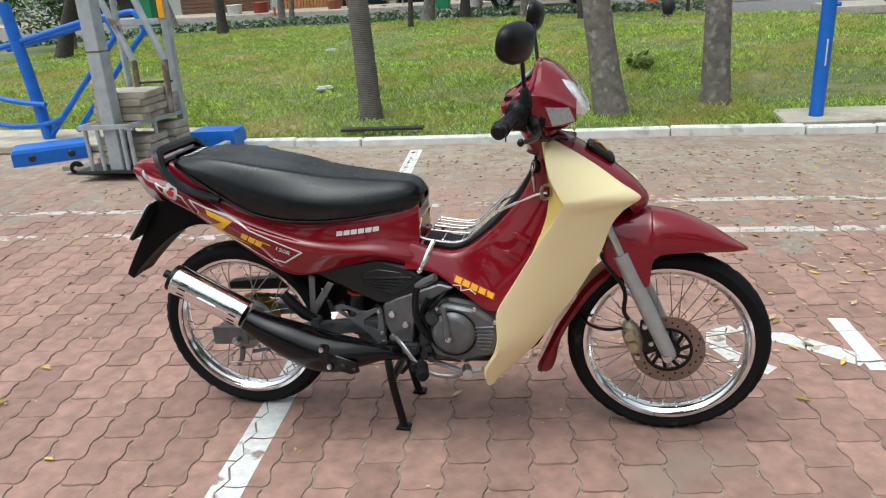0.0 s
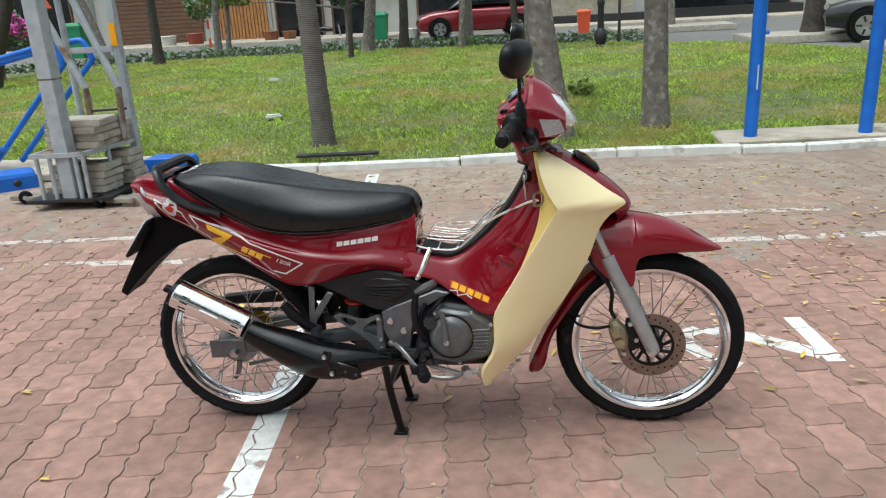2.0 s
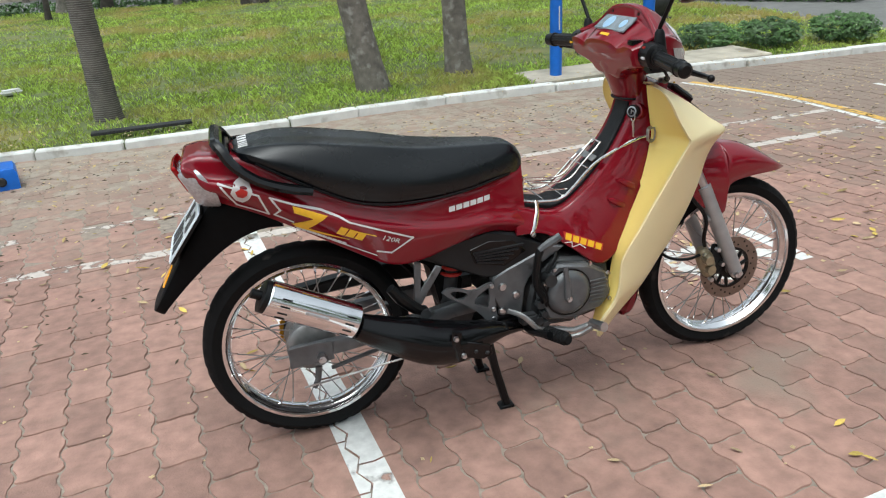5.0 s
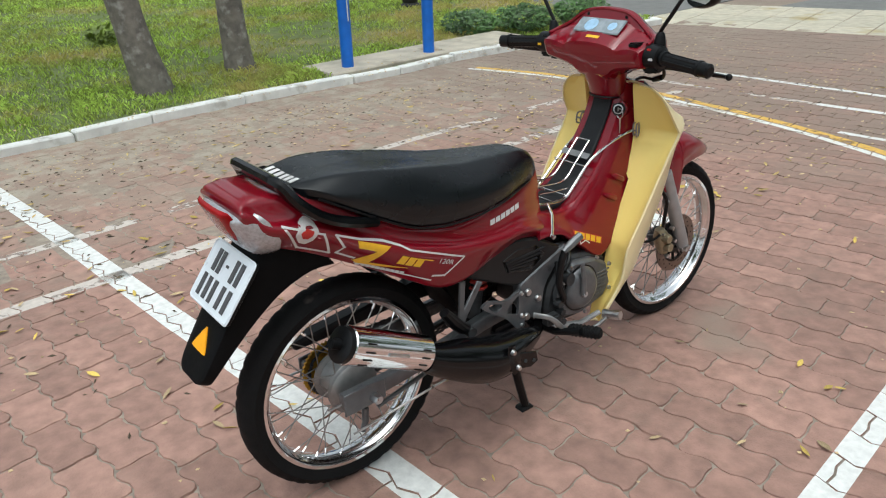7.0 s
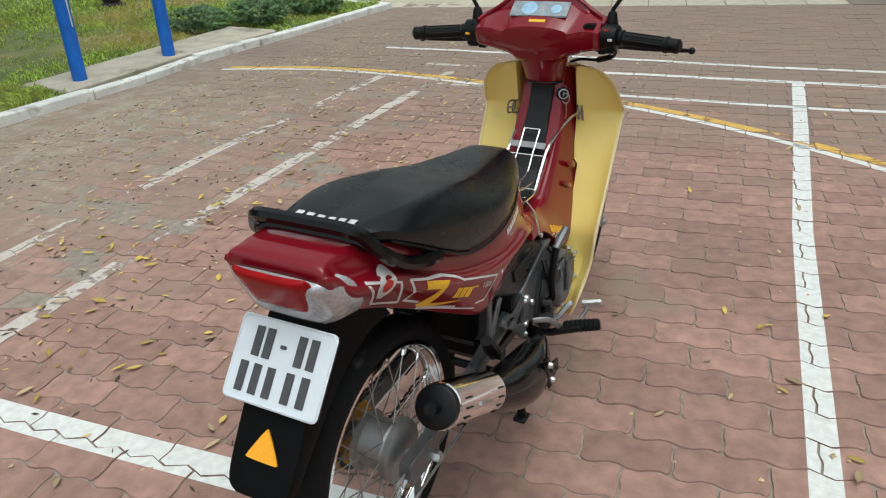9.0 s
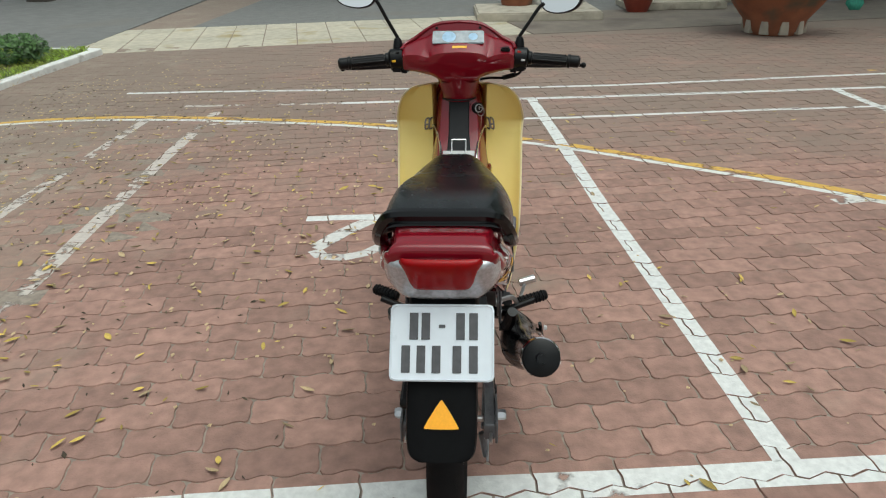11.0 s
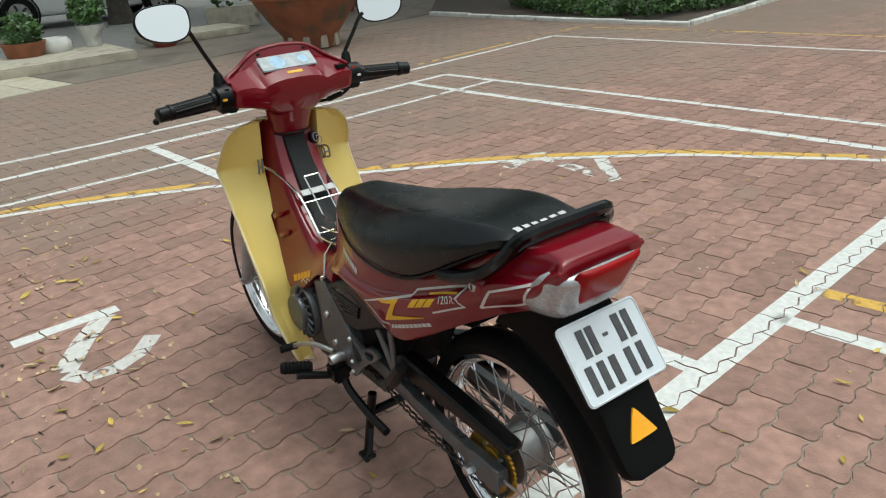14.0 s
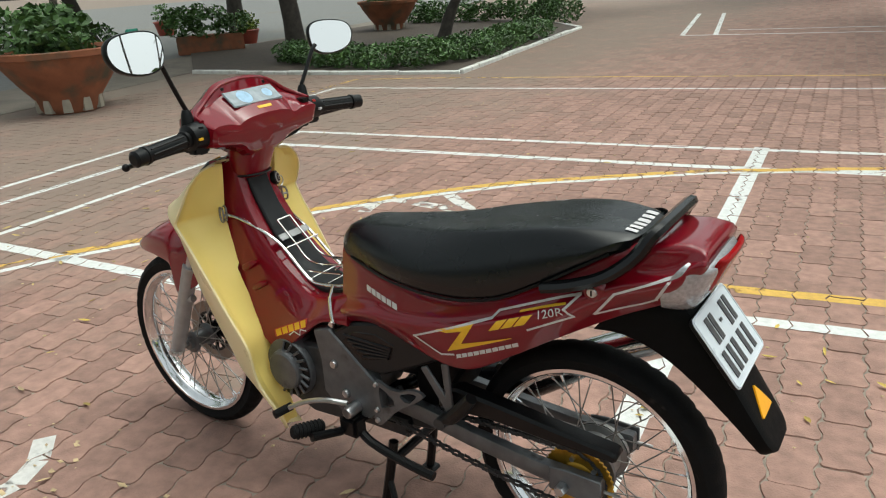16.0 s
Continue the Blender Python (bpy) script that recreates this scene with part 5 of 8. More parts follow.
# Black strip on the closed cover, painted for the shaded gaps between fins.
gap = [[Vector((0.757 + r * math.cos(a), y, 0.368 + r * math.sin(a))) for r, y in ((0.0535, 0.1255), (0.0775, 0.1225))] for a in [-1.7 + 3.5 * k / 28 + math.pi for k in range(29)]]
part("fan_opening", loft(gap, closed=False), BLACK, engine)
for k in range(11):
    a = -1.7 + 3.5 * k / 10 + math.pi
    c = Vector((0.757, 0.1285, 0.368))
    part("cooling_fin", rod(c + Vector((0.052 * math.cos(a), 0, 0.052 * math.sin(a))), c + Vector((0.077 * math.cos(a + 0.12), -0.004, 0.077 * math.sin(a + 0.12))), 0.004, 6), GREY, engine)
part("cylinder", prism([(0.75, 0.41), (0.80, 0.44), (0.90, 0.40), (0.92, 0.34), (0.88, 0.30), (0.82, 0.31)], -0.065, 0.065, 0.008), DARKMETAL, engine)
for k in range(6):
    d = k * 0.014
    part("cylinder_fin", prism([(0.835 + d, 0.448 - d * 0.5), (0.840 + d, 0.448 - d * 0.5), (0.815 + d, 0.30 - d * 0.4), (0.81 + d, 0.30 - d * 0.4)], -0.082, 0.082, 0), DARKMETAL, engine)
# kick starter
kick = part("kick_starter", tube(smooth_line([(0.590, -0.135, 0.335), (0.597, -0.15, 0.350), (0.572, -0.155, 0.400), (0.575, -0.158, 0.47), (0.585, -0.160, 0.502)], 5), 0.010, 8), BLACK, bike)
part("kick_pedal", tube([(0.580, -0.160, 0.500), (0.610, -0.163, 0.518), (0.640, -0.166, 0.534)], [0.009, 0.012, 0.011], 8), GREY, kick, "bare metal foot of the kick starter")

# exhaust
pipe = [(0.085, -0.196, 0.398, 0.034), (0.13, -0.194, 0.372, 0.042), (0.20, -0.190, 0.338, 0.054), (0.27, -0.186, 0.306, 0.060), (0.33, -0.182, 0.293, 0.057), (0.38, -0.176, 0.292, 0.047), (0.43, -0.168, 0.291, 0.033), (0.47, -0.158, 0.287, 0.022), (0.51, -0.13, 0.272, 0.019), (0.56, -0.09, 0.252, 0.019), (0.66, -0.06, 0.240, 0.019), (0.80, -0.04, 0.238, 0.019), (0.90, -0.02, 0.28, 0.019), (0.92, 0.0, 0.34, 0.019)]
line = resample(pipe, 4)
exhaust = part("expansion_chamber", tube([p[:3] for p in line], [p[3] for p in line], 20), BLACKPIPE, bike, "glossy black expansion chamber")
m0, m1 = Vector((-0.112, -0.197, 0.520)), Vector((0.084, -0.195, 0.411))
md = (m1 - m0).normalized()
part("silencer", tube([m0, m0 + md * 0.004, m0 + md * 0.006, m1 - md * 0.006, m1 - md * 0.004, m1], [0.040, 0.043, 0.043, 0.043, 0.043, 0.036], 28), CHROME, exhaust, "slotted chrome silencer sleeve")
part("silencer_cap", tube([m0 - md * 0.012, m0 - md * 0.010, m0 + md * 0.002], [0.036, 0.040, 0.041], 24), BLACK, exhaust)
part("tail_pipe", tube([m0 - md * 0.010, m0 - md * 0.034, m0 - md * 0.035, m0 - md * 0.02], [0.012, 0.012, 0.009, 0.009], 12), BLACK, exhaust)
e1 = md.cross(Vector((0, 1, 0))).normalized()
e2 = md.cross(e1)
for d in (0.028, 0.185):
    for k in range(4):
        a = -0.75 + 0.42 * k
        for s in (1,):
            o = (e2 * math.cos(a) + e1 * math.sin(a)) * 0.0432
            if o.y > 0:
                o = -o
            part("slot", rod(m0 + md * d + o, m0 + md * (d + 0.022) + o, 0.0022, 6), BLACK, exhaust)
part("maker_mark", rod(m0 + md * 0.09 + Vector((0.0, -0.043, 0.004)), m0 + md * 0.145 + Vector((0, -0.043, 0.004)), 0.004, 6), STEEL, exhaust)
part("mount_bracket", tube([(0.325, -0.232, 0.345), (0.318, -0.238, 0.31), (0.335, -0.240, 0.268)], 0.013, 8, flat=0.4), BLACKPIPE, exhaust)
part("bracket_plate", prism([(0.325, 0.300), (0.352, 0.312), (0.412, 0.292), (0.418, 0.262), (0.392, 0.252), (0.340, 0.268)], -0.232, -0.226, 0.002), BLACKPIPE, exhaust)
for x, z in ((0.318, 0.335), (0.336, 0.282)):
    part("bracket_bolt", lathe([(0, -0.008), (0.006, -0.008), (0.008, 0)], (x, -0.243, z), "y", 8), STEEL, exhaust)
for x, z in ((0.372, 0.280), (0.402, 0.270)):
    part("bracket_nut", lathe([(0, -0.004), (0.004, -0.004), (0.006, 0)], (x, -0.232, z), "y", 6), DARKMETAL, exhaust)

# swing arm, brake, chain
for s in (-1, 1):
    arm = part("swing_arm", loft([[Vector((x, s * y + dy, z + dz)) for dy, dz in ((-0.011, -h), (0.011, -h), (0.013, -h + 0.004), (0.013, h - 0.004), (0.011, h), (-0.011, h), (-0.013, h - 0.004), (-0.013, -h + 0.004))] for x, y, z, h in ((0.46, 0.075, 0.338, 0.020), (0.36, 0.080, 0.334, 0.021), (0.22, 0.088, 0.316, 0.020), (0.06, 0.092, 0.300, 0.019), (-0.075, 0.092, 0.292, 0.022), (-0.078, 0.092, 0.292, 0.018))]), GREY, bike, "grey box-section swing arm", 40)
    part("chain_adjuster", prism([(-0.082, 0.262), (-0.082, 0.322), (-0.01, 0.326), (0.028, 0.322), (0.028, 0.268)], *sorted((s * 0.105, s * 0.111)), 0.002), GREY, arm)
    part("axle_nut", lathe([(0, s * 0.022), (0.010, s * 0.022), (0.013, s * 0.016), (0.013, 0)], (-0.004, s * 0.110, 0.284), "y", 6), STEEL, arm)
    part("adjuster_bolt", rod((-0.082, s * 0.095, 0.292), (-0.115, s * 0.095, 0.292), 0.0035, 8), STEEL, arm)
part("drum_plate", lathe([(0.0, -0.016), (0.03, -0.016), (0.06, -0.010), (0.066, -0.004), (0.066, 0.006)], REAR + Vector((0, -0.044, 0)), "y", 36), ALU, rear_wheel)
part("brake_arm", tube([(-0.012, -0.075, 0.235), (-0.018, -0.080, 0.20), (-0.03, -0.085, 0.178)], [0.009, 0.008, 0.007], 8), GREY, bike)
part("brake_rod", rod((-0.055, -0.088, 0.186), (0.46, -0.10, 0.25), 0.0032, 6), STEEL, bike)
part("torque_arm", rod((0.02, -0.078, 0.225), (0.30, -0.088, 0.295), 0.006, 8), GREY, bike)
SPK = Vector((-0.002, 0.072, 0.277))
sprocket = part("rear_sprocket", lathe([(0.040, -0.003), (0.073, -0.003), (0.073, 0.003), (0.040, 0.003)], SPK, "y", 84, closed=True, wobble=lambda k, i: (0.004 if i in (1, 2) and k % 2 else 0)), GOLD, rear_wheel, "gold drilled rear sprocket")
part("sprocket_plate", lathe([(0.0, 0.008), (0.026, 0.008), (0.040, 0.002), (0.044, -0.003)], SPK, "y", 30), GOLD, rear_wheel)
for k in range(6):
    a = 6.2832 * k / 6 + 0.3
    part("sprocket_bolt", lathe([(0, 0.008), (0.006, 0.008), (0.006, 0)], SPK + Vector((0.05 * math.cos(a), 0.002, 0.05 * math.sin(a))), "y", 6), STEEL, rear_wheel)
# chain: links round the sprocket and along both runs
run, R1, R2, c2 = [], 0.076, 0.028, Vector((0.50, 0.072, 0.315))
low = [SPK + Vector((0.0, 0, -R1)), c2 + Vector((0.0, 0, -R2))]
up = [c2 + Vector((0, 0, R2)), SPK + Vector((0, 0, R1))]
for k in range(38):
    run.append(low[0].lerp(low[1], k / 38) + Vector((0, 0, -0.010 * math.sin(math.pi * k / 38))))
for k in range(7):
    a = -1.571 + 3.1416 * k / 7
    run.append(c2 + Vector((R2 * math.cos(a), 0, R2 * math.sin(a))))
for k in range(38):
    run.append(up[0].lerp(up[1], k / 38))
for k in range(18):
    a = 1.571 + 3.1416 * k / 18
    run.append(SPK + Vector((R1 * math.cos(a), 0, R1 * math.sin(a))))
chain = empty("drive_chain", "", "")
chain.parent = bike
for k, p in enumerate(run):
    q = run[(k + 1) % len(run)]
    d = (q - p).normalized()
    for y in (-0.006, 0.006) if k % 2 else (-0.0035, 0.0035):
        part("link", tube([p + Vector((0, y, 0)), (p + q) / 2 + Vector((0, y, 0)), q + Vector((0, y, 0))], [0.0058, 0.004, 0.0058], 6, flat=0.3), DARKMETAL, chain)
guard = [(0.30, 0.415), (0.255, 0.440), (0.16, 0.430), (0.02, 0.412), (-0.095, 0.398), (-0.11, 0.392), (-0.105, 0.372), (0.02, 0.376), (0.17, 0.385), (0.30, 0.378)]
part("chain_guard", prism(guard, 0.062, 0.106, 0.006), BLACK, bike, "black plastic chain guard")
part("inner_mudguard", prism([(0.31, 0.46), (0.22, 0.505), (0.27, 0.53), (0.36, 0.53), (0.40, 0.40), (0.38, 0.30), (0.345, 0.28), (0.33, 0.36)], -0.055, 0.055, 0.008), BLACKSHADE, bike)
part("wheel_arch", loft([[Vector((REAR.x + r * math.cos(a), y, REAR.z + r * math.sin(a))) for r, y in ((0.315, -0.062), (0.325, -0.05), (0.328, 0.05), (0.315, 0.062), (0.308, 0.05), (0.308, -0.05))] for a in [0.35 + 1.05 * k / 14 for k in range(15)]]), BLACKSHADE, bike)
shock = rod((0.375, -0.045, 0.46), (0.355, -0.045, 0.34), 0.022, 12)
part("shock_absorber", shock, DARKMETAL, bike)
part("shock_spring", tube([(0.378 - 0.010 * f + 0.028 * math.cos(f * 19), -0.045 + 0.028 * math.sin(f * 19), 0.480 - 0.055 * f) for f in [k / 45 for k in range(46)]], 0.0055, 6), SPRING, bike, "red shock spring")
part("linkage", prism([(0.33, 0.34), (0.40, 0.35), (0.44, 0.31), (0.42, 0.25), (0.36, 0.26)], -0.05, 0.05, 0.008), DARKMETAL, bike)
part("frame_spine", tube([(0.30, 0, 0.50), (0.45, 0, 0.47), (0.62, 0, 0.47), (0.78, 0, 0.50)], 0.045, 12), DARKMETAL, bike)

# foot rests, pedals, stands
bar = part("footrest_bar", tube([(0.575, -0.235, 0.285), (0.555, -0.16, 0.262), (0.55, 0, 0.245), (0.555, 0.16, 0.262), (0.575, 0.235, 0.285)], 0.011, 10), BLACK, bike)
for s in (-1, 1):
    base = Vector((0.585, s * 0.185, 0.268 if s < 0 else 0.285))
    tipv = Vector((0.612, s * (0.275 if s < 0 else 0.262), 0.285 if s < 0 else 0.302))
    pg = part("footrest_rubber", tube([base, base.lerp(tipv, 0.05), base.lerp(tipv, 0.95), tipv], [0.012, 0.0165, 0.0165, 0.012], 12), RUBBER, bar)
    for k in range(7):
        f = 0.12 + 0.12 * k
        part("rubber_rib", tube([base.lerp(tipv, f - 0.02), base.lerp(tipv, f), base.lerp(tipv, f + 0.02)], [0.0165, 0.0195, 0.0165], 12), RUBBER, pg)
pedal = part("brake_pedal", tube(smooth_line([(0.50, -0.130, 0.322), (0.53, -0.165, 0.315), (0.575, -0.185, 0.268), (0.62, -0.19, 0.245), (0.68, -0.20, 0.246), (0.715, -0.212, 0.268)], 4), 0.008, 8, flat=0.7), ALU, bike)
part("pedal_pad", rod((0.722, -0.195, 0.272), (0.735, -0.245, 0.282), 0.014, 10), STEEL, pedal)
part("pivot_block", box((0.548, -0.150, 0.30), (0.05, 0.03, 0.03), 0.006), DARKMETAL, bike)
gear = part("gear_lever", tube(smooth_line([(0.545, 0.135, 0.330), (0.60, 0.155, 0.335), (0.66, 0.168, 0.320), (0.715, 0.180, 0.292)], 4), 0.007, 8), STEEL, bike)
part("gear_rubber", rod((0.712, 0.168, 0.293), (0.725, 0.215, 0.290), 0.011, 10), RUBBER, gear)
part("pivot_nut", lathe([(0, 0.018), (0.013, 0.016), (0.016, 0.008), (0.016, -0.03)], (0.532, 0.140, 0.316), "y", 14), STEEL, bike)
part("footrest_bracket", box((0.535, 0.135, 0.275), (0.055, 0.045, 0.055), 0.008), BLACK, bike)
stand = part("centre_stand", tube(smooth_line([(0.455, -0.085, 0.215), (0.468, -0.095, 0.13), (0.490, -0.105, 0.03), (0.495, -0.107, 0.008)], 4), 0.012, 10), BLACK, bike, "black centre stand")
part("stand_leg", tube(smooth_line([(0.455, 0.085, 0.215), (0.466, 0.095, 0.13), (0.484, 0.103, 0.03), (0.490, 0.105, 0.008)], 4), 0.012, 10), BLACK, stand)
part("stand_cross", rod((0.463, -0.092, 0.155), (0.463, 0.092, 0.155), 0.012, 10), BLACK, stand)
for s in (-1, 1):
    part("stand_foot", prism([(0.470, 0.0), (0.515, 0.0), (0.512, 0.010), (0.475, 0.010)], *sorted((s * 0.088, s * 0.122)), 0.002), BLACK, stand)
part("stand_tang", tube(smooth_line([(0.468, 0.098, 0.11), (0.44, 0.118, 0.070), (0.425, 0.135, 0.052), (0.41, 0.148, 0.060)], 4), 0.008, 8), BLACK, stand)
part("side_stand", tube(smooth_line([(0.53, 0.125, 0.262), (0.48, 0.135, 0.240), (0.38, 0.140, 0.222), (0.30, 0.140, 0.212)], 4), 0.011, 8), BLACK, bike, "black folded side stand")
part("engine_cradle", box((0.50, 0, 0.245), (0.16, 0.13, 0.05), 0.012), DARKMETAL, bike)
part("lower_brace", tube([(0.60, -0.10, 0.235), (0.70, -0.13, 0.222), (0.76, -0.15, 0.245)], 0.008, 8), SILVER, bike)

# wire rack over the tunnel
rack = empty("wire_rack", "", "")
rack.parent = bike
for s in (-1, 1):
    part("rack_side", tube(smooth_line([(0.952, s * 0.086, 0.750), (0.922, s * 0.076, 0.742), (0.872, s * 0.062, 0.718), (0.80, s * 0.055, 0.682), (0.735, s * 0.056, 0.625), (0.70, s * 0.058, 0.600), (0.66, s * 0.060, 0.596), (0.585, s * 0.060, 0.606), (0.572, s * 0.060, 0.625), (0.582, s * 0.060, 0.672)], 4), 0.0041, 8), RACK, rack)
    loop = [(0.966, 0.086, 0.772), (0.948, 0.092, 0.775), (0.938, 0.097, 0.770), (0.938, 0.099, 0.742), (0.946, 0.097, 0.737), (0.964, 0.088, 0.739)]
    for shift in (0.0, 0.013):
        part("rack_hook", tube(chaikin([(x - shift * 0.3, s * (y + shift), z) for x, y, z in loop], 1, True), 0.0027, 7, closed=True), SPOKE, rack, "squared wire hook of the rack")
    part("hook_bridge", rod((0.938, s * 0.098, 0.756), (0.934, s * 0.111, 0.756), 0.0030, 7), SPOKE, rack)
    part("rack_clip", tube([(0.617, s * 0.066, 0.604), (0.606, s * 0.094, 0.582), (0.592, s * 0.108, 0.548), (0.580, s * 0.116, 0.528)], 0.0065, 8, flat=0.3), RACK, rack)
    part("clip_screw", lathe([(0, s * 0.006), (0.007, s * 0.005), (0.007, 0)], (0.581, s * 0.119, 0.531), "y", 8), RACK, rack)
    part("rack_inner", tube(smooth_line([(0.835, s * 0.022, 0.730), (0.78, s * 0.022, 0.678), (0.725, s * 0.024, 0.634), (0.62, s * 0.026, 0.642)], 4), 0.0023, 6), RACK, rack)
    part("rack_inner", tube(smooth_line([(0.72, s * 0.045, 0.618), (0.66, s * 0.045, 0.622), (0.605, s * 0.045, 0.628)], 4), 0.0023, 6), RACK, rack)
for x, z in ((0.835, 0.730), (0.775, 0.674), (0.70, 0.604), (0.64, 0.602), (0.582, 0.672), (0.612, 0.642)):
    w = 0.022 if x in (0.835,) else 0.056
    part("rack_rung", rod((x, -w, z), (x, w, z), 0.0023, 6), RACK, rack)
part("rack_plate", box((0.802, 0, 0.694), (0.020, 0.10, 0.002), 0.001, Matrix.Rotation(radians(-42), 4, "Y")), ALU, rack)

# fitted to the camera's view: the body is bent lower and farther forward, the front end moved a touch to its left; the
# parts listed here stay as drawn
AS_DRAWN = ("seat", "seat_lettering", "piping", "leg_shield", "rear_face", "nose_panel", "badge", "emblem", "front_fender", "mud_flap", "handlebar_cowl", "headlight", "under_panel", "hood_rim", "neck_cover", "neck_gap", "instrument_glass", "dial", "sticker", "cowl_screw", "key_switch_slot", "indicator_lens", "lens_rib", "fork_leg", "stanchion", "fork_boss")


def fit_to_view(ob):
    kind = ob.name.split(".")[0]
    if ob.data and kind not in AS_DRAWN:
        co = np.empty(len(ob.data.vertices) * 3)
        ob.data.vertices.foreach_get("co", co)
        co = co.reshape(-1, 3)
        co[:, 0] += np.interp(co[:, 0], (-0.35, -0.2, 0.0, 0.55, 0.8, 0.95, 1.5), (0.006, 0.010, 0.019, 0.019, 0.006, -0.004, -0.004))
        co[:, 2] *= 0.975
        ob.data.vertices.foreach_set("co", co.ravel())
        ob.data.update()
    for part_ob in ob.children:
        fit_to_view(part_ob)


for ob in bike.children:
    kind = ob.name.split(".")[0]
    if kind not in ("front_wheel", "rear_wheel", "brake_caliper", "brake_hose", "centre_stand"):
        fit_to_view(ob)
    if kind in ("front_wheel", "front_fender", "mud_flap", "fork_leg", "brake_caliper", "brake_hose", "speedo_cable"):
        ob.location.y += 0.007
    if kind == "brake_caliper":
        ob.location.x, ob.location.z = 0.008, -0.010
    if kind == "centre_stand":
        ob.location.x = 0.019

# ---- surroundings: materials ----
ASPHALT = mat("grey_asphalt", (0.165, 0.163, 0.156), 0.9, vary=0.15, scale=6, bump=0.5, bump_scale=120, dirt=(0.17, 0.155, 0.135), dirt_amount=0.15, dirt_scale=0.5)
TILE = mat("beige_ribbed_tile", (0.46, 0.42, 0.33), 0.85, vary=0.15, scale=10, bump=0.5, bump_scale=90, dirt=(0.36, 0.29, 0.15), dirt_amount=0.15, dirt_scale=2, island=-0.1)
BARK = mat("grey_bark", (0.155, 0.138, 0.118), 0.95, vary=0.35, scale=14, bump=1.0, bump_scale=45, dirt=(0.32, 0.31, 0.28), dirt_amount=0.16, dirt_scale=12)
PALM = mat("ringed_palm_bark", (0.09, 0.078, 0.066), 0.95, vary=0.4, scale=12, bump=0.9, bump_scale=40)
band = PALM.node_tree.nodes.new("ShaderNodeTexWave")
band.bands_direction = "Z"
band.inputs["Scale"].default_value, band.inputs["Distortion"].default_value, band.inputs["Detail Scale"].default_value = 19.0, 2.0, 2.0
cut = PALM.node_tree.nodes.new("ShaderNodeMapRange")
cut.inputs["From Min"].default_value, cut.inputs["From Max"].default_value, cut.inputs["To Max"].default_value = 0.6, 0.95, 0.42
stain = PALM.node_tree.nodes.new("ShaderNodeMix")
stain.data_type = "RGBA"
stain.inputs[7].default_value = (0.34, 0.33, 0.31, 1)
shade = PALM.node_tree.nodes["Principled BSDF"].inputs["Base Color"]
PALM.node_tree.links.new(PALM.node_tree.nodes.new("ShaderNodeTexCoord").outputs["Object"], band.inputs["Vector"])
PALM.node_tree.links.new(band.outputs["Fac"], cut.inputs["Value"])
PALM.node_tree.links.new(cut.outputs["Result"], stain.inputs[0])
PALM.node_tree.links.new(shade.links[0].from_socket, stain.inputs[6])
PALM.node_tree.links.new(stain.outputs[2], shade)
BARKDARK = mat("dark_bark", (0.05, 0.042, 0.035), 0.95, vary=0.4, scale=12, bump=1.0, bump_scale=40)
LEAF = mat("green_leaves", (0.055, 0.12, 0.025), 0.5, vary=0.35, scale=2, island=0.4)
LEAFPALE = mat("yellow_green_leaves", (0.16, 0.22, 0.03), 0.5, vary=0.3, scale=2, island=0.35)
FLOWER = mat("magenta_bracts", (0.55, 0.06, 0.35), 0.6, vary=0.2, scale=5, island=0.2)
DRYLEAF = mat("fallen_yellow_leaf", (0.50, 0.36, 0.08), 0.7, vary=0.3, scale=30, island=-0.45)
DRYPALE = mat("fallen_dry_leaf", (0.40, 0.30, 0.17), 0.8, vary=0.3, scale=30, island=-0.4)
BLUE = mat("blue_enamel", (0.01, 0.13, 0.55), 0.4, vary=0.12, scale=12, bump=0.1, dirt=(0.25, 0.28, 0.33), dirt_amount=0.02, dirt_scale=14)
GALV = mat("galvanised_steel", (0.40, 0.44, 0.47), 0.5, 0.35, vary=0.15, scale=14, bump=0.1, dirt=(0.22, 0.15, 0.09), dirt_amount=0.06, dirt_scale=6)
TERRA = mat("terracotta", (0.27, 0.10, 0.05), 0.85, vary=0.25, scale=5, bump=0.4, bump_scale=60, dirt=(0.11, 0.09, 0.06), dirt_amount=0.2, dirt_scale=3)
REDPOT = mat("glazed_red_pot", (0.28, 0.05, 0.03), 0.5, vary=0.15, scale=8, bump=0.1)
WHITEPOT = mat("white_cement_pot", (0.60, 0.60, 0.57), 0.8, vary=0.12, scale=8, bump=0.3, dirt=(0.3, 0.28, 0.22), dirt_amount=0.1)
WALL = mat("pale_rendered_wall", (0.38, 0.38, 0.36), 0.9, vary=0.08, scale=1.2, bump=0.2, dirt=(0.24, 0.23, 0.2), dirt_amount=0.14, dirt_scale=0.5)
WOODDARK = mat("dark_brown_boards", (0.11, 0.055, 0.028), 0.6, vary=0.25, scale=8, bump=0.3, island=0.12)
WOOD = mat("golden_brown_boards", (0.33, 0.15, 0.045), 0.6, vary=0.25, scale=8, bump=0.3, island=0.12)
DARKGLASS = mat("dark_window_glass", (0.012, 0.014, 0.016), 0.08, vary=0.2, scale=2)
CARRED = mat("red_car_paint", (0.20, 0.008, 0.014), 0.25, 0.2, vary=0.05, scale=200, coat=0.8)
CARDARK = mat("black_car_paint", (0.012, 0.013, 0.015), 0.2, 0.2, vary=0.05, scale=200, coat=0.8)
CARWHITE = mat("white_car_paint", (0.75, 0.76, 0.76), 0.3, vary=0.03, scale=200, coat=0.6)
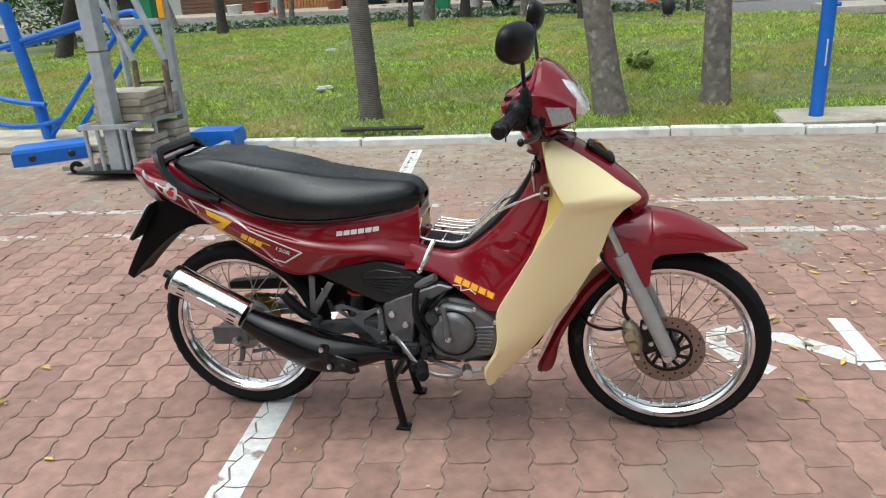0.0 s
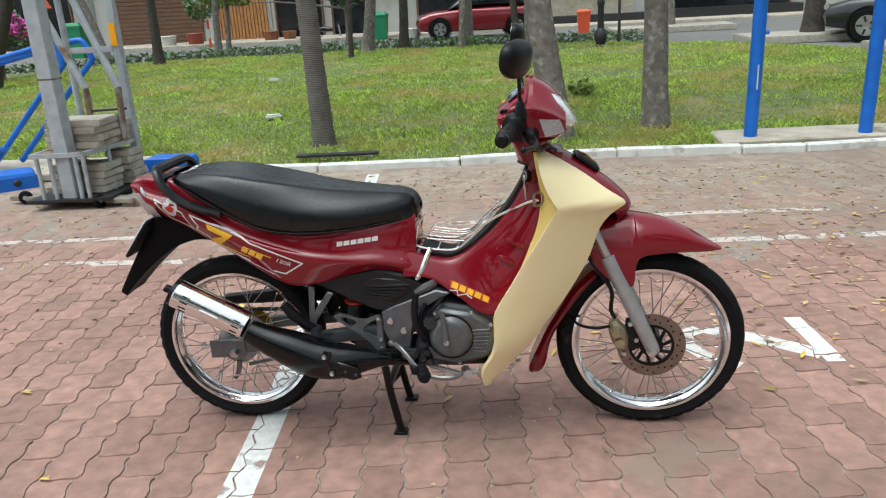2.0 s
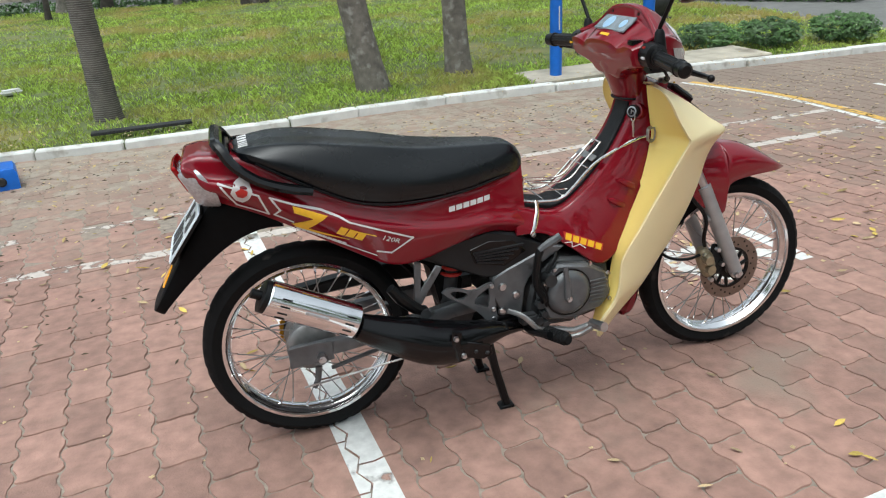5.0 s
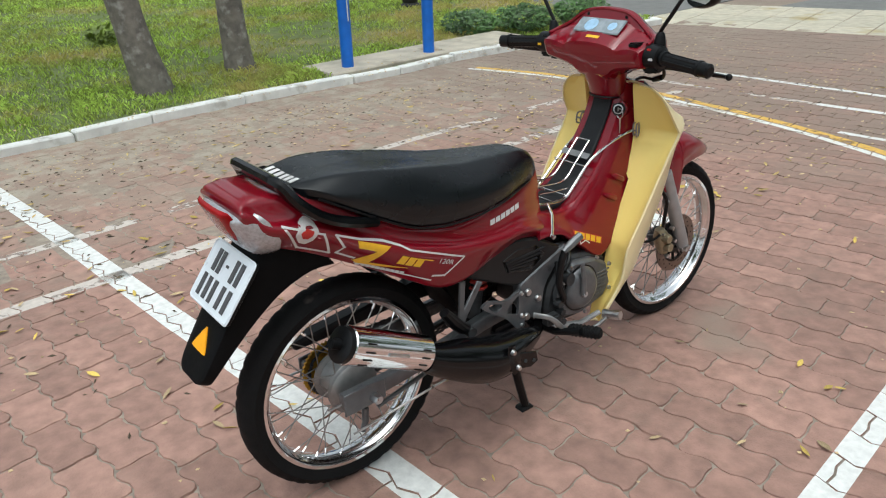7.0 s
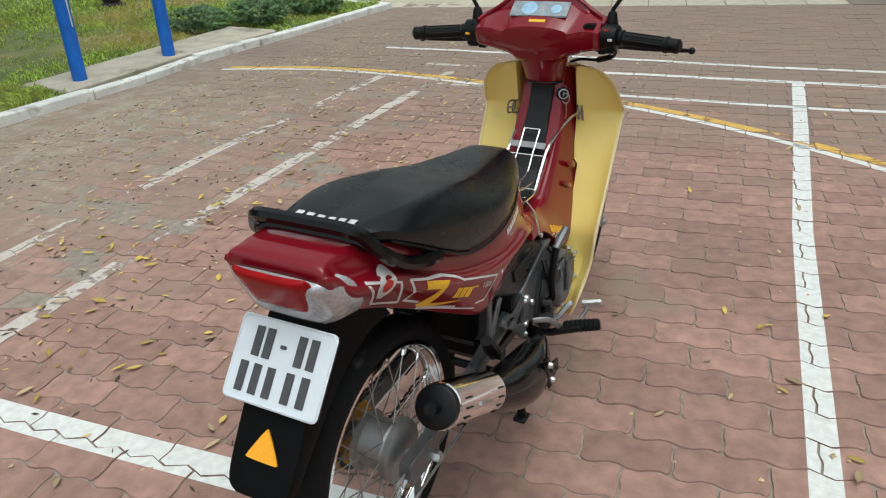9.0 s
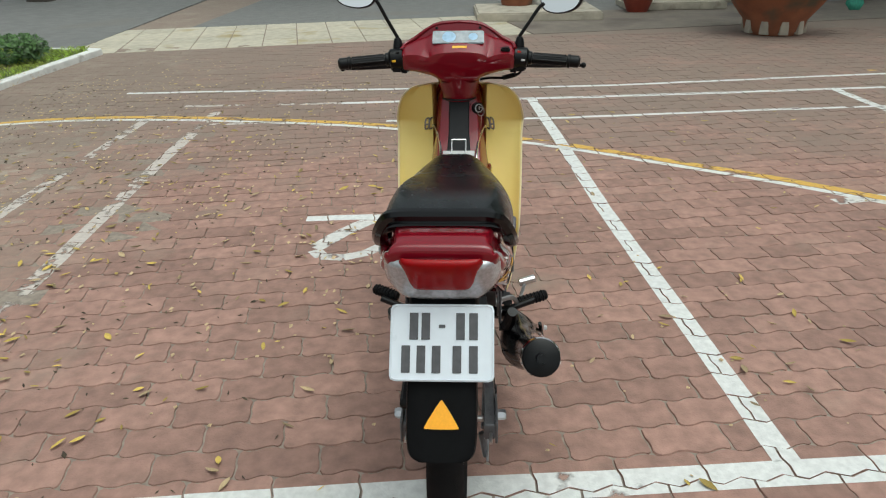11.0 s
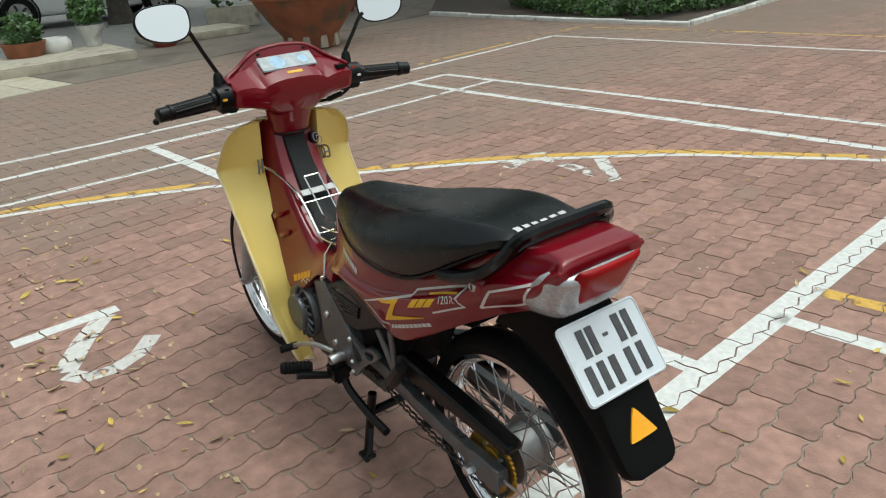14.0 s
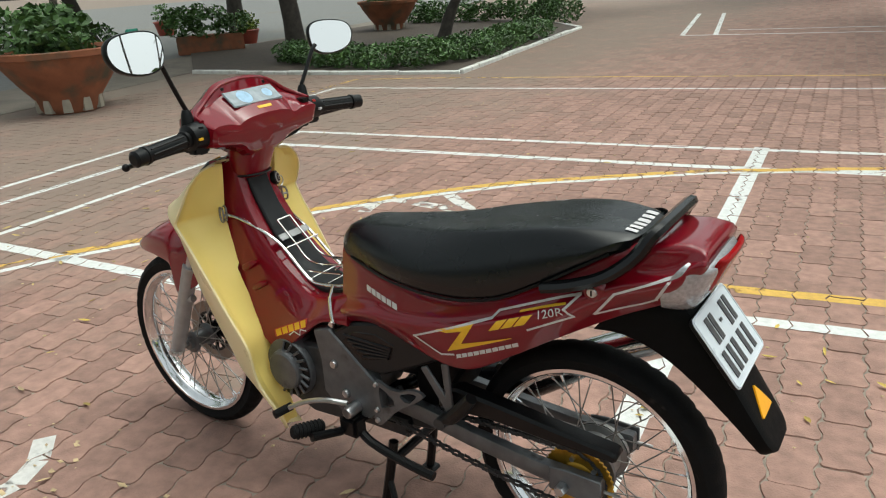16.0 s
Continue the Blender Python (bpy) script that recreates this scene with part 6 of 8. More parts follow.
STONE = mat("stone_slab", (0.40, 0.37, 0.31), 0.9, vary=0.2, scale=12, bump=0.5, bump_scale=70, dirt=(0.17, 0.14, 0.11), dirt_amount=0.12, dirt_scale=6)
BINRED = mat("orange_red_plastic", (0.65, 0.09, 0.03), 0.5, vary=0.06)
BINGREEN = mat("green_plastic", (0.02, 0.22, 0.09), 0.5, vary=0.06)
IRON = mat("dark_cast_iron", (0.03, 0.03, 0.03), 0.55, 0.3, vary=0.3, scale=20, bump=0.2)
NET = mat("green_net", (0.03, 0.20, 0.14), 0.8, vary=0.3, scale=40)
SIGNBLUE = mat("blue_street_sign", (0.02, 0.16, 0.55), 0.4, vary=0.05)

# ---- lawn, kerbs, roads ----
EDGE = [Vector(p) for p in ((-17.5, 3.30, 0), (-9.0, 3.62, 0), (-1.5, 3.92, 0), (-0.9, 3.90, 0), (0.3, 3.98, 0), (0.85, 4.08, 0), (1.6, 4.14, 0), (2.6, 4.14, 0), (3.1, 4.15, 0), (3.8, 4.26, 0), (4.6, 4.24, 0), (6.93, 4.19, 0))]
BACK = [Vector(p) for p in ((7.15, 6.5, 0), (7.4, 9.5, 0), (6.6, 12.4, 0), (5.0, 15.2, 0), (2.2, 17.4, 0), (-3.0, 18.3, 0), (-9.0, 18.0, 0), (-14.0, 15.0, 0), (-17.0, 10.0, 0))]
LAWN = [p + Vector((0, 0.04, 0)) for p in EDGE] + BACK
lawn = tagged(part("lawn", prism([(p.x, p.y) for p in LAWN], -0.3, 0.05, 0, axis="z"), LAWNSOIL), "patchy green lawn with worn yellow spots", "lawn", kind="structure")
road_n = tagged(part("road_north", prism([tuple(court(u, v))[:2] for u, v in ((-60, 4.0), (60, 4.0), (60, 70), (-60, 70))], -0.4, 0.0, 0, axis="z"), ASPHALT), "grey dusty street behind the lawn", "road", kind="structure")
road_e = tagged(part("road_east", prism([(9.05, 3.98), (22.9, -54.0), (60, -54), (60, 3.98)], -0.4, 0.0, 0, axis="z"), ASPHALT), "grey asphalt street beside the square", "road", kind="structure")
ALONG, ACROSS = Vector((0.232, -0.973, 0)), Vector((0.973, 0.232, 0))


def street(a, c):
    """A point a metres along the street pavement from its corner at the lawn and c metres across it."""
    return Vector((6.96, 4.17, 0)) + ALONG * a + ACROSS * c


apron = tagged(part("dusty_apron", prism([tuple(street(a, c))[:2] for a, c in ((5.02, 0.0), (5.02, 2.05), (26, 2.05), (26, 0.0))], -0.4, 0.001, 0, axis="z"), mat("dusty_concrete", (0.19, 0.16, 0.13), 0.95, vary=0.15, scale=5, bump=0.5, bump_scale=80, dirt=(0.12, 0.095, 0.08), dirt_amount=0.2, dirt_scale=1.2)), "dusty concrete strip along the street", "pavement", kind="structure")
pavement = tagged(new("pavement"), "beige ribbed tile pavement by the street", "pavement", kind="structure")
for i in range(18):
    for j in range(4):
        a, c = 5.0 - 0.41 * (i + 1), 0.02 + 0.5 * j
        q = [street(a + u, c + v) for u, v in ((0.404, 0.004), (0.404, 0.496), (0.006, 0.496), (0.006, 0.004))]
        part("tile", prism([(p.x, p.y) for p in q], -0.02, rng.uniform(0.0, 0.004), 0.003, axis="z"), TILE, pavement)

kerb = tagged(new("kerb"), "uneven white-painted concrete kerb along the lawn", "kerb", kind="structure")


def kerb_run(points, parent, material, length=0.95, w=0.10, h=0.07):
    for a, b in zip(points, points[1:]):
        d = b - a
        n = max(1, round(d.length / length))
        for k in range(n):
            p, q = a + d * (k / n), a + d * ((k + 1) / n)
            dirv = d.normalized()
            side = Vector((-dirv.y, dirv.x, 0)) * w / 2
            j0, j1 = rng.uniform(-0.008, 0.008), rng.uniform(-0.008, 0.008)
            gap = dirv * 0.005
            quad = [p + gap - side + side * j0 * 8, q - gap - side + side * j1 * 8, q - gap + side, p + gap + side]
            part("kerb_stone", prism([(v.x, v.y) for v in quad], -0.1, h + rng.uniform(-0.012, 0.006), 0.010, axis="z"), material, parent)


kerb_run([p + Vector((0, 0.05, 0)) for p in EDGE[1:]], kerb, KERB)
kerb_run([Vector((6.95, 4.30, 0)), Vector((7.15, 6.5, 0))], kerb, KERB)


def inside(poly, x, y):
    hit = False
    for a, b in zip(poly, poly[1:] + poly[:1]):
        if (a.y > y) != (b.y > y) and x < (b.x - a.x) * (y - a.y) / (b.y - a.y) + a.x:
            hit = not hit
    return hit


def blades(name, poly, count, near_y, low, high, label, seed, z=0.05, material=None, spread=1.0):
    """Single grass blades in small tufts, denser near the kerb."""
    r = random.Random(seed)
    verts, faces = [], []
    x0, x1, y0, y1 = min(p.x for p in poly), max(p.x for p in poly), min(p.y for p in poly), max(p.y for p in poly)
    while len(faces) < count:
        x, y = r.uniform(max(x0, -11), min(x1, 8.2)), y0 + (y1 - y0) * r.random() ** spread
        if not inside(poly, x, y):
            continue
        if inside(PAD, x, y) or inside(PADW, x, y):
            continue
        worn = noise.noise(Vector((x * 0.45, y * 0.45, 3)))
        if worn > 0.28 and r.random() < 0.6:
            continue
        far = 1 + 0.10 * max(0, y - 5)
        for _ in range(5):
            a, lean = r.uniform(0, 6.283), r.uniform(0.2, 1.2)
            h, w = r.uniform(low, high) * (1.2 if worn < 0 else 0.8), r.uniform(0.004, 0.007) * far
            bx, by = x + r.uniform(-0.04, 0.04) * far, y + r.uniform(-0.04, 0.04) * far
            c, s = math.cos(a), math.sin(a)
            base = len(verts)
            verts += [(bx - s * w, by + c * w, z - 0.005), (bx + s * w, by - c * w, z - 0.005), (bx + c * lean * h * 0.5, by + s * lean * h * 0.5, z + h * 0.7), (bx + c * lean * h, by + s * lean * h, z + h * 0.85)]
            faces += [(base, base + 1, base + 2), (base, base + 2, base + 3)]
    return tagged(new(name, mesh_from(name, verts, faces, material or GRASS)), label, "grass", kind="stuff")


PAD = [Vector(p) for p in ((2.42, 4.0, 0), (5.0, 4.0, 0), (5.0, 5.0, 0), (2.45, 4.78, 0))]
PADW = [court(-6.6, 3.6), court(-1.9, 3.6), court(-1.85, 4.53), court(-6.6, 4.93)]
INNER = [p + Vector((0, 0.12, 0)) for p in EDGE] + BACK
blades("grass", INNER, 300000, 4, 0.025, 0.06, "short green lawn grass with dry patches", 11, spread=1.7)
blades("weeds", [Vector((0.4, 4.30, 0)), Vector((2.5, 4.35, 0)), Vector((2.5, 5.6, 0)), Vector((0.6, 5.3, 0))], 6000, 4, 0.03, 0.08, "taller darker weeds at the tree feet", 12)

slab = tagged(part("concrete_slab", prism([(2.46, 4.25), (3.75, 4.36), (4.95, 4.34), (4.95, 4.95), (2.44, 4.76)], 0.0, 0.085, 0.012, axis="z"), CONCRETE), "worn concrete pad under blue exercise bars", "slab", kind="structure")
slab_w = tagged(part("concrete_slab", prism([tuple(court(u, v))[:2] for u, v in ((-6.5, 3.88), (-1.95, 3.86), (-1.9, 4.5), (-6.5, 4.9))], 0.0, 0.07, 0.012, axis="z"), CONCRETE), "sandy concrete pad under blue gym equipment", "slab", kind="structure")

RUST = mat("rusted_steel", (0.20, 0.14, 0.10), 0.8, 0.2, vary=0.35, scale=18, bump=0.3, dirt=(0.34, 0.35, 0.35), dirt_amount=0.2, dirt_scale=9)
WORNBOARD = mat("grey_worn_board", (0.24, 0.21, 0.17), 0.85, vary=0.3, scale=14, bump=0.5, bump_scale=60)

# ---- exercise bars ----
bars_thing = empty("pull_up_bar", "blue enamelled outdoor exercise bars on a concrete pad", "exercise bars")
P1, P2 = Vector((2.735, 4.45, 0.08)), Vector((3.66, 4.47, 0.08))
for p in (P1, P2):
    part("post", rod(p, p + Vector((0.01, 0, 1.18)), 0.054, 20), BLUE, bars_thing)
    part("post_cap", lathe([(0.0, 0.03), (0.04, 0.028), (0.058, 0.01), (0.058, -0.03)], p + Vector((0.01, 0, 1.18)), "z", 18), IRON, bars_thing)
    part("post_bolt", rod(p + Vector((0.05, -0.02, 0.85)), p + Vector((0.085, -0.02, 0.85)), 0.016, 8), BLUE, bars_thing)
part("rail", rod(P1 + Vector((0, 0, 1.13)), P2 + Vector((1.6, 0.08, 1.18)), 0.021, 14), BLUE, bars_thing)
part("paint_chip", box(P1 + Vector((0.012, -0.0535, 0.50)), (0.012, 0.003, 0.20), 0.001), WHITEPOT, bars_thing)

# ---- gym frame and slab trolley ----
gym = empty("gym_machine", "blue tubular outdoor gym machine", "gym machine")
part("main_post", tube([(-4.04, 4.10, 0.06), (-4.10, 4.10, 0.60), (-4.20, 4.10, 1.30)], 0.055, 14), BLUE, gym)
for x, y, z in ((0.0, 4.10, 0.0), (0.16, 4.30, 0.02)):
    part("swing_rail", tube(smooth_line([(x - 4.60, y, z + 0.86), (x - 4.05, y, z + 0.975), (x - 3.50, y, z + 1.09), (x - 3.24, y, z + 1.14), (x - 3.18, y, z + 1.10), (x - 3.135, y, z + 0.985), (x - 3.155, y, z + 0.945)], 4), 0.026, 12), BLUE, gym)
    part("strut", tube([(x - 3.145, y, z + 0.955), (x - 3.40, y, z + 0.715), (x - 4.03, y, z + 0.085)], 0.026, 12), BLUE, gym)
part("lower_rail", tube(smooth_line([(-4.9, 4.0, 0.62), (-4.3, 4.02, 0.45), (-3.95, 4.04, 0.40)], 4), 0.024, 10), BLUE, gym)
part("lower_rail", tube(smooth_line([(-4.9, 4.1, 0.30), (-4.4, 4.08, 0.20), (-4.0, 4.06, 0.22), (-3.8, 4.05, 0.28)], 4), 0.024, 10), BLUE, gym)


def foot_cover(at, size, turn, label):
    ob = empty("base_cover", label, "equipment base", "blue base covers")
    w, d, h = size
    m = pose(*at, 0, 0, turn)
    b = loft([[m @ Vector((x * f, y * f, z)) for x, y in ((-w, -d), (w, -d), (w, d), (-w, d))] for z, f in ((0, 1.0), (h * 0.75, 1.0), (h * 0.95, 0.93), (h, 0.8))])
    part("cover", b, BLUE, ob, "", 20)
    for k in (-0.5, 0.5):
        b = lathe([(0, -0.012), (0.02, -0.012), (0.03, 0)], (0, 0, 0), "y", 12)
        bmesh.ops.transform(b, matrix=m @ pose(k * w, -d, h * 0.42), verts=b.verts)
        part("bolt_cap", b, IRON, ob)
    return ob


foot_cover((-3.52, 3.42, 0), (0.30, 0.16, 0.14), 38, "bolted blue steel base cover on the paving")
foot_cover((-1.60, 3.14, 0), (0.19, 0.13, 0.13), 14, "bolted blue steel base cover by the kerb")
foot_cover((-2.10, 3.72, 0), (0.20, 0.12, 0.19), 4, "tall blue steel base cover by the kerb")

trolley = empty("slab_trolley", "galvanised steel stand with a low trolley base", "steel stand")
part("front_post", prism([(-2.500, 2.815), (-2.390, 2.815), (-2.390, 2.925), (-2.500, 2.925)], 0.075, 1.75, 0.006, axis="z"), GALV, trolley)
part("post_joint", box((-2.445, 2.870, 0.93), (0.118, 0.118, 0.012), 0.003), RUST, trolley)
part("rear_post", prism([(-2.250, 3.415), (-2.192, 3.415), (-2.192, 3.475), (-2.250, 3.475)], 0.06, 1.75, 0.004, axis="z"), GALV, trolley)
part("rear_post", rod((-2.59, 3.38, 0.42), (-2.605, 3.38, 1.75), 0.024, 10), GALV, trolley)
for low, bend, top in (((-2.455, 3.28, 0.42), (-2.448, 3.28, 0.82), (-2.80, 3.28, 1.68)), ((-2.200, 3.27, 0.42), (-2.180, 3.27, 0.82), (-2.50, 3.27, 1.70))):
    part("brace_foot", rod(low, bend, 0.024, 10), RUST, trolley, "rusted lower end of the brace")
    part("brace", rod(bend, top, 0.026, 10), GALV, trolley)
part("cross_tube", box((-2.35, 3.28, 1.10), (0.36, 0.03, 0.045), 0.004), GALV, trolley)
part("cross_tube", rod((-2.44, 3.28, 0.652), (-2.15, 3.28, 0.660), 0.009, 8), IRON, trolley)
part("warning_strip", box((-2.222, 3.405, 1.20), (0.050, 0.012, 0.17), 0.003), ORANGE, trolley)
# shelf frame of angle iron on thin uprights
CORNERS = [Vector(p) for p in ((-2.66, 2.775, 0.40), (-2.285, 2.815, 0.40), (-2.215, 3.450, 0.40), (-2.66, 3.42, 0.40))]
for a, b in zip(CORNERS, CORNERS[1:] + CORNERS[:1]):
    side = (b - a).cross(Vector((0, 0, 1))).normalized() * 0.012
    part("shelf_rail", loft([[p + side + Vector((0, 0, 0.016)), p - side + Vector((0, 0, 0.016)), p - side - Vector((0, 0, 0.016)), p + side - Vector((0, 0, 0.016))] for p in (a, b)]), GALV, trolley)
part("shelf", prism([(p.x, p.y) for p in CORNERS], 0.395, 0.412, 0, axis="z"), RUST, trolley, "rusty sheet of the shelf")
for x, y in ((-2.62, 2.785), (-2.53, 2.80), (-2.34, 2.81), (-2.285, 2.82), (-2.25, 3.10), (-2.65, 3.40), (-2.65, 3.10)):
    part("upright", rod((x, y, 0.06), (x, y, 0.40), 0.015, 8), GALV, trolley)
for a, b in (((-3.06, 3.06, 0.045), (-1.96, 2.88, 0.045)), ((-2.95, 3.34, 0.045), (-1.95, 3.26, 0.045))):
    part("base", box((Vector(a) + Vector(b)) / 2, ((Vector(b) - Vector(a)).length, 0.12, 0.035), 0.005, Matrix.Rotation(math.atan2(b[1] - a[1], b[0] - a[0]), 4, "Z")), WORNBOARD, trolley, "grey weathered base plank")
part("base_frame", box((-2.46, 3.10, 0.072), (0.62, 0.66, 0.020), 0.004, Matrix.Rotation(radians(4), 4, "Z")), IRON, trolley)
for x, y, turn in ((-2.93, 3.00, 20), (-2.24, 2.84, 75)):
    b = lathe([(0.018, -0.024), (0.034, -0.024), (0.048, -0.016), (0.052, 0.0), (0.048, 0.016), (0.034, 0.024), (0.018, 0.024)], (0, 0, 0), "y", 18)
    bmesh.ops.transform(b, matrix=pose(x, y, 0.054, 0, 0, turn), verts=b.verts)
    wheel = part("caster", b, RUBBER, trolley)
    b = lathe([(0, -0.026), (0.014, -0.026), (0.020, -0.014), (0.020, 0.014), (0.014, 0.026), (0, 0.026)], (0, 0, 0), "y", 12)
    bmesh.ops.transform(b, matrix=pose(x, y, 0.054, 0, 0, turn), verts=b.verts)
    part("hub", b, GALV, wheel)
piles = random.Random(31)
for x, y, z0, sx, sy, n in ((-2.42, 3.125, 0.441, 0.42, 0.34, 4), (-2.33, 3.385, 0.441, 0.20, 0.16, 3), (-2.36, 3.09, 0.111, 0.26, 0.26, 4), (-2.27, 3.35, 0.111, 0.20, 0.20, 5), (-2.60, 3.10, 0.111, 0.16, 0.28, 4)):
    for k in range(n):
        a = 1 + piles.uniform(-0.07, 0.07)
        bm = box((x + piles.uniform(-0.015, 0.015), y + piles.uniform(-0.012, 0.012), z0 + 0.0525 * k), (sx * a, sy / a, 0.0505), 0.006, Matrix.Rotation(radians(piles.uniform(-6, 6)), 4, "Z"))
        for v in bm.verts:
            v.co += Vector((piles.uniform(-1, 1), piles.uniform(-1, 1), 0)) * 0.006
        tagged(part("stone_slab", bm, STONE), "weathered beige stone slab stacked on the steel stand", "stone slab", "stacked slabs")
bar = part("steel_channel", prism([(-1.985, 2.93), (-1.925, 2.93), (-1.945, 3.66), (-2.005, 3.66)], 0.063, 0.115, 0.004, axis="z"), GALV)
tagged(bar, "short galvanised steel channel lying beside the stand", "steel channel")
tagged(part("timber_block", box((-1.99, 3.25, 0.031), (0.20, 0.80, 0.062), 0.006, Matrix.Rotation(radians(3), 4, "Z")), WORNBOARD), "grey weathered timber under the steel channel", "timber")


# ---- trees and plants ----
def leaf_cloud(name, blobs, count, size, material, parent, seed, label=""):
    """Many small folded leaves in uneven clumps."""
    r = random.Random(seed)
    verts, faces = [], []
    total = sum(b[3] ** 2 for b in blobs)
    for cx, cy, cz, rad, flat in blobs:
        for _ in range(int(count * rad * rad / total)):
            d = Vector((r.gauss(0, 1), r.gauss(0, 1), r.gauss(0, 1))).normalized() * rad * (0.35 + 0.65 * r.random() ** 0.5)
            if noise.noise(d * (2.2 / rad) + Vector((cx, cy, cz))) < -0.12:
                continue
            c = Vector((cx + d.x, cy + d.y, cz + d.z * flat))
            a = Vector((r.uniform(-1, 1), r.uniform(-1, 1), r.uniform(-0.9, 0.5))).normalized()
            b = a.orthogonal().normalized()
            s = size * r.uniform(0.6, 1.3)
            base = len(verts)
            verts += [c - a * s, c + b * s * 0.42 + Vector((0, 0, 0.1 * s)), c + a * s, c - b * s * 0.42 + Vector((0, 0, 0.1 * s))]
            faces += [(base, base + 1, base + 2), (base, base + 2, base + 3)]
    me = mesh_from(name, [tuple(v) for v in verts], faces, material)
    ob = new(name, me)
    ob.parent = parent
    return tagged(ob, label, kind="stuff" if parent is None else "")


def trunk_bm(base, top, r0, r1, seg=16, rings=40, bulge=0.0, ringed=0.0, seed=0):
    r, out = random.Random(seed), []
    for k in range(rings + 1):
        f = k / rings
        c = Vector(base).lerp(Vector(top), f) + Vector((0.03 * math.sin(f * 5 + seed), 0.03 * math.cos(f * 4 + seed), 0)) * (r0 / 0.1) * f
        rad = r0 + (r1 - r0) * f + bulge * math.exp(-f * 14) * r0 + (ringed * r0 if k % 2 else 0)
        out.append([c + Vector((math.cos(6.2832 * i / seg), math.sin(6.2832 * i / seg), 0)) * rad * (1 + 0.07 * noise.noise(Vector((i * 0.7, k * 0.35, seed)))) for i in range(seg)])
    return loft(out)


def tree(label, base, top, r0, r1, crown, leaves, leaf_size, leaf_mat=None, bark=None, seed=1, bulge=0.35, ringed=0.0, rings=40, group="trees"):
    ob = empty("tree", label, "tree", group, at=(0, 0, 0))
    part("trunk", trunk_bm(base, top, r0, r1, 16, rings, bulge, ringed, seed), bark or BARK, ob, "", 60)
    r = random.Random(seed)
    for cx, cy, cz, rad, flat in crown:
        part("limb", tube(smooth_line([Vector(top) - Vector((0, 0, 0.1)), Vector(top).lerp(Vector((cx, cy, cz)), 0.5) + Vector((r.uniform(-0.2, 0.2), r.uniform(-0.2, 0.2), 0.1)), (cx, cy, cz)], 3), [r1 * 0.7, r1 * 0.6, r1 * 0.5, r1 * 0.42, r1 * 0.34, r1 * 0.27, r1 * 0.2], 7), bark or BARK, ob)
    if leaves:
        leaf_cloud("crown", crown, leaves, leaf_size, leaf_mat or LEAF, ob, seed)
    return ob


def canopy(x, y, z, spread, seed, n=5):
    r = random.Random(seed)
    return [(x + r.uniform(-spread, spread), y + r.uniform(-spread, spread), z + r.uniform(-0.3, 0.9), spread * r.uniform(0.5, 0.8), 0.6) for _ in range(n)]


tree("slender palm with a ringed dark trunk on the lawn", (-1.10, 4.88, 0.03), (-1.20, 4.88, 4.4), 0.094, 0.080, canopy(-1.2, 4.9, 5.0, 0.8, 21, 6), 500, 0.14, seed=3, ringed=0.06, rings=200, bulge=0.25, bark=PALM)
tree("tree with smooth grey bark on the lawn", (1.15, 4.87, 0.03), (0.60, 4.97, 3.6), 0.126, 0.102, canopy(0.7, 4.8, 4.4, 1.2, 22, 7), 900, 0.09, seed=5)
tree("tree with smooth grey bark and weeds at its foot", (2.08, 5.28, 0.03), (1.96, 5.4, 3.8), 0.113, 0.096, canopy(2.0, 5.4, 4.6, 1.2, 23, 7), 900, 0.09, seed=7)
tree("brown palm with a swollen foot by the hedge", (-8.68, 16.6, 0.0), (-8.60, 16.6, 5.0), 0.115, 0.10, canopy(-8.6, 16.6, 5.8, 0.9, 24, 5), 500, 0.2, seed=9, bulge=0.5, bark=BARKDARK)
for k, (x, y, lean2, r0) in enumerate(((-8.75, 20.6, 0.1, 0.11), (-3.48, 16.0, 0.12, 0.06), (-3.45, 17.7, 0.4, 0.16), (-2.6, 18.4, 0.2, 0.13), (-0.95, 17.4, 0.3, 0.09), (0.55, 16.2, -0.3, 0.09), (0.75, 16.3, 0.0, 0.08), (0.95, 16.2, 0.25, 0.09), (-1.0, 19.5, 0.0, 0.2), (2.9, 16.6, 0.0, 0.035), (4.85, 21.5, 0.0, 0.17), (6.9, 15.6, 0.2, 0.22), (7.6, 11.6, 0.6, 0.15), (-10.05, 12.1, 1.2, 0.16), (-13.0, 21.5, -0.8, 0.15))):
    tree("dark street tree beyond the lawn", (x, y, 0), (x + lean2, y, 2.9), r0, r0 * 0.7, canopy(x + lean2, y, 4.0, 1.1, 30 + k, 4), 500, 0.14, bark=BARKDARK if k % 2 else BARK, seed=30 + k, group="street trees")
tree("small clipped tree with yellow-green leaves", (-9.0, 22.0, 0), (-8.9, 22.0, 1.3), 0.09, 0.06, [(-8.9, 22, 1.95, 0.75, 0.8), (-9.3, 22, 1.7, 0.5, 0.8), (-8.5, 22.1, 1.75, 0.5, 0.8)], 2600, 0.07, LEAFPALE, seed=61, group="street trees")
tree("leafy green roadside tree", (-5.6, 24.5, 0), (-5.6, 24.5, 1.2), 0.09, 0.06, [(-5.6, 24.5, 1.9, 0.9, 0.9), (-11.2, 25.2, 1.5, 0.6, 1.0)], 1800, 0.1, LEAF, seed=62, group="street trees")
boug = tree("bougainvillea with magenta flowers", (-11.2, 14.0, 0), (-11.1, 14.0, 0.9), 0.08, 0.05, [(-11.3, 14.2, 1.3, 0.7, 0.8), (-10.6, 14.3, 1.0, 0.5, 0.8), (-12.0, 14.0, 1.1, 0.8, 0.9)], 2500, 0.07, LEAF, seed=63, group="shrubs")
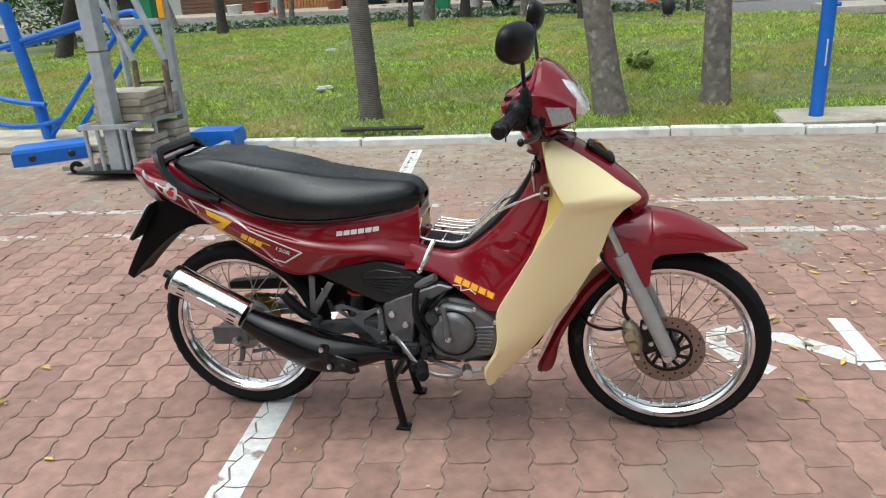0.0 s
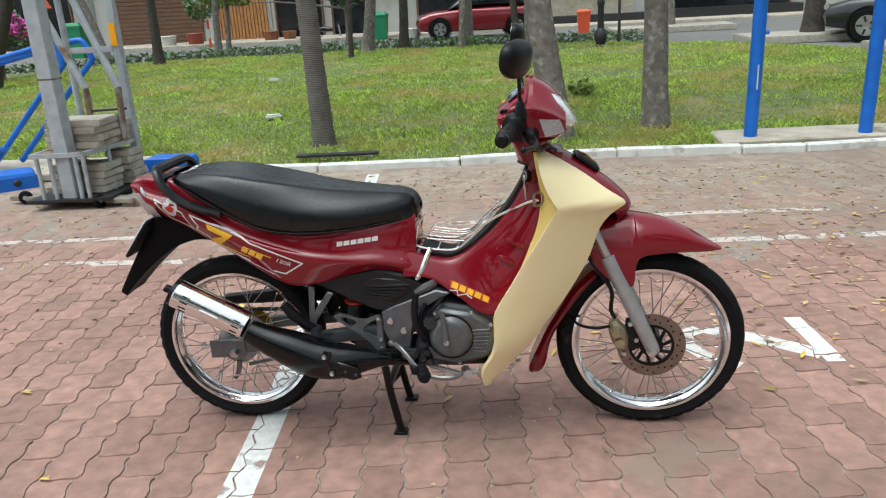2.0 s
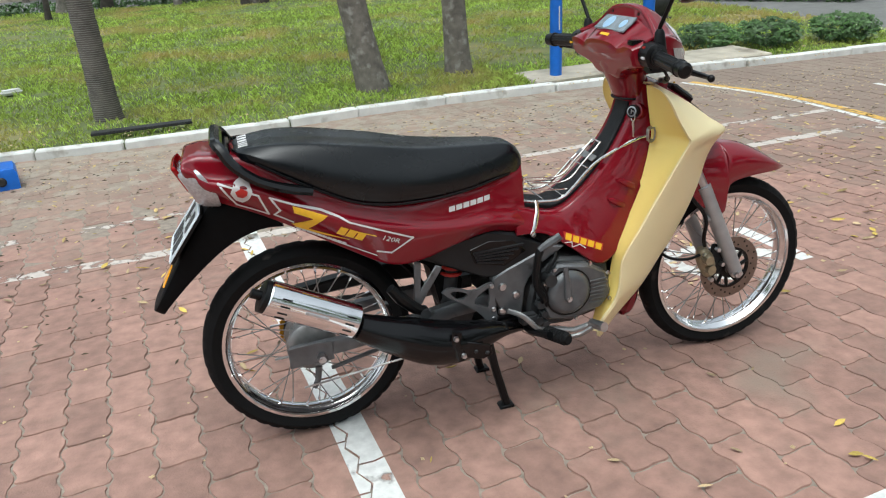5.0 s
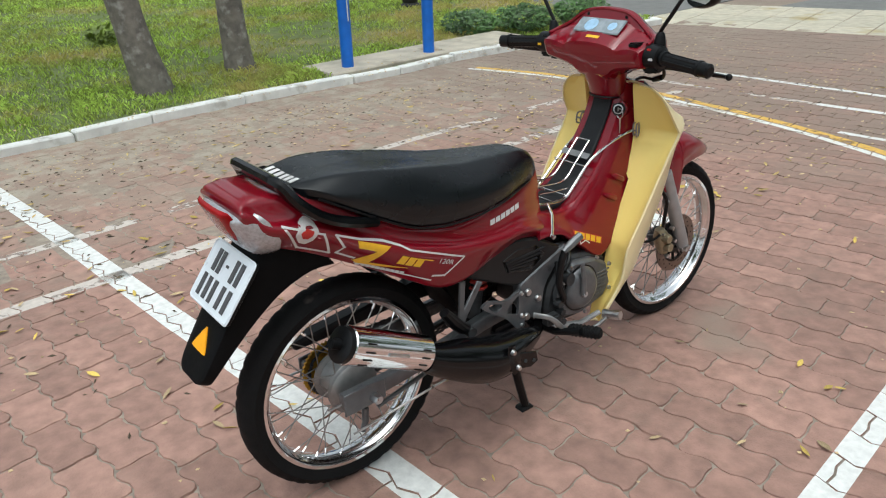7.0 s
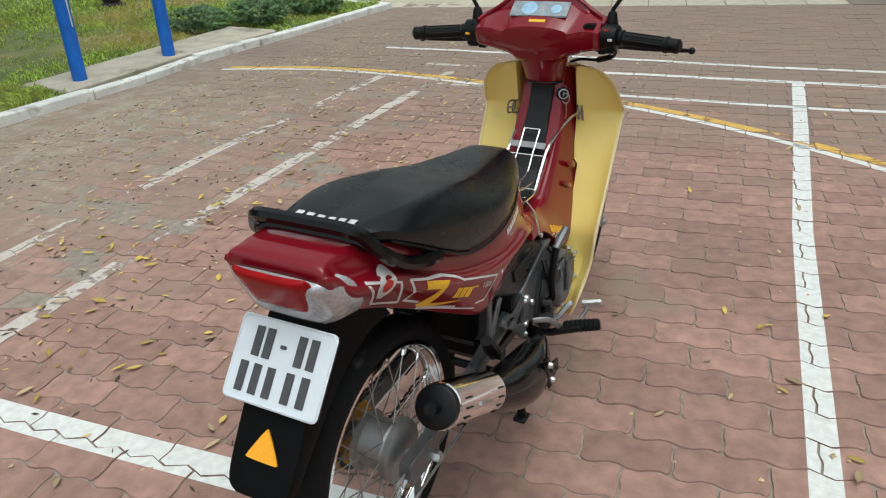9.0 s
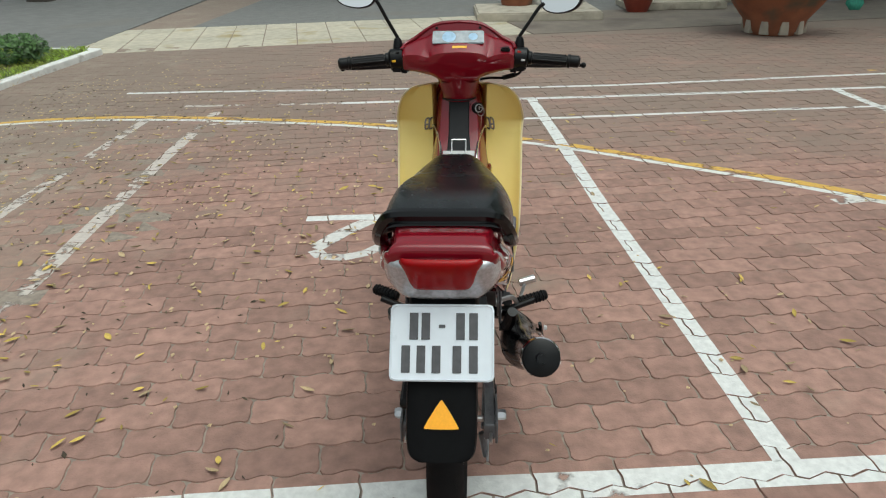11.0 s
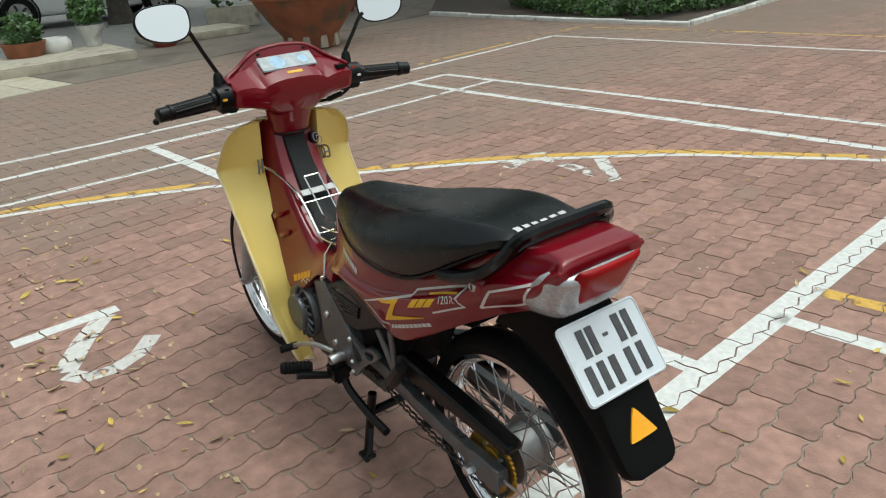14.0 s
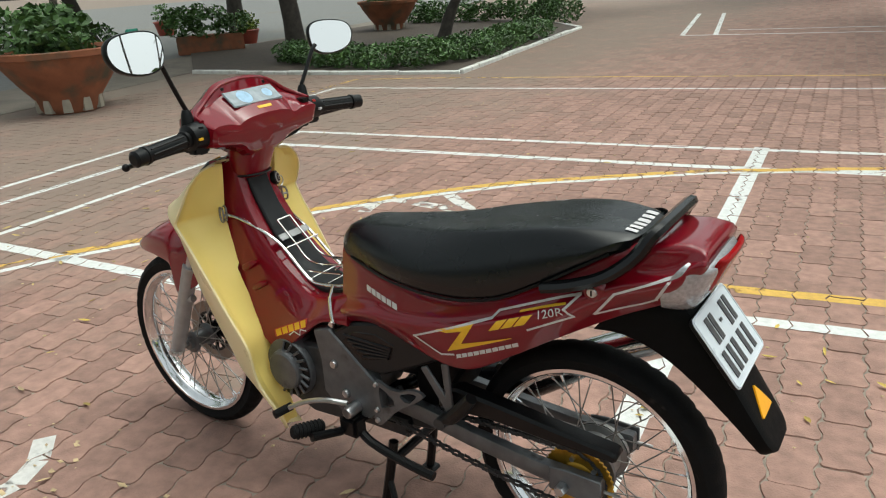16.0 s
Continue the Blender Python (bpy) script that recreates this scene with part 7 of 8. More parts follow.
tagged(leaf_cloud("flowers", [(-11.0, 14.0, 1.5, 0.45, 0.8), (-10.6, 14.1, 1.15, 0.35, 0.7)], 1100, 0.05, FLOWER, boug, 64), "", kind="stuff")


def hedge(name, label, points, w, h, count, seed, leaf=0.045, material=None):
    r = random.Random(seed)
    blobs = []
    for a, b in zip(points, points[1:]):
        n = max(1, int((b - a).length / (w * 0.7)))
        blobs += [(*(a.lerp(b, k / n) + Vector((r.uniform(-0.1, 0.1) * w, r.uniform(-0.1, 0.1) * w, h * r.uniform(0.42, 0.58)))), w * r.uniform(0.5, 0.65), h / w) for k in range(n)]
    ob = leaf_cloud(name, blobs, count, leaf, material or LEAF, None, seed)
    return tagged(ob, label, "hedge", kind="stuff")


hedge("hedge", "low clipped green hedge along the lawn's far side", [Vector((-16, 12.6, 0)), Vector((-13.3, 15.6, 0)), Vector((-9, 18.6, 0)), Vector((-3, 18.9, 0)), Vector((2.4, 18.0, 0)), Vector((3.6, 17.0, 0))], 0.45, 0.27, 15000, 71, 0.05)
hedge("hedge", "low hedge by the parked cars", [Vector((6.9, 10.9, 0)), Vector((8.2, 9.2, 0)), Vector((9.4, 7.6, 0))], 0.45, 0.3, 4000, 72, 0.05)
hedge("shrub", "small bushy weed on the lawn", [Vector((1.50, 7.5, 0.06)), Vector((1.86, 7.55, 0.06))], 0.30, 0.22, 260, 73, 0.05, LEAFPALE)
hedge("shrub", "dense green shrubs in the lawn corner", [Vector((4.75, 5.2, 0.05)), Vector((5.3, 4.80, 0.05)), Vector((6.1, 4.72, 0.05)), Vector((6.6, 4.70, 0.05))], 0.62, 0.26, 6000, 74, 0.032, LEAF)
for p in ((-3.7, 11.0), (-2.2, 6.6)):
    part_ = part("paper_scrap", box((p[0], p[1], 0.09), (0.2, 0.12, 0.05), 0.02, Matrix.Rotation(0.4, 4, "Z")), WHITEPOT)
    tagged(part_, "crumpled white paper lying on the grass", "litter")
grate = part("drain_cover", box((-0.78, 4.16, 0.10), (0.72, 0.10, 0.02), 0.004, Matrix.Rotation(radians(4), 4, "Z")), IRON)
tagged(grate, "dark plank lying behind the kerb", "plank")

# ---- street furniture ----
lamp = empty("street_lamp", "dark cast-iron lamp post foot at the lawn's edge", "street lamp", "lamp posts")
part("column", lathe([(0.16, 0), (0.16, 0.05), (0.10, 0.08), (0.13, 0.16), (0.15, 0.26), (0.12, 0.36), (0.075, 0.42), (0.07, 0.9), (0.085, 0.93), (0.085, 1.0), (0.055, 1.05), (0.05, 3.2), (0, 3.2)], (2.4, 15.7, 0.03), "z", 16), IRON, lamp)
part("lantern", lathe([(0.05, 0), (0.16, 0.1), (0.2, 0.4), (0.08, 0.5), (0, 0.55)], (2.4, 15.7, 3.2), "z", 12), WHITEPOT, lamp)
copy_thing(lamp, pose(3.25, -8.2, 0))
sign = empty("street_sign", "blue street name sign on a red and white pole", "street sign")
for k in range(5):
    part("pole_band", rod((-11.0, 25.2, 0.32 * k), (-11.0, 25.2, 0.32 * (k + 1)), 0.045, 12), BINRED if k % 2 == 0 else WHITEPOT, sign)
part("name_board", box((-11.3, 25.15, 1.72), (0.62, 0.03, 0.22), 0.01), SIGNBLUE, sign)
for z in (1.76, 1.67):
    part("lettering_bar", box((-11.3, 25.132, z), (0.4, 0.004, 0.05), 0), WHITEPOT, sign)
warn = empty("warning_sign", "yellow triangular road sign with a red border on a striped pole", "road sign")
for k in range(5):
    part("pole_band", rod((-12.55, 17.9, 0.33 * k), (-12.55, 17.9, 0.33 * (k + 1)), 0.045, 12), WHITEPOT if k % 2 == 0 else BINRED, warn)
part("sign_border", prism([(-12.95, 1.60), (-12.15, 1.60), (-12.55, 2.30)], 17.83, 17.86, 0.01), BINRED, warn)
part("sign_face", prism([(-12.84, 1.66), (-12.26, 1.66), (-12.55, 2.17)], 17.82, 17.829, 0.004), YELLOW, warn)


def litter_bin(at, s, material, label):
    ob = empty("litter_bin", label, "bin", "bins")
    x, y = at
    part("body", loft([[Vector((x + a * w, y + b * w, z)) for a, b in ((-1, -1), (1, -1), (1, 1), (-1, 1))] for z, w in ((0.0, s * 0.8), (s * 3.0, s))]), material, ob)
    part("lid", loft([[Vector((x + a * w, y + b * w, z)) for a, b in ((-1, -1), (1, -1), (1, 1), (-1, 1))] for z, w in ((s * 3.0, s * 1.08), (s * 3.2, s * 1.08), (s * 3.5, s * 0.7))]), material, ob)


litter_bin((2.42, 22.3), 0.2, BINRED, "orange-red litter bin with a lid")
litter_bin((-4.45, 24.6), 0.26, BINGREEN, "green litter bin by the street")
litter_bin((-14.5, 22.5), 0.33, BINGREEN, "large green litter bin by the street")


def pot(name, label, at, profile, material, category="plant pot", group="plant pots", seg=28):
    ob = empty(name, label, category, group)
    part("bowl", lathe(profile, (*at, 0), "z", seg), material, ob, "", 40)
    part("soil", lathe([(0, profile[-1][1] - 0.06), (profile[-1][0] * 0.98, profile[-1][1] - 0.05)], (*at, 0), "z", 20), EARTH, ob)
    return ob


for x, y, s, m in ((-3.1, 23.4, 0.24, WHITEPOT), (-13.0, 26.0, 0.3, WHITEPOT), (-9.0, 26.2, 0.28, TERRA), (-8.3, 26.3, 0.26, TERRA), (-12.0, 26.2, 0.33, REDPOT)):
    pot("planter", "planter standing on the far pavement", (x, y), [(s * 0.8, 0), (s, s * 1.4), (s * 1.05, s * 1.45), (s * 1.0, s * 1.5), (s * 0.9, s * 1.45)], m)

# stepped tree squares and kerbs by the cars
for x, y, w in ((4.8, 21.0, 1.7), (6.8, 15.4, 1.4), (8.1, 11.9, 1.3)):
    sq = tagged(part("tree_surround", box((x, y, 0.08), (2 * w, 1.6, 0.16), 0.02), STONE), "low concrete surround round a street tree", "tree surround")


# ---- cars ----
def car(at, turn, paint, label, length=4.2, height=1.5):
    ob = empty("car", label, "car", "parked cars")
    m, w = pose(*at, 0, 0, turn), 0.86
    L = length / 2
    rings = []
    for x, z0, z1, ww in ((-L, 0.45, 0.72, 0.70), (-L + 0.08, 0.28, 0.88, 0.82), (-L + 0.5, 0.24, 0.93, w), (-L * 0.3, 0.22, 0.94, w), (L * 0.3, 0.22, 0.93, w), (L - 0.5, 0.24, 0.86, w), (L - 0.1, 0.28, 0.74, 0.80), (L, 0.42, 0.62, 0.66)):
        rings.append([m @ p for p in half_ring(x, [(0, z1), (ww * 0.85, z1), (ww, z1 - 0.12), (ww, z0 + 0.12), (ww * 0.92, z0), (0, z0)])])
    part("body", loft(rings), paint, ob)
    rings = []
    for x, z1, ww in ((-L + 0.25, 0.93, 0.72), (-L + 0.65, height - 0.1, 0.66), (-L * 0.2, height, 0.66), (L * 0.12, height - 0.03, 0.66), (L * 0.48, 0.92, 0.74)):
        rings.append([m @ p for p in half_ring(x, [(0, z1), (ww * 0.85, z1 - 0.01), (ww * 0.95, z1 - 0.05), (0.78, 0.92), (0, 0.9)])])
    part("cabin", loft(rings), DARKGLASS, ob)
    part("roof", loft([[m @ p for p in half_ring(x, [(0, z1 + 0.012), (ww * 0.85, z1), (ww * 0.97, z1 - 0.05), (ww * 0.9, z1 - 0.05), (0, z1 - 0.04)])] for x, z1, ww in ((-L + 0.62, height - 0.1, 0.68), (-L * 0.2, height, 0.68), (L * 0.14, height - 0.03, 0.68))]), paint, ob)
    for x in (-L * 0.62, L * 0.62):
        for s in (-1, 1):
            wh = empty("wheel", "", "")
            wh.parent = ob
            for nm, prof, mt in (("tyre", [(0.20, -0.1), (0.30, -0.1), (0.33, -0.06), (0.33, 0.06), (0.30, 0.1), (0.20, 0.1)], RUBBER), ("rim", [(0, -0.07), (0.08, -0.09), (0.20, -0.085), (0.20, 0.085), (0.08, 0.09), (0, 0.07)], STEEL)):
                b = lathe(prof, (x, s * 0.80, 0.33), "y", 28)
                bmesh.ops.transform(b, matrix=m, verts=b.verts)
                part(nm, b, mt, wh)
            for k in range(5):
                a = 6.2832 * k / 5
                b = rod((x + 0.07 * math.cos(a), s * 0.895, 0.33 + 0.07 * math.sin(a)), (x + 0.18 * math.cos(a), s * 0.888, 0.33 + 0.18 * math.sin(a)), 0.022, 6)
                bmesh.ops.transform(b, matrix=m, verts=b.verts)
                part("rim_spoke", b, DARKMETAL, wh)
            b = lathe([(0.34, -0.02), (0.37, -0.02), (0.37, 0.02), (0.34, 0.02)], (x, s * 0.865, 0.33), "y", 28, closed=True)
            bmesh.ops.transform(b, matrix=m, verts=b.verts)
            part("arch", b, BLACK, ob)
    for s in (-1, 1):
        for x, mt, nm in ((-L + 0.06, REDLENS, "tail_lamp"), (L - 0.08, CLEAR, "headlamp")):
            b = box((x, s * 0.66, 0.70), (0.10, 0.22, 0.12), 0.02)
            bmesh.ops.transform(b, matrix=m, verts=b.verts)
            part(nm, b, mt, ob)
    return ob


car((-0.95, 23.0, 0), 188, CARRED, "red hatchback parked across the street", 3.9)
car((9.05, 14.1, 0), 150, CARDARK, "dark parked car beyond the lawn", 4.5, 1.7)
car((11.5, 12.2, 0), 150, CARWHITE, "white parked car beyond the lawn", 4.4)
car((16.6, -2.6, 0), 96, CARWHITE, "white car parked on the side street", 4.4)

# small motorbike across the street
far_bike = empty("parked_motorbike", "small red and black motorbike parked across the street", "motorbike")
for x in (-7.1, -6.3):
    part("wheel", lathe([(0.18, -0.03), (0.24, -0.04), (0.27, 0), (0.24, 0.04), (0.18, 0.03)], (x, 26.3, 0.27), "y", 24, closed=True), RUBBER, far_bike)
    part("rim", lathe([(0, -0.02), (0.05, -0.03), (0.06, 0.03), (0, 0.02)], (x, 26.3, 0.27), "y", 12), STEEL, far_bike)
part("body", loft([half_ring(x, [(0, zt), (0.09, zt), (0.11, (zt + zb) / 2), (0.08, zb), (0, zb)]) for x, zt, zb in ((-7.2, 0.72, 0.6), (-6.9, 0.75, 0.5), (-6.6, 0.55, 0.35), (-6.42, 0.9, 0.4), (-6.34, 0.95, 0.6))]), CARRED, far_bike)
far_bike.children[-1].location = (0, 26.3, 0)
part("saddle", tube([(-7.15, 26.3, 0.78), (-6.9, 26.3, 0.80), (-6.62, 26.3, 0.76)], [0.07, 0.11, 0.07], 10), SEAT, far_bike)
part("handlebar", tube([(-6.42, 26.0, 1.02), (-6.36, 26.3, 0.98), (-6.42, 26.6, 1.02)], 0.02, 8), BLACK, far_bike)
part("fork", rod((-6.38, 26.3, 0.95), (-6.3, 26.3, 0.27), 0.03, 8), STEEL, far_bike)


# ---- houses across the street ----
def house(x0, x1, label, front, y=28.0, depth=8.0, height=6.4):
    ob = empty("house", label, "house", "row of houses")
    part("wall", box(((x0 + x1) / 2, y + depth / 2, height / 2), (x1 - x0 - 0.02, depth, height), 0.02), WALL, ob)
    part("roof", box(((x0 + x1) / 2, y + depth / 2 - 0.3, height + 0.12), (x1 - x0, depth + 0.6, 0.24), 0.03), CONCRETE, ob)
    n = max(1, int((x1 - x0) // 2.4))
    for k in range(n):
        wx = x0 + (k + 0.5) * (x1 - x0) / n
        part("window", box((wx, y - 0.02, 4.5), (1.2, 0.08, 1.3), 0.01), DARKGLASS, ob)
        part("window_sill", box((wx, y - 0.06, 3.82), (1.35, 0.16, 0.06), 0.01), CONCRETE, ob)
    for kind, a, b, h in front:
        if kind == "planks":
            for i in range(int(h / 0.16)):
                part("board", box(((a + b) / 2, y - 0.03, 0.10 + 0.16 * i), (b - a, 0.06, 0.145), 0.006), WOODDARK, ob)
        elif kind == "slats":
            for i in range(int((b - a) / 0.14)):
                part("board", box((a + 0.07 + 0.14 * i, y - 0.05, h / 2), (0.115, 0.05, h), 0.006), WOOD, ob)
        elif kind == "shutter":
            for i in range(int(h / 0.1)):
                part("shutter_slat", box(((a + b) / 2, y - 0.02, 0.06 + 0.1 * i), (b - a, 0.04, 0.09), 0.008), TILE, ob)
        elif kind == "dark":
            part("opening", box(((a + b) / 2, y - 0.005, h / 2), (b - a, 0.05, h), 0.005), DARKGLASS, ob)
            part("door_frame", box((a, y - 0.04, h / 2), (0.08, 0.1, h), 0.01), WOODDARK, ob)
            part("door_frame", box((b, y - 0.04, h / 2), (0.08, 0.1, h), 0.01), WOODDARK, ob)
        elif kind == "pillar":
            part("pillar", box(((a + b) / 2, y - 0.1, h / 2), (b - a, 0.3, h), 0.02), WALL, ob)
        elif kind == "steps":
            part("step", box(((a + b) / 2, y - 0.5, h / 2), (b - a, 1.0, h), 0.02), IRON, ob)
    return ob


house(-34, -17.0, "pale house with a dark gate", (("dark", -21.5, -18.0, 2.6), ("pillar", -17.7, -17.1, 3.2)))
house(-17.0, -9.5, "house with brown plank garage and golden board fence", (("planks", -16.4, -12.4, 2.7), ("slats", -11.9, -9.6, 2.3)))
house(-9.5, -4.2, "house with a dark glazed front", (("dark", -9.3, -7.4, 2.8), ("dark", -7.0, -5.6, 2.8), ("pillar", -5.2, -4.3, 3.2)))
house(-4.2, 5.4, "pale shop house with a closed roller shutter", (("dark", -3.6, -0.4, 2.6), ("shutter", 1.5, 4.6, 2.7), ("steps", 1.2, 5.2, 0.35)))
house(5.4, 13.0, "shop house with a dark open front", (("dark", 5.9, 10.2, 2.8), ("steps", 5.8, 10.4, 0.4)))
house(13.0, 30.0, "long pale rendered street house", (("dark", 14, 18, 2.6), ("dark", 20, 23, 2.6)))
footway = tagged(part("footway", prism([(-40, 25.4), (40, 25.4), (40, 28.2), (-40, 28.2)], -0.05, 0.10, 0.02, axis="z"), CONCRETE), "raised concrete footway before the houses", "footway", kind="structure")

# the lawn and the street behind it are sheared upwards, away from the square, to fit the camera's view
CLIMB = 0.0185
bpy.context.view_layer.update()
for top in [ob for ob in scene.objects if ob.parent is None and ob.type in ("MESH", "EMPTY")]:
    family = [ob for ob in (top, *top.children_recursive) if ob.type == "MESH"]
    corners = [ob.matrix_world @ Vector(c) for ob in family for c in ob.bound_box]
    if not corners or (min(c.y for c in corners) < 3.93 and top not in (road_n, lawn) and not top.name.startswith("grass")):
        continue
    if all(ob.data.users == 1 and ob.matrix_world == Matrix() for ob in family):
        for ob in family:
            co = np.empty(len(ob.data.vertices) * 3)
            ob.data.vertices.foreach_get("co", co)
            co = co.reshape(-1, 3)
            up = CLIMB * (co[:, 1] - 4.3)
            co[:, 2] += up
            ob.data.vertices.foreach_set("co", co.ravel())
            ob.data.update()
    else:
        top.location.z += CLIMB * max(0.0, sum(c.y for c in corners) / len(corners) - 4.3)
for ob in scene.objects:
    if ob.parent is None and ob.name.split(".")[0] == "base_cover":
        ob.location += Vector((-0.05, 0.11, 0))

# ---- planters by the side street ----
BOWL = [(0.30, 0.0), (0.34, 0.06), (0.36, 0.16), (0.50, 0.34), (0.62, 0.52), (0.68, 0.63), (0.72, 0.64), (0.73, 0.70), (0.66, 0.71), (0.62, 0.66)]


def bowl(label, at, seed, turn=0.0):
    ob = pot("planter_bowl", label, at, BOWL, TERRA, "planter", "terracotta bowls", 48)
    for k in range(10):
        a = 6.2832 * k / 10 + turn
        c = Vector((at[0] + 0.365 * math.cos(a), at[1] + 0.365 * math.sin(a), 0.02))
        d = Vector((math.cos(a), math.sin(a), 0))
        part("foot", loft([[c + d * o + Vector((-d.y, d.x, 0)) * w * s + Vector((0, 0, z)) for s, o in ((-1, 0.0), (1, 0.0), (1, -0.06), (-1, -0.06))] for z, w, o2 in ((0, 0.05, 0), (0.10, 0.045, 0), (0.22, 0.02, 0))]), CONCRETE, ob)
    leaf_cloud("foliage", [(at[0] + dx, at[1] + dy, 0.86, 0.42, 0.8) for dx, dy in ((-0.25, 0.1), (0.25, -0.1), (0.0, 0.3))], 2600, 0.06, LEAF, ob, seed)
    return ob


bowl("large terracotta bowl with leafy plants", (8.02, -3.58), 81)
bowl("terracotta bowl at the planted bed", (10.9, -13.5), 82, 0.3)
rp = pot("red_pot", "glazed red pot with yellow-green leaves", (10.35, -2.4), [(0.15, 0), (0.24, 0.22), (0.27, 0.24), (0.27, 0.28), (0.24, 0.28), (0.22, 0.24)], REDPOT)
leaf_cloud("foliage", [(10.35, -2.4, 0.36, 0.2, 0.7), (10.3, -2.55, 0.42, 0.16, 0.7)], 700, 0.05, LEAFPALE, rp, 83)
wp = pot("white_pot", "tall white cement pot with a shrub", (10.62, -1.5), [(0.10, 0), (0.12, 0.25), (0.17, 0.36), (0.18, 0.40), (0.16, 0.40), (0.15, 0.36)], WHITEPOT)
leaf_cloud("foliage", [(10.62, -1.5, 0.6, 0.26, 0.8)], 700, 0.05, LEAF, wp, 84)
wp2 = pot("white_pot", "round white cement pot", (10.5, -1.0), [(0.10, 0), (0.20, 0.14), (0.20, 0.24), (0.15, 0.30), (0.13, 0.27)], WHITEPOT)
rp2 = pot("clay_pot", "brown clay pot on a low slab", (10.42, -0.6), [(0.2, 0), (0.26, 0.26), (0.28, 0.30), (0.25, 0.30), (0.22, 0.26)], TERRA)
leaf_cloud("foliage", [(10.42, -0.6, 0.45, 0.28, 0.8)], 600, 0.05, LEAF, rp2, 85)
sl2 = tagged(part("planter_slab", box((10.0, -0.85, 0.05), (1.3, 1.75, 0.13), 0.02, Matrix.Rotation(radians(3), 4, "Z")), CONCRETE), "low mossy concrete slab under pots", "slab")
sl3 = tagged(part("planter_slab", box((10.9, -3.0, 0.05), (0.9, 1.5, 0.12), 0.02, Matrix.Rotation(radians(3), 4, "Z")), CONCRETE), "low concrete kerb slab by the street", "slab")
boxp = empty("planter_box", "grey cement planter with red flowers", "planter", "planters")
part("trough", box((11.6, -3.95, 0.17), (0.4, 0.85, 0.34), 0.02, Matrix.Rotation(radians(-20), 4, "Z")), CONCRETE, boxp)
leaf_cloud("foliage", [(11.6, -3.9, 0.62, 0.34, 0.9), (11.7, -3.6, 0.8, 0.3, 0.9)], 800, 0.05, LEAF, boxp, 86)
leaf_cloud("flowers", [(11.5, -3.8, 0.85, 0.3, 0.7)], 160, 0.04, SPRING, boxp, 87)
longp = empty("planter_box", "long brown brick planter with shrubs", "planter", "planters")
part("trough", box((12.1, -9.1, 0.17), (0.5, 1.3, 0.36), 0.02, Matrix.Rotation(radians(-40), 4, "Z")), TERRA, longp)
leaf_cloud("foliage", [(12.0, -9.0, 0.62, 0.45, 0.8), (12.4, -8.7, 0.6, 0.4, 0.8), (11.7, -9.5, 0.55, 0.3, 0.8)], 1800, 0.06, LEAF, longp, 88)
for k, (x, y, s) in enumerate(((12.8, -10.75, 0.24), (18.6, -12.9, 0.3), (11.6, -6.1, 0.22), (12.4, -6.9, 0.26))):
    rp3 = pot("red_pot", "red clay pot with a small plant", (x, y), [(s * 0.7, 0), (s, s * 1.1), (s * 1.12, s * 1.2), (s * 1.0, s * 1.3), (s * 0.9, s * 1.2)], REDPOT)
    leaf_cloud("foliage", [(x, y, s * 1.9, s * 1.1, 0.9)], 500, 0.05, LEAF if k % 2 else LEAFPALE, rp3, 90 + k)
net = part("garden_net", loft([[Vector((7.62 + 0.02 * math.sin(k * 1.3), -4.22 - 0.16 * f + 0.03 * math.sin(k * 2.1 + f * 3), 0.85 - 0.55 * k / 8)) for f in (0, 0.35, 0.7, 1.0)] for k in range(9)], closed=False), NET, None, "", 60, shell(0.004, 0))
tagged(net, "green net hanging at the terracotta bowl", "net")

# planted bed with its own kerb
BED = [Vector((9.4, -6.45, 0)), Vector((6.6, -6.74, 0)), Vector((4.84, -7.11, 0)), Vector((5.98, -13.5, 0)), court(6.6, -15.6), court(11.0, -16.4), court(11.0, -9.0)]
bed = tagged(part("planting_bed", prism([(p.x, p.y) for p in BED], -0.05, 0.04, 0, axis="z"), mat("dark_bed_soil", (0.07, 0.052, 0.04), 0.95, vary=0.3, scale=10, bump=0.8, bump_scale=40)), "dark planted bed beside the square", "planting bed", kind="structure")
bed_kerb = tagged(new("bed_kerb"), "white-painted kerb round the planted bed", "kerb", kind="structure")
kerb_run([BED[0], BED[1], BED[2], BED[3], BED[4]], bed_kerb, KERB, 0.9, 0.085, 0.05)
hedge("shrub", "dense low green shrubs in the planted bed", [court(5.0, -7.5, 0.03), court(4.75, -8.6, 0.03), court(4.9, -10.0, 0.03), court(5.0, -11.8, 0.03)], 0.75, 0.36, 12000, 101, 0.035)
hedge("shrub", "dense low green shrubs in the planted bed", [court(5.6, -7.4, 0.03), court(6.6, -7.5, 0.03), court(8.0, -8.2, 0.03)], 0.7, 0.32, 7000, 102, 0.035)
hedge("shrub", "green shrubs at the back of the bed", [court(5.6, -14.6, 0.03), court(7.5, -15.3, 0.03), court(10.5, -15.6, 0.03)], 0.8, 0.5, 8000, 103, 0.05)
# Upper crowns are out of view, spread wide to shade the street side.
tree("dark trunk in the planted bed", (8.8, -8.2, 0), (8.9, -8.0, 3.0), 0.16, 0.12, canopy(9.0, -8.0, 4.6, 2.6, 111, 9), 5000, 0.17, bark=BARKDARK, seed=111)
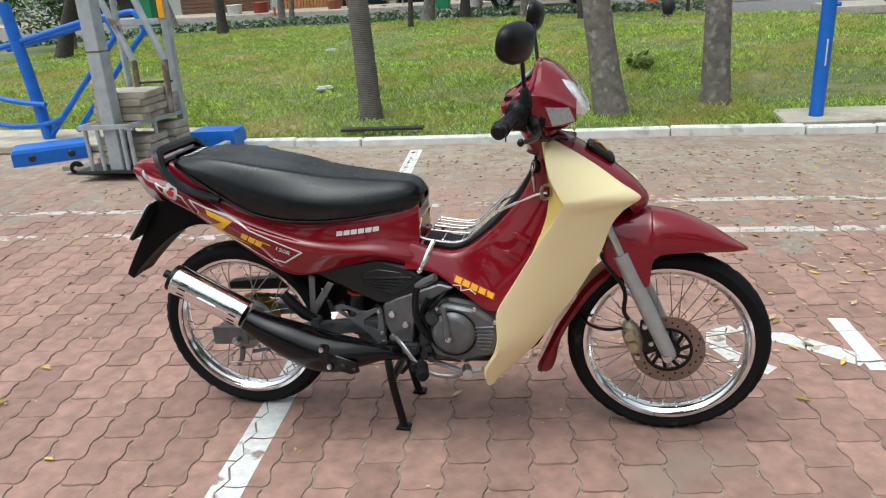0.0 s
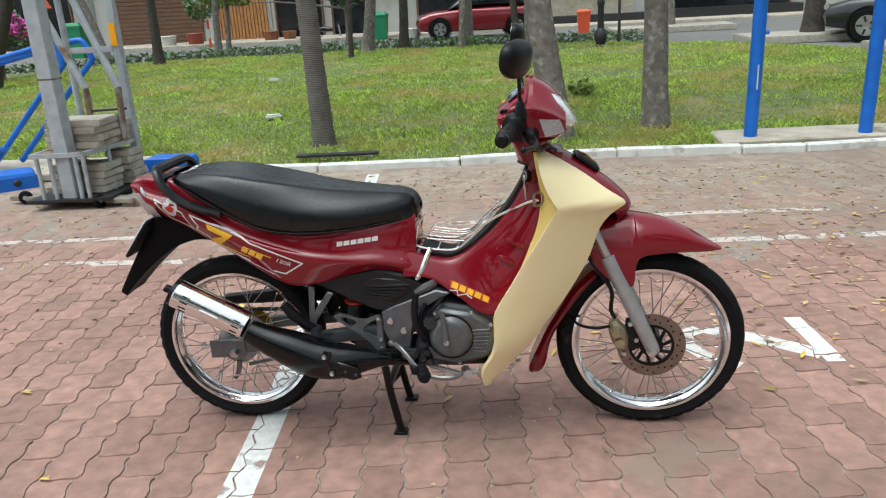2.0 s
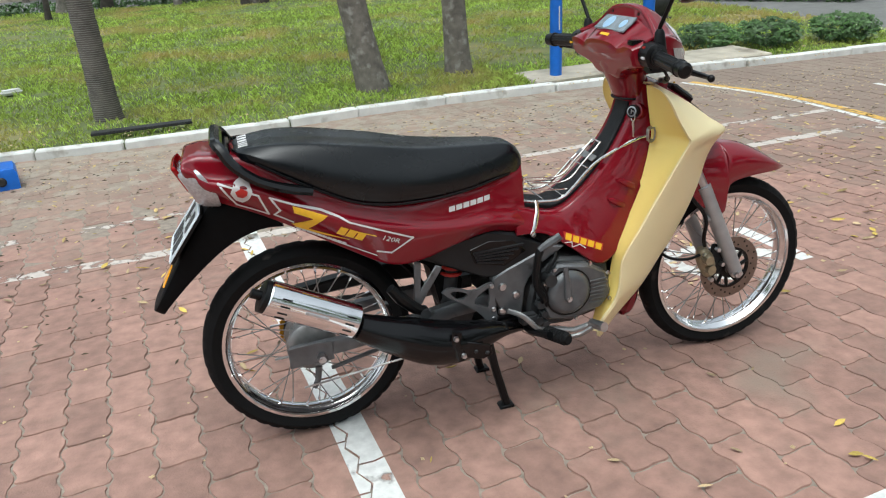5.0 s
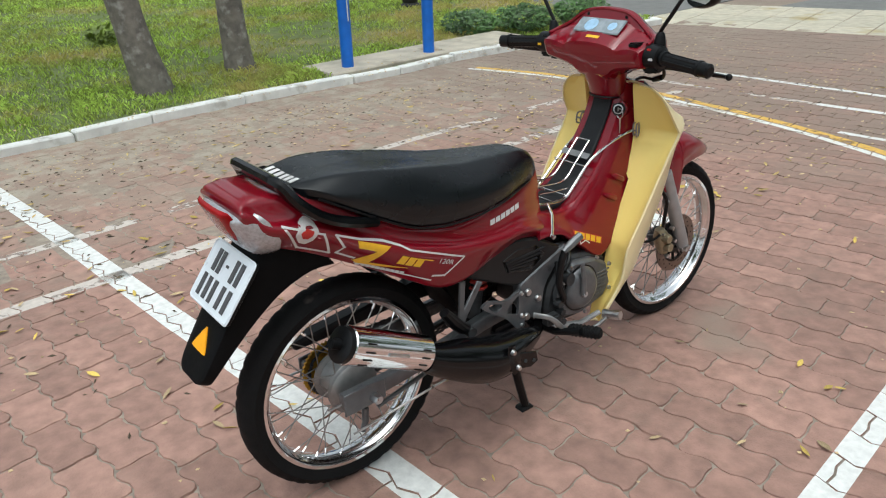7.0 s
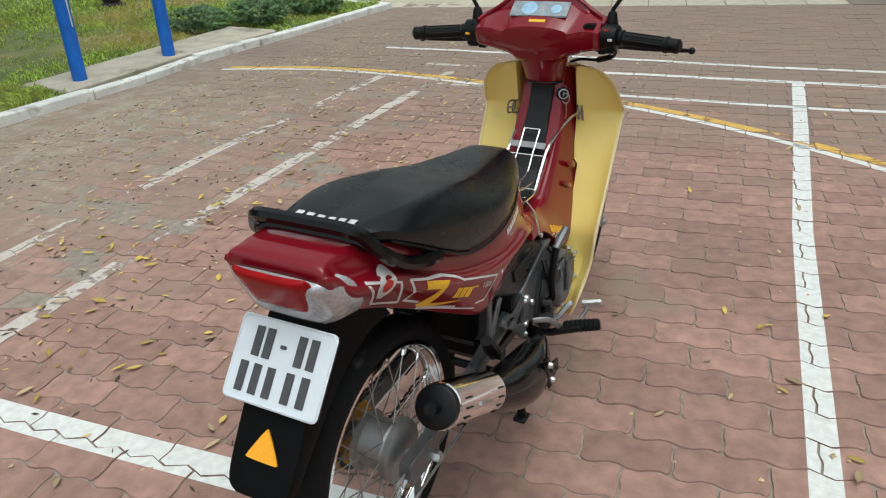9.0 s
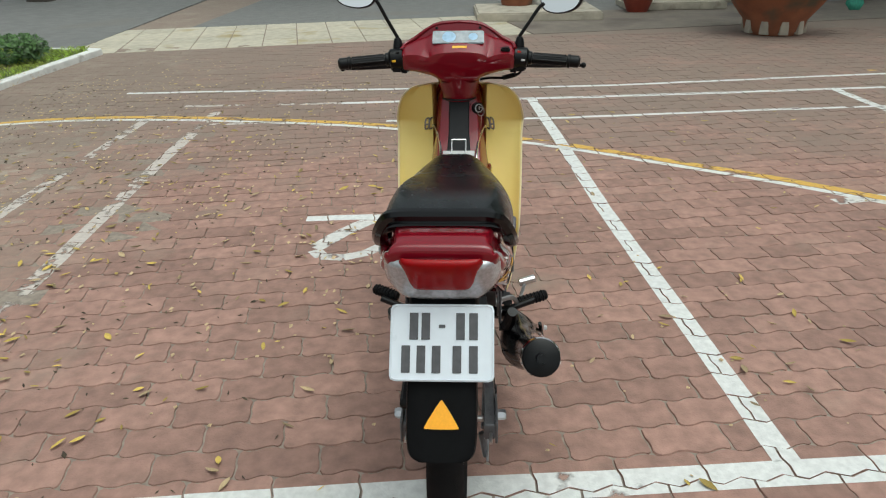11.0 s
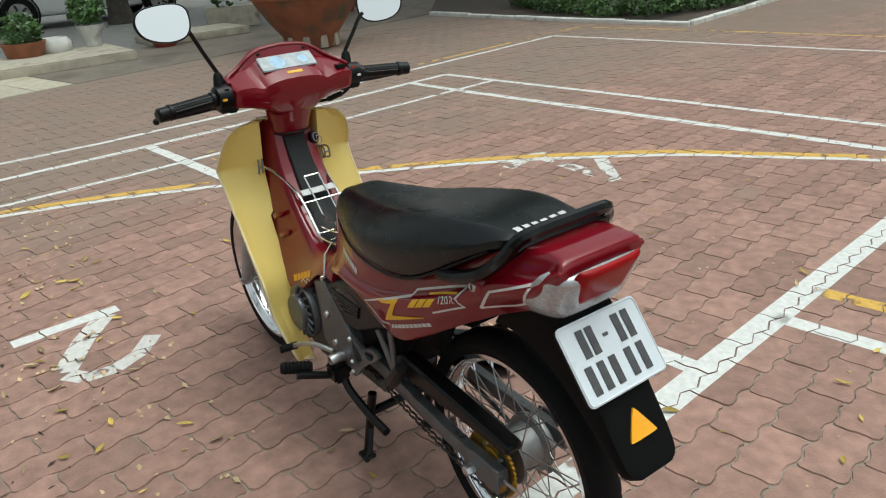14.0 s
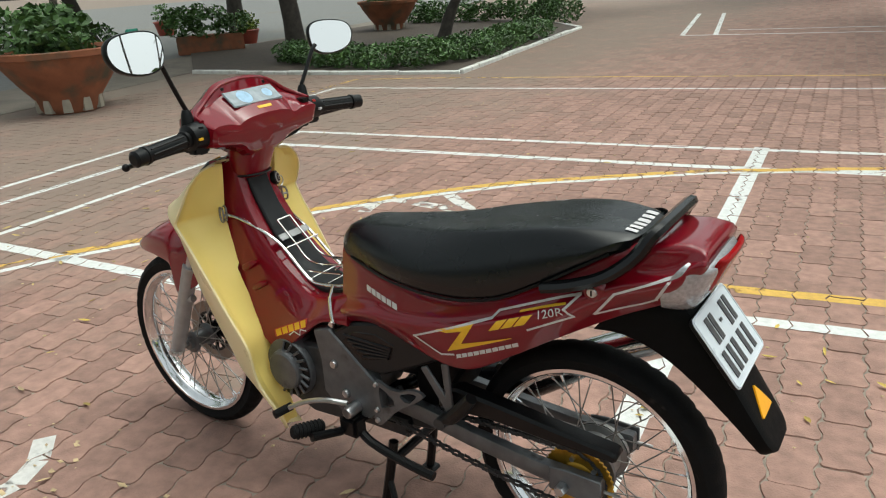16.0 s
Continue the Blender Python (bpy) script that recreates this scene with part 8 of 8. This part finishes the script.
tree("branching dark tree in the planted bed", (7.35, -10.4, 0), (7.0, -10.6, 1.0), 0.13, 0.09, [(6.4, -10.9, 2.2, 0.7, 0.7), (7.6, -10.3, 2.4, 0.8, 0.7), (7.1, -11.0, 2.8, 0.9, 0.7), (8.2, -4.5, 5.2, 2.0, 0.6), (7.6, -7.5, 5.4, 2.0, 0.6), (6.6, -12.5, 4.6, 1.8, 0.6)], 5500, 0.14, bark=BARKDARK, seed=112)
tree("dark leaning tree by the side street", (13.2, -7.4, 0), (13.6, -6.6, 2.6), 0.14, 0.10, canopy(12.6, -6.0, 4.6, 2.6, 113, 9), 5000, 0.17, bark=BARKDARK, seed=113)
tree("leafy tree beyond the terracotta bowl", (10.4, -5.0, 0), (10.4, -5.0, 1.6), 0.06, 0.05, [(10.4, -5.0, 2.2, 0.8, 0.8), (10.0, -5.2, 1.6, 0.45, 0.8)], 1500, 0.08, LEAF, seed=114)

# tall trees added out of view round the square, to darken reflections and the low sky
for k, (x, y) in enumerate(((-2.6, -9.5), (-6.5, -7.5), (-5.0, -13.0), (-1.6, -12.6), (2.2, -21.0), (13.5, 2.5), (12.5, 8.0), (-1.0, -16.0), (15.0, -3.0), (14.5, -12.0), (9.0, -18.0))):
    q = random.Random(200 + k)
    tree("tall leafy tree at the edge of the square", (x, y, 0), (x + 0.2, y, 3.2), 0.2, 0.15, [(x + q.uniform(-2.2, 2.2), y + q.uniform(-1.5, 1.5), q.uniform(2.6, 7.5), q.uniform(1.1, 1.9), 0.8) for _ in range(11)], 1500, 0.2, bark=BARKDARK, seed=200 + k, group="tall trees")
tree("sparse bare-branched tree at the edge of the square", (-13.0, -6.5, 0), (-12.8, -6.5, 2.0), 0.09, 0.05, [(-13 + 0.9 * math.cos(2.4 * k), -6.5 + 2.2 * math.sin(1.7 * k), 3.2 + 0.35 * k, 0.7, 0.8) for k in range(12)], 260, 0.12, bark=BARKDARK, seed=260, group="tall trees")

# ---- sand washed into the joints along the kerb ----
q = random.Random(12)
front = [(-4.0 + 0.25 * k, 1.75 + q.uniform(-0.3, 0.3)) for k in range(33)]
tagged(part("sand", prism(front + [(4.0, 4.16), (1.0, 4.0), (-1.5, 3.86), (-4.0, 3.74)], -0.006, -0.0011, 0, axis="z"), EARTH), "pale sand filling the joints near the kerb", "sand", kind="structure")

# ---- fallen leaves and crumbs ----
def leaf_mesh(name, material, seed):
    r = random.Random(seed)
    curl = r.uniform(0.2, 0.8)
    line = [(-0.5, 0.02), (-0.25, 0.16), (0.05, 0.2), (0.3, 0.12), (0.5, 0.0)]
    verts, faces = [], []
    for x, w in line:
        z = curl * 0.35 * (x * x * 2)
        verts += [(x, -w, z + w * 0.5), (x, 0, z), (x, w, z + w * 0.5 * (0.4 + curl))]
    for k in range(4):
        a = 3 * k
        faces += [(a, a + 1, a + 4, a + 3), (a + 1, a + 2, a + 5, a + 4)]
    return mesh_from(name, verts, faces, material, True)


meshes = [leaf_mesh("leaf", m, k) for k, m in enumerate((DRYLEAF, DRYLEAF, DRYPALE, DRYLEAF, DRYPALE))]
r = random.Random(77)
zones = [(-0.2, 3.4, 0.3, 2.4, 120), (0.9, 4.2, -1.7, 0.3, 40), (-1.8, 1.4, -1.4, 0.2, 40), (-1.8, 4.0, 2.4, 3.55, 40), (0.2, 4.2, -3.6, -0.9, 30), (-3.0, -1.2, 2.4, 3.3, 15), (0.6, 5.5, 0.9, 3.4, 130), (-0.6, 2.6, 0.4, 2.2, 120), (-1.0, 1.6, -1.2, -0.4, 14), (-2.2, 4.2, 1.3, 3.65, 260)]
spots = [(r.uniform(x0, x1), r.uniform(y0, y1)) for x0, x1, y0, y1, n in zones for _ in range(n)]
spots.sort(key=lambda p: math.hypot(p[0] - 0.5, p[1]))
far_leaves = ([], [])
for k, (x, y) in enumerate(spots):
    s = r.uniform(0.022, 0.062)
    me = r.choice(meshes)
    m = Matrix.Translation((x, y, 0.006)) @ Euler((r.uniform(-0.3, 0.3), r.uniform(-0.2, 0.2), r.uniform(0, 6.28))).to_matrix().to_4x4() @ Matrix.Diagonal((s, s * r.uniform(0.5, 1.0), s, 1))
    if k < 290:
        tagged(new("fallen_leaf", me), "small dry yellow leaf lying on the pavers", "leaf", "fallen leaves").matrix_world = m
    else:
        base = len(far_leaves[0])
        far_leaves[0].extend([tuple(m @ v.co) for v in me.vertices])
        far_leaves[1].extend([tuple(base + i for i in f.vertices) for f in me.polygons])
tagged(new("leaf_litter", mesh_from("leaf_litter", *far_leaves, mat("dry_leaf_litter", (0.45, 0.33, 0.13), 0.75, vary=0.3, scale=20, island=0.4), True)), "dry yellow and brown leaves strewn over the pavers", "leaves", kind="stuff")
verts, faces = [], []
for _ in range(2600):
    x, y = r.uniform(-4, 6), r.uniform(-6, 3.7)
    if r.random() < 0.45:
        x, y = r.uniform(-2.5, 5.5), 3.75 - abs(r.gauss(0, 0.5))
    s, a = r.uniform(0.003, 0.009), r.uniform(0, 6.28)
    base = len(verts)
    verts += [(x + s * math.cos(a + k) * r.uniform(0.6, 1.4), y + s * math.sin(a + k), 0.003 + r.uniform(0, 0.003)) for k in (0, 1.6, 3.1, 4.7)] + [(x, y, 0.003 + s * 0.7)]
    faces += [(base + k, base + (k + 1) % 4, base + 4) for k in range(4)]
for _ in range(1500):
    x, y = r.uniform(-3.5, 5.5), 3.95 + 6 * r.random() ** 2
    s, a = r.uniform(0.004, 0.011), r.uniform(0, 6.28)
    base = len(verts)
    verts += [(x + s * math.cos(a + k) * r.uniform(0.6, 1.6), y + s * math.sin(a + k), 0.085 + r.uniform(0, 0.012)) for k in (0, 1.6, 3.1, 4.7)] + [(x, y, 0.092)]
    faces += [(base + k, base + (k + 1) % 4, base + 4) for k in range(4)]
for _ in range(900):
    x, y = r.uniform(0.6, 6.5), r.uniform(0.3, 3.6)
    s, a = r.uniform(0.004, 0.010), r.uniform(0, 6.28)
    base = len(verts)
    verts += [(x + s * math.cos(a + k) * r.uniform(0.8, 3.0), y + s * math.sin(a + k), 0.003 + r.uniform(0, 0.006)) for k in (0, 1.6, 3.1, 4.7)] + [(x, y, 0.006)]
    faces += [(base + k, base + (k + 1) % 4, base + 4) for k in range(4)]
twigs, twig_faces = [], []
for _ in range(1300):
    x, y = r.uniform(-2.6, 5.2), 3.7 - 3.2 * r.random() ** 1.3
    s, a = r.uniform(0.006, 0.020), r.gauss(0.3, 0.9)
    u, v = Vector((math.cos(a), math.sin(a), 0)) * s, Vector((-math.sin(a), math.cos(a), 0)) * s * r.uniform(0.12, 0.4)
    c, base = Vector((x, y, 0.0025)), len(twigs)
    twigs += [tuple(p) for p in (c - u, c - v, c + u * r.uniform(0.7, 1.3), c + v, c + Vector((0, 0, s * 0.35)))]
    twig_faces += [(base + k, base + (k + 1) % 4, base + 4) for k in range(4)]
tagged(new("twig_litter", mesh_from("twig_litter", twigs, twig_faces, mat("dark_leaf_crumbs", (0.10, 0.075, 0.05), 0.85, vary=0.3, scale=30, island=0.5))), "dark brown twig ends and leaf crumbs by the kerb", "litter", kind="stuff")
tagged(new("debris", mesh_from("debris", verts, faces, DRYPALE)), "crumbs of dry leaf and grit on the pavers", "debris", kind="stuff")

# ---- the nearest pavers, one by one ----
def turned(a, b, z):
    return (a * PC - b * PS, a * PS + b * PC, z)


N = len(ROUND)
near_mesh = []
for k in range(4):
    q = random.Random(k)
    wear = [q.uniform(0.955, 0.975) for _ in ROUND]
    top = [turned(p * w, b * (w + 0.014), q.uniform(-0.0004, 0.0004)) for (p, b), w in zip(ROUND, wear)]
    low = [turned(p * 1.01, b * 1.005, -0.009) for p, b in ROUND]
    fs = [tuple(range(N))] + [(N + i, N + (i + 1) % N, (i + 1) % N, i) for i in range(N)]
    near_mesh.append(mesh_from("paver", top + low, fs, BRICK))
for k in sorted(near):
    a, b, dz, tx, ty = pavers[k]
    ob = new("paver", near_mesh[k % 4])
    ob.parent = plaza
    ob.matrix_basis = Matrix.Translation(to_world(a, b, dz)) @ Euler((ty * 0.012, -tx * 0.012, 0)).to_matrix().to_4x4()
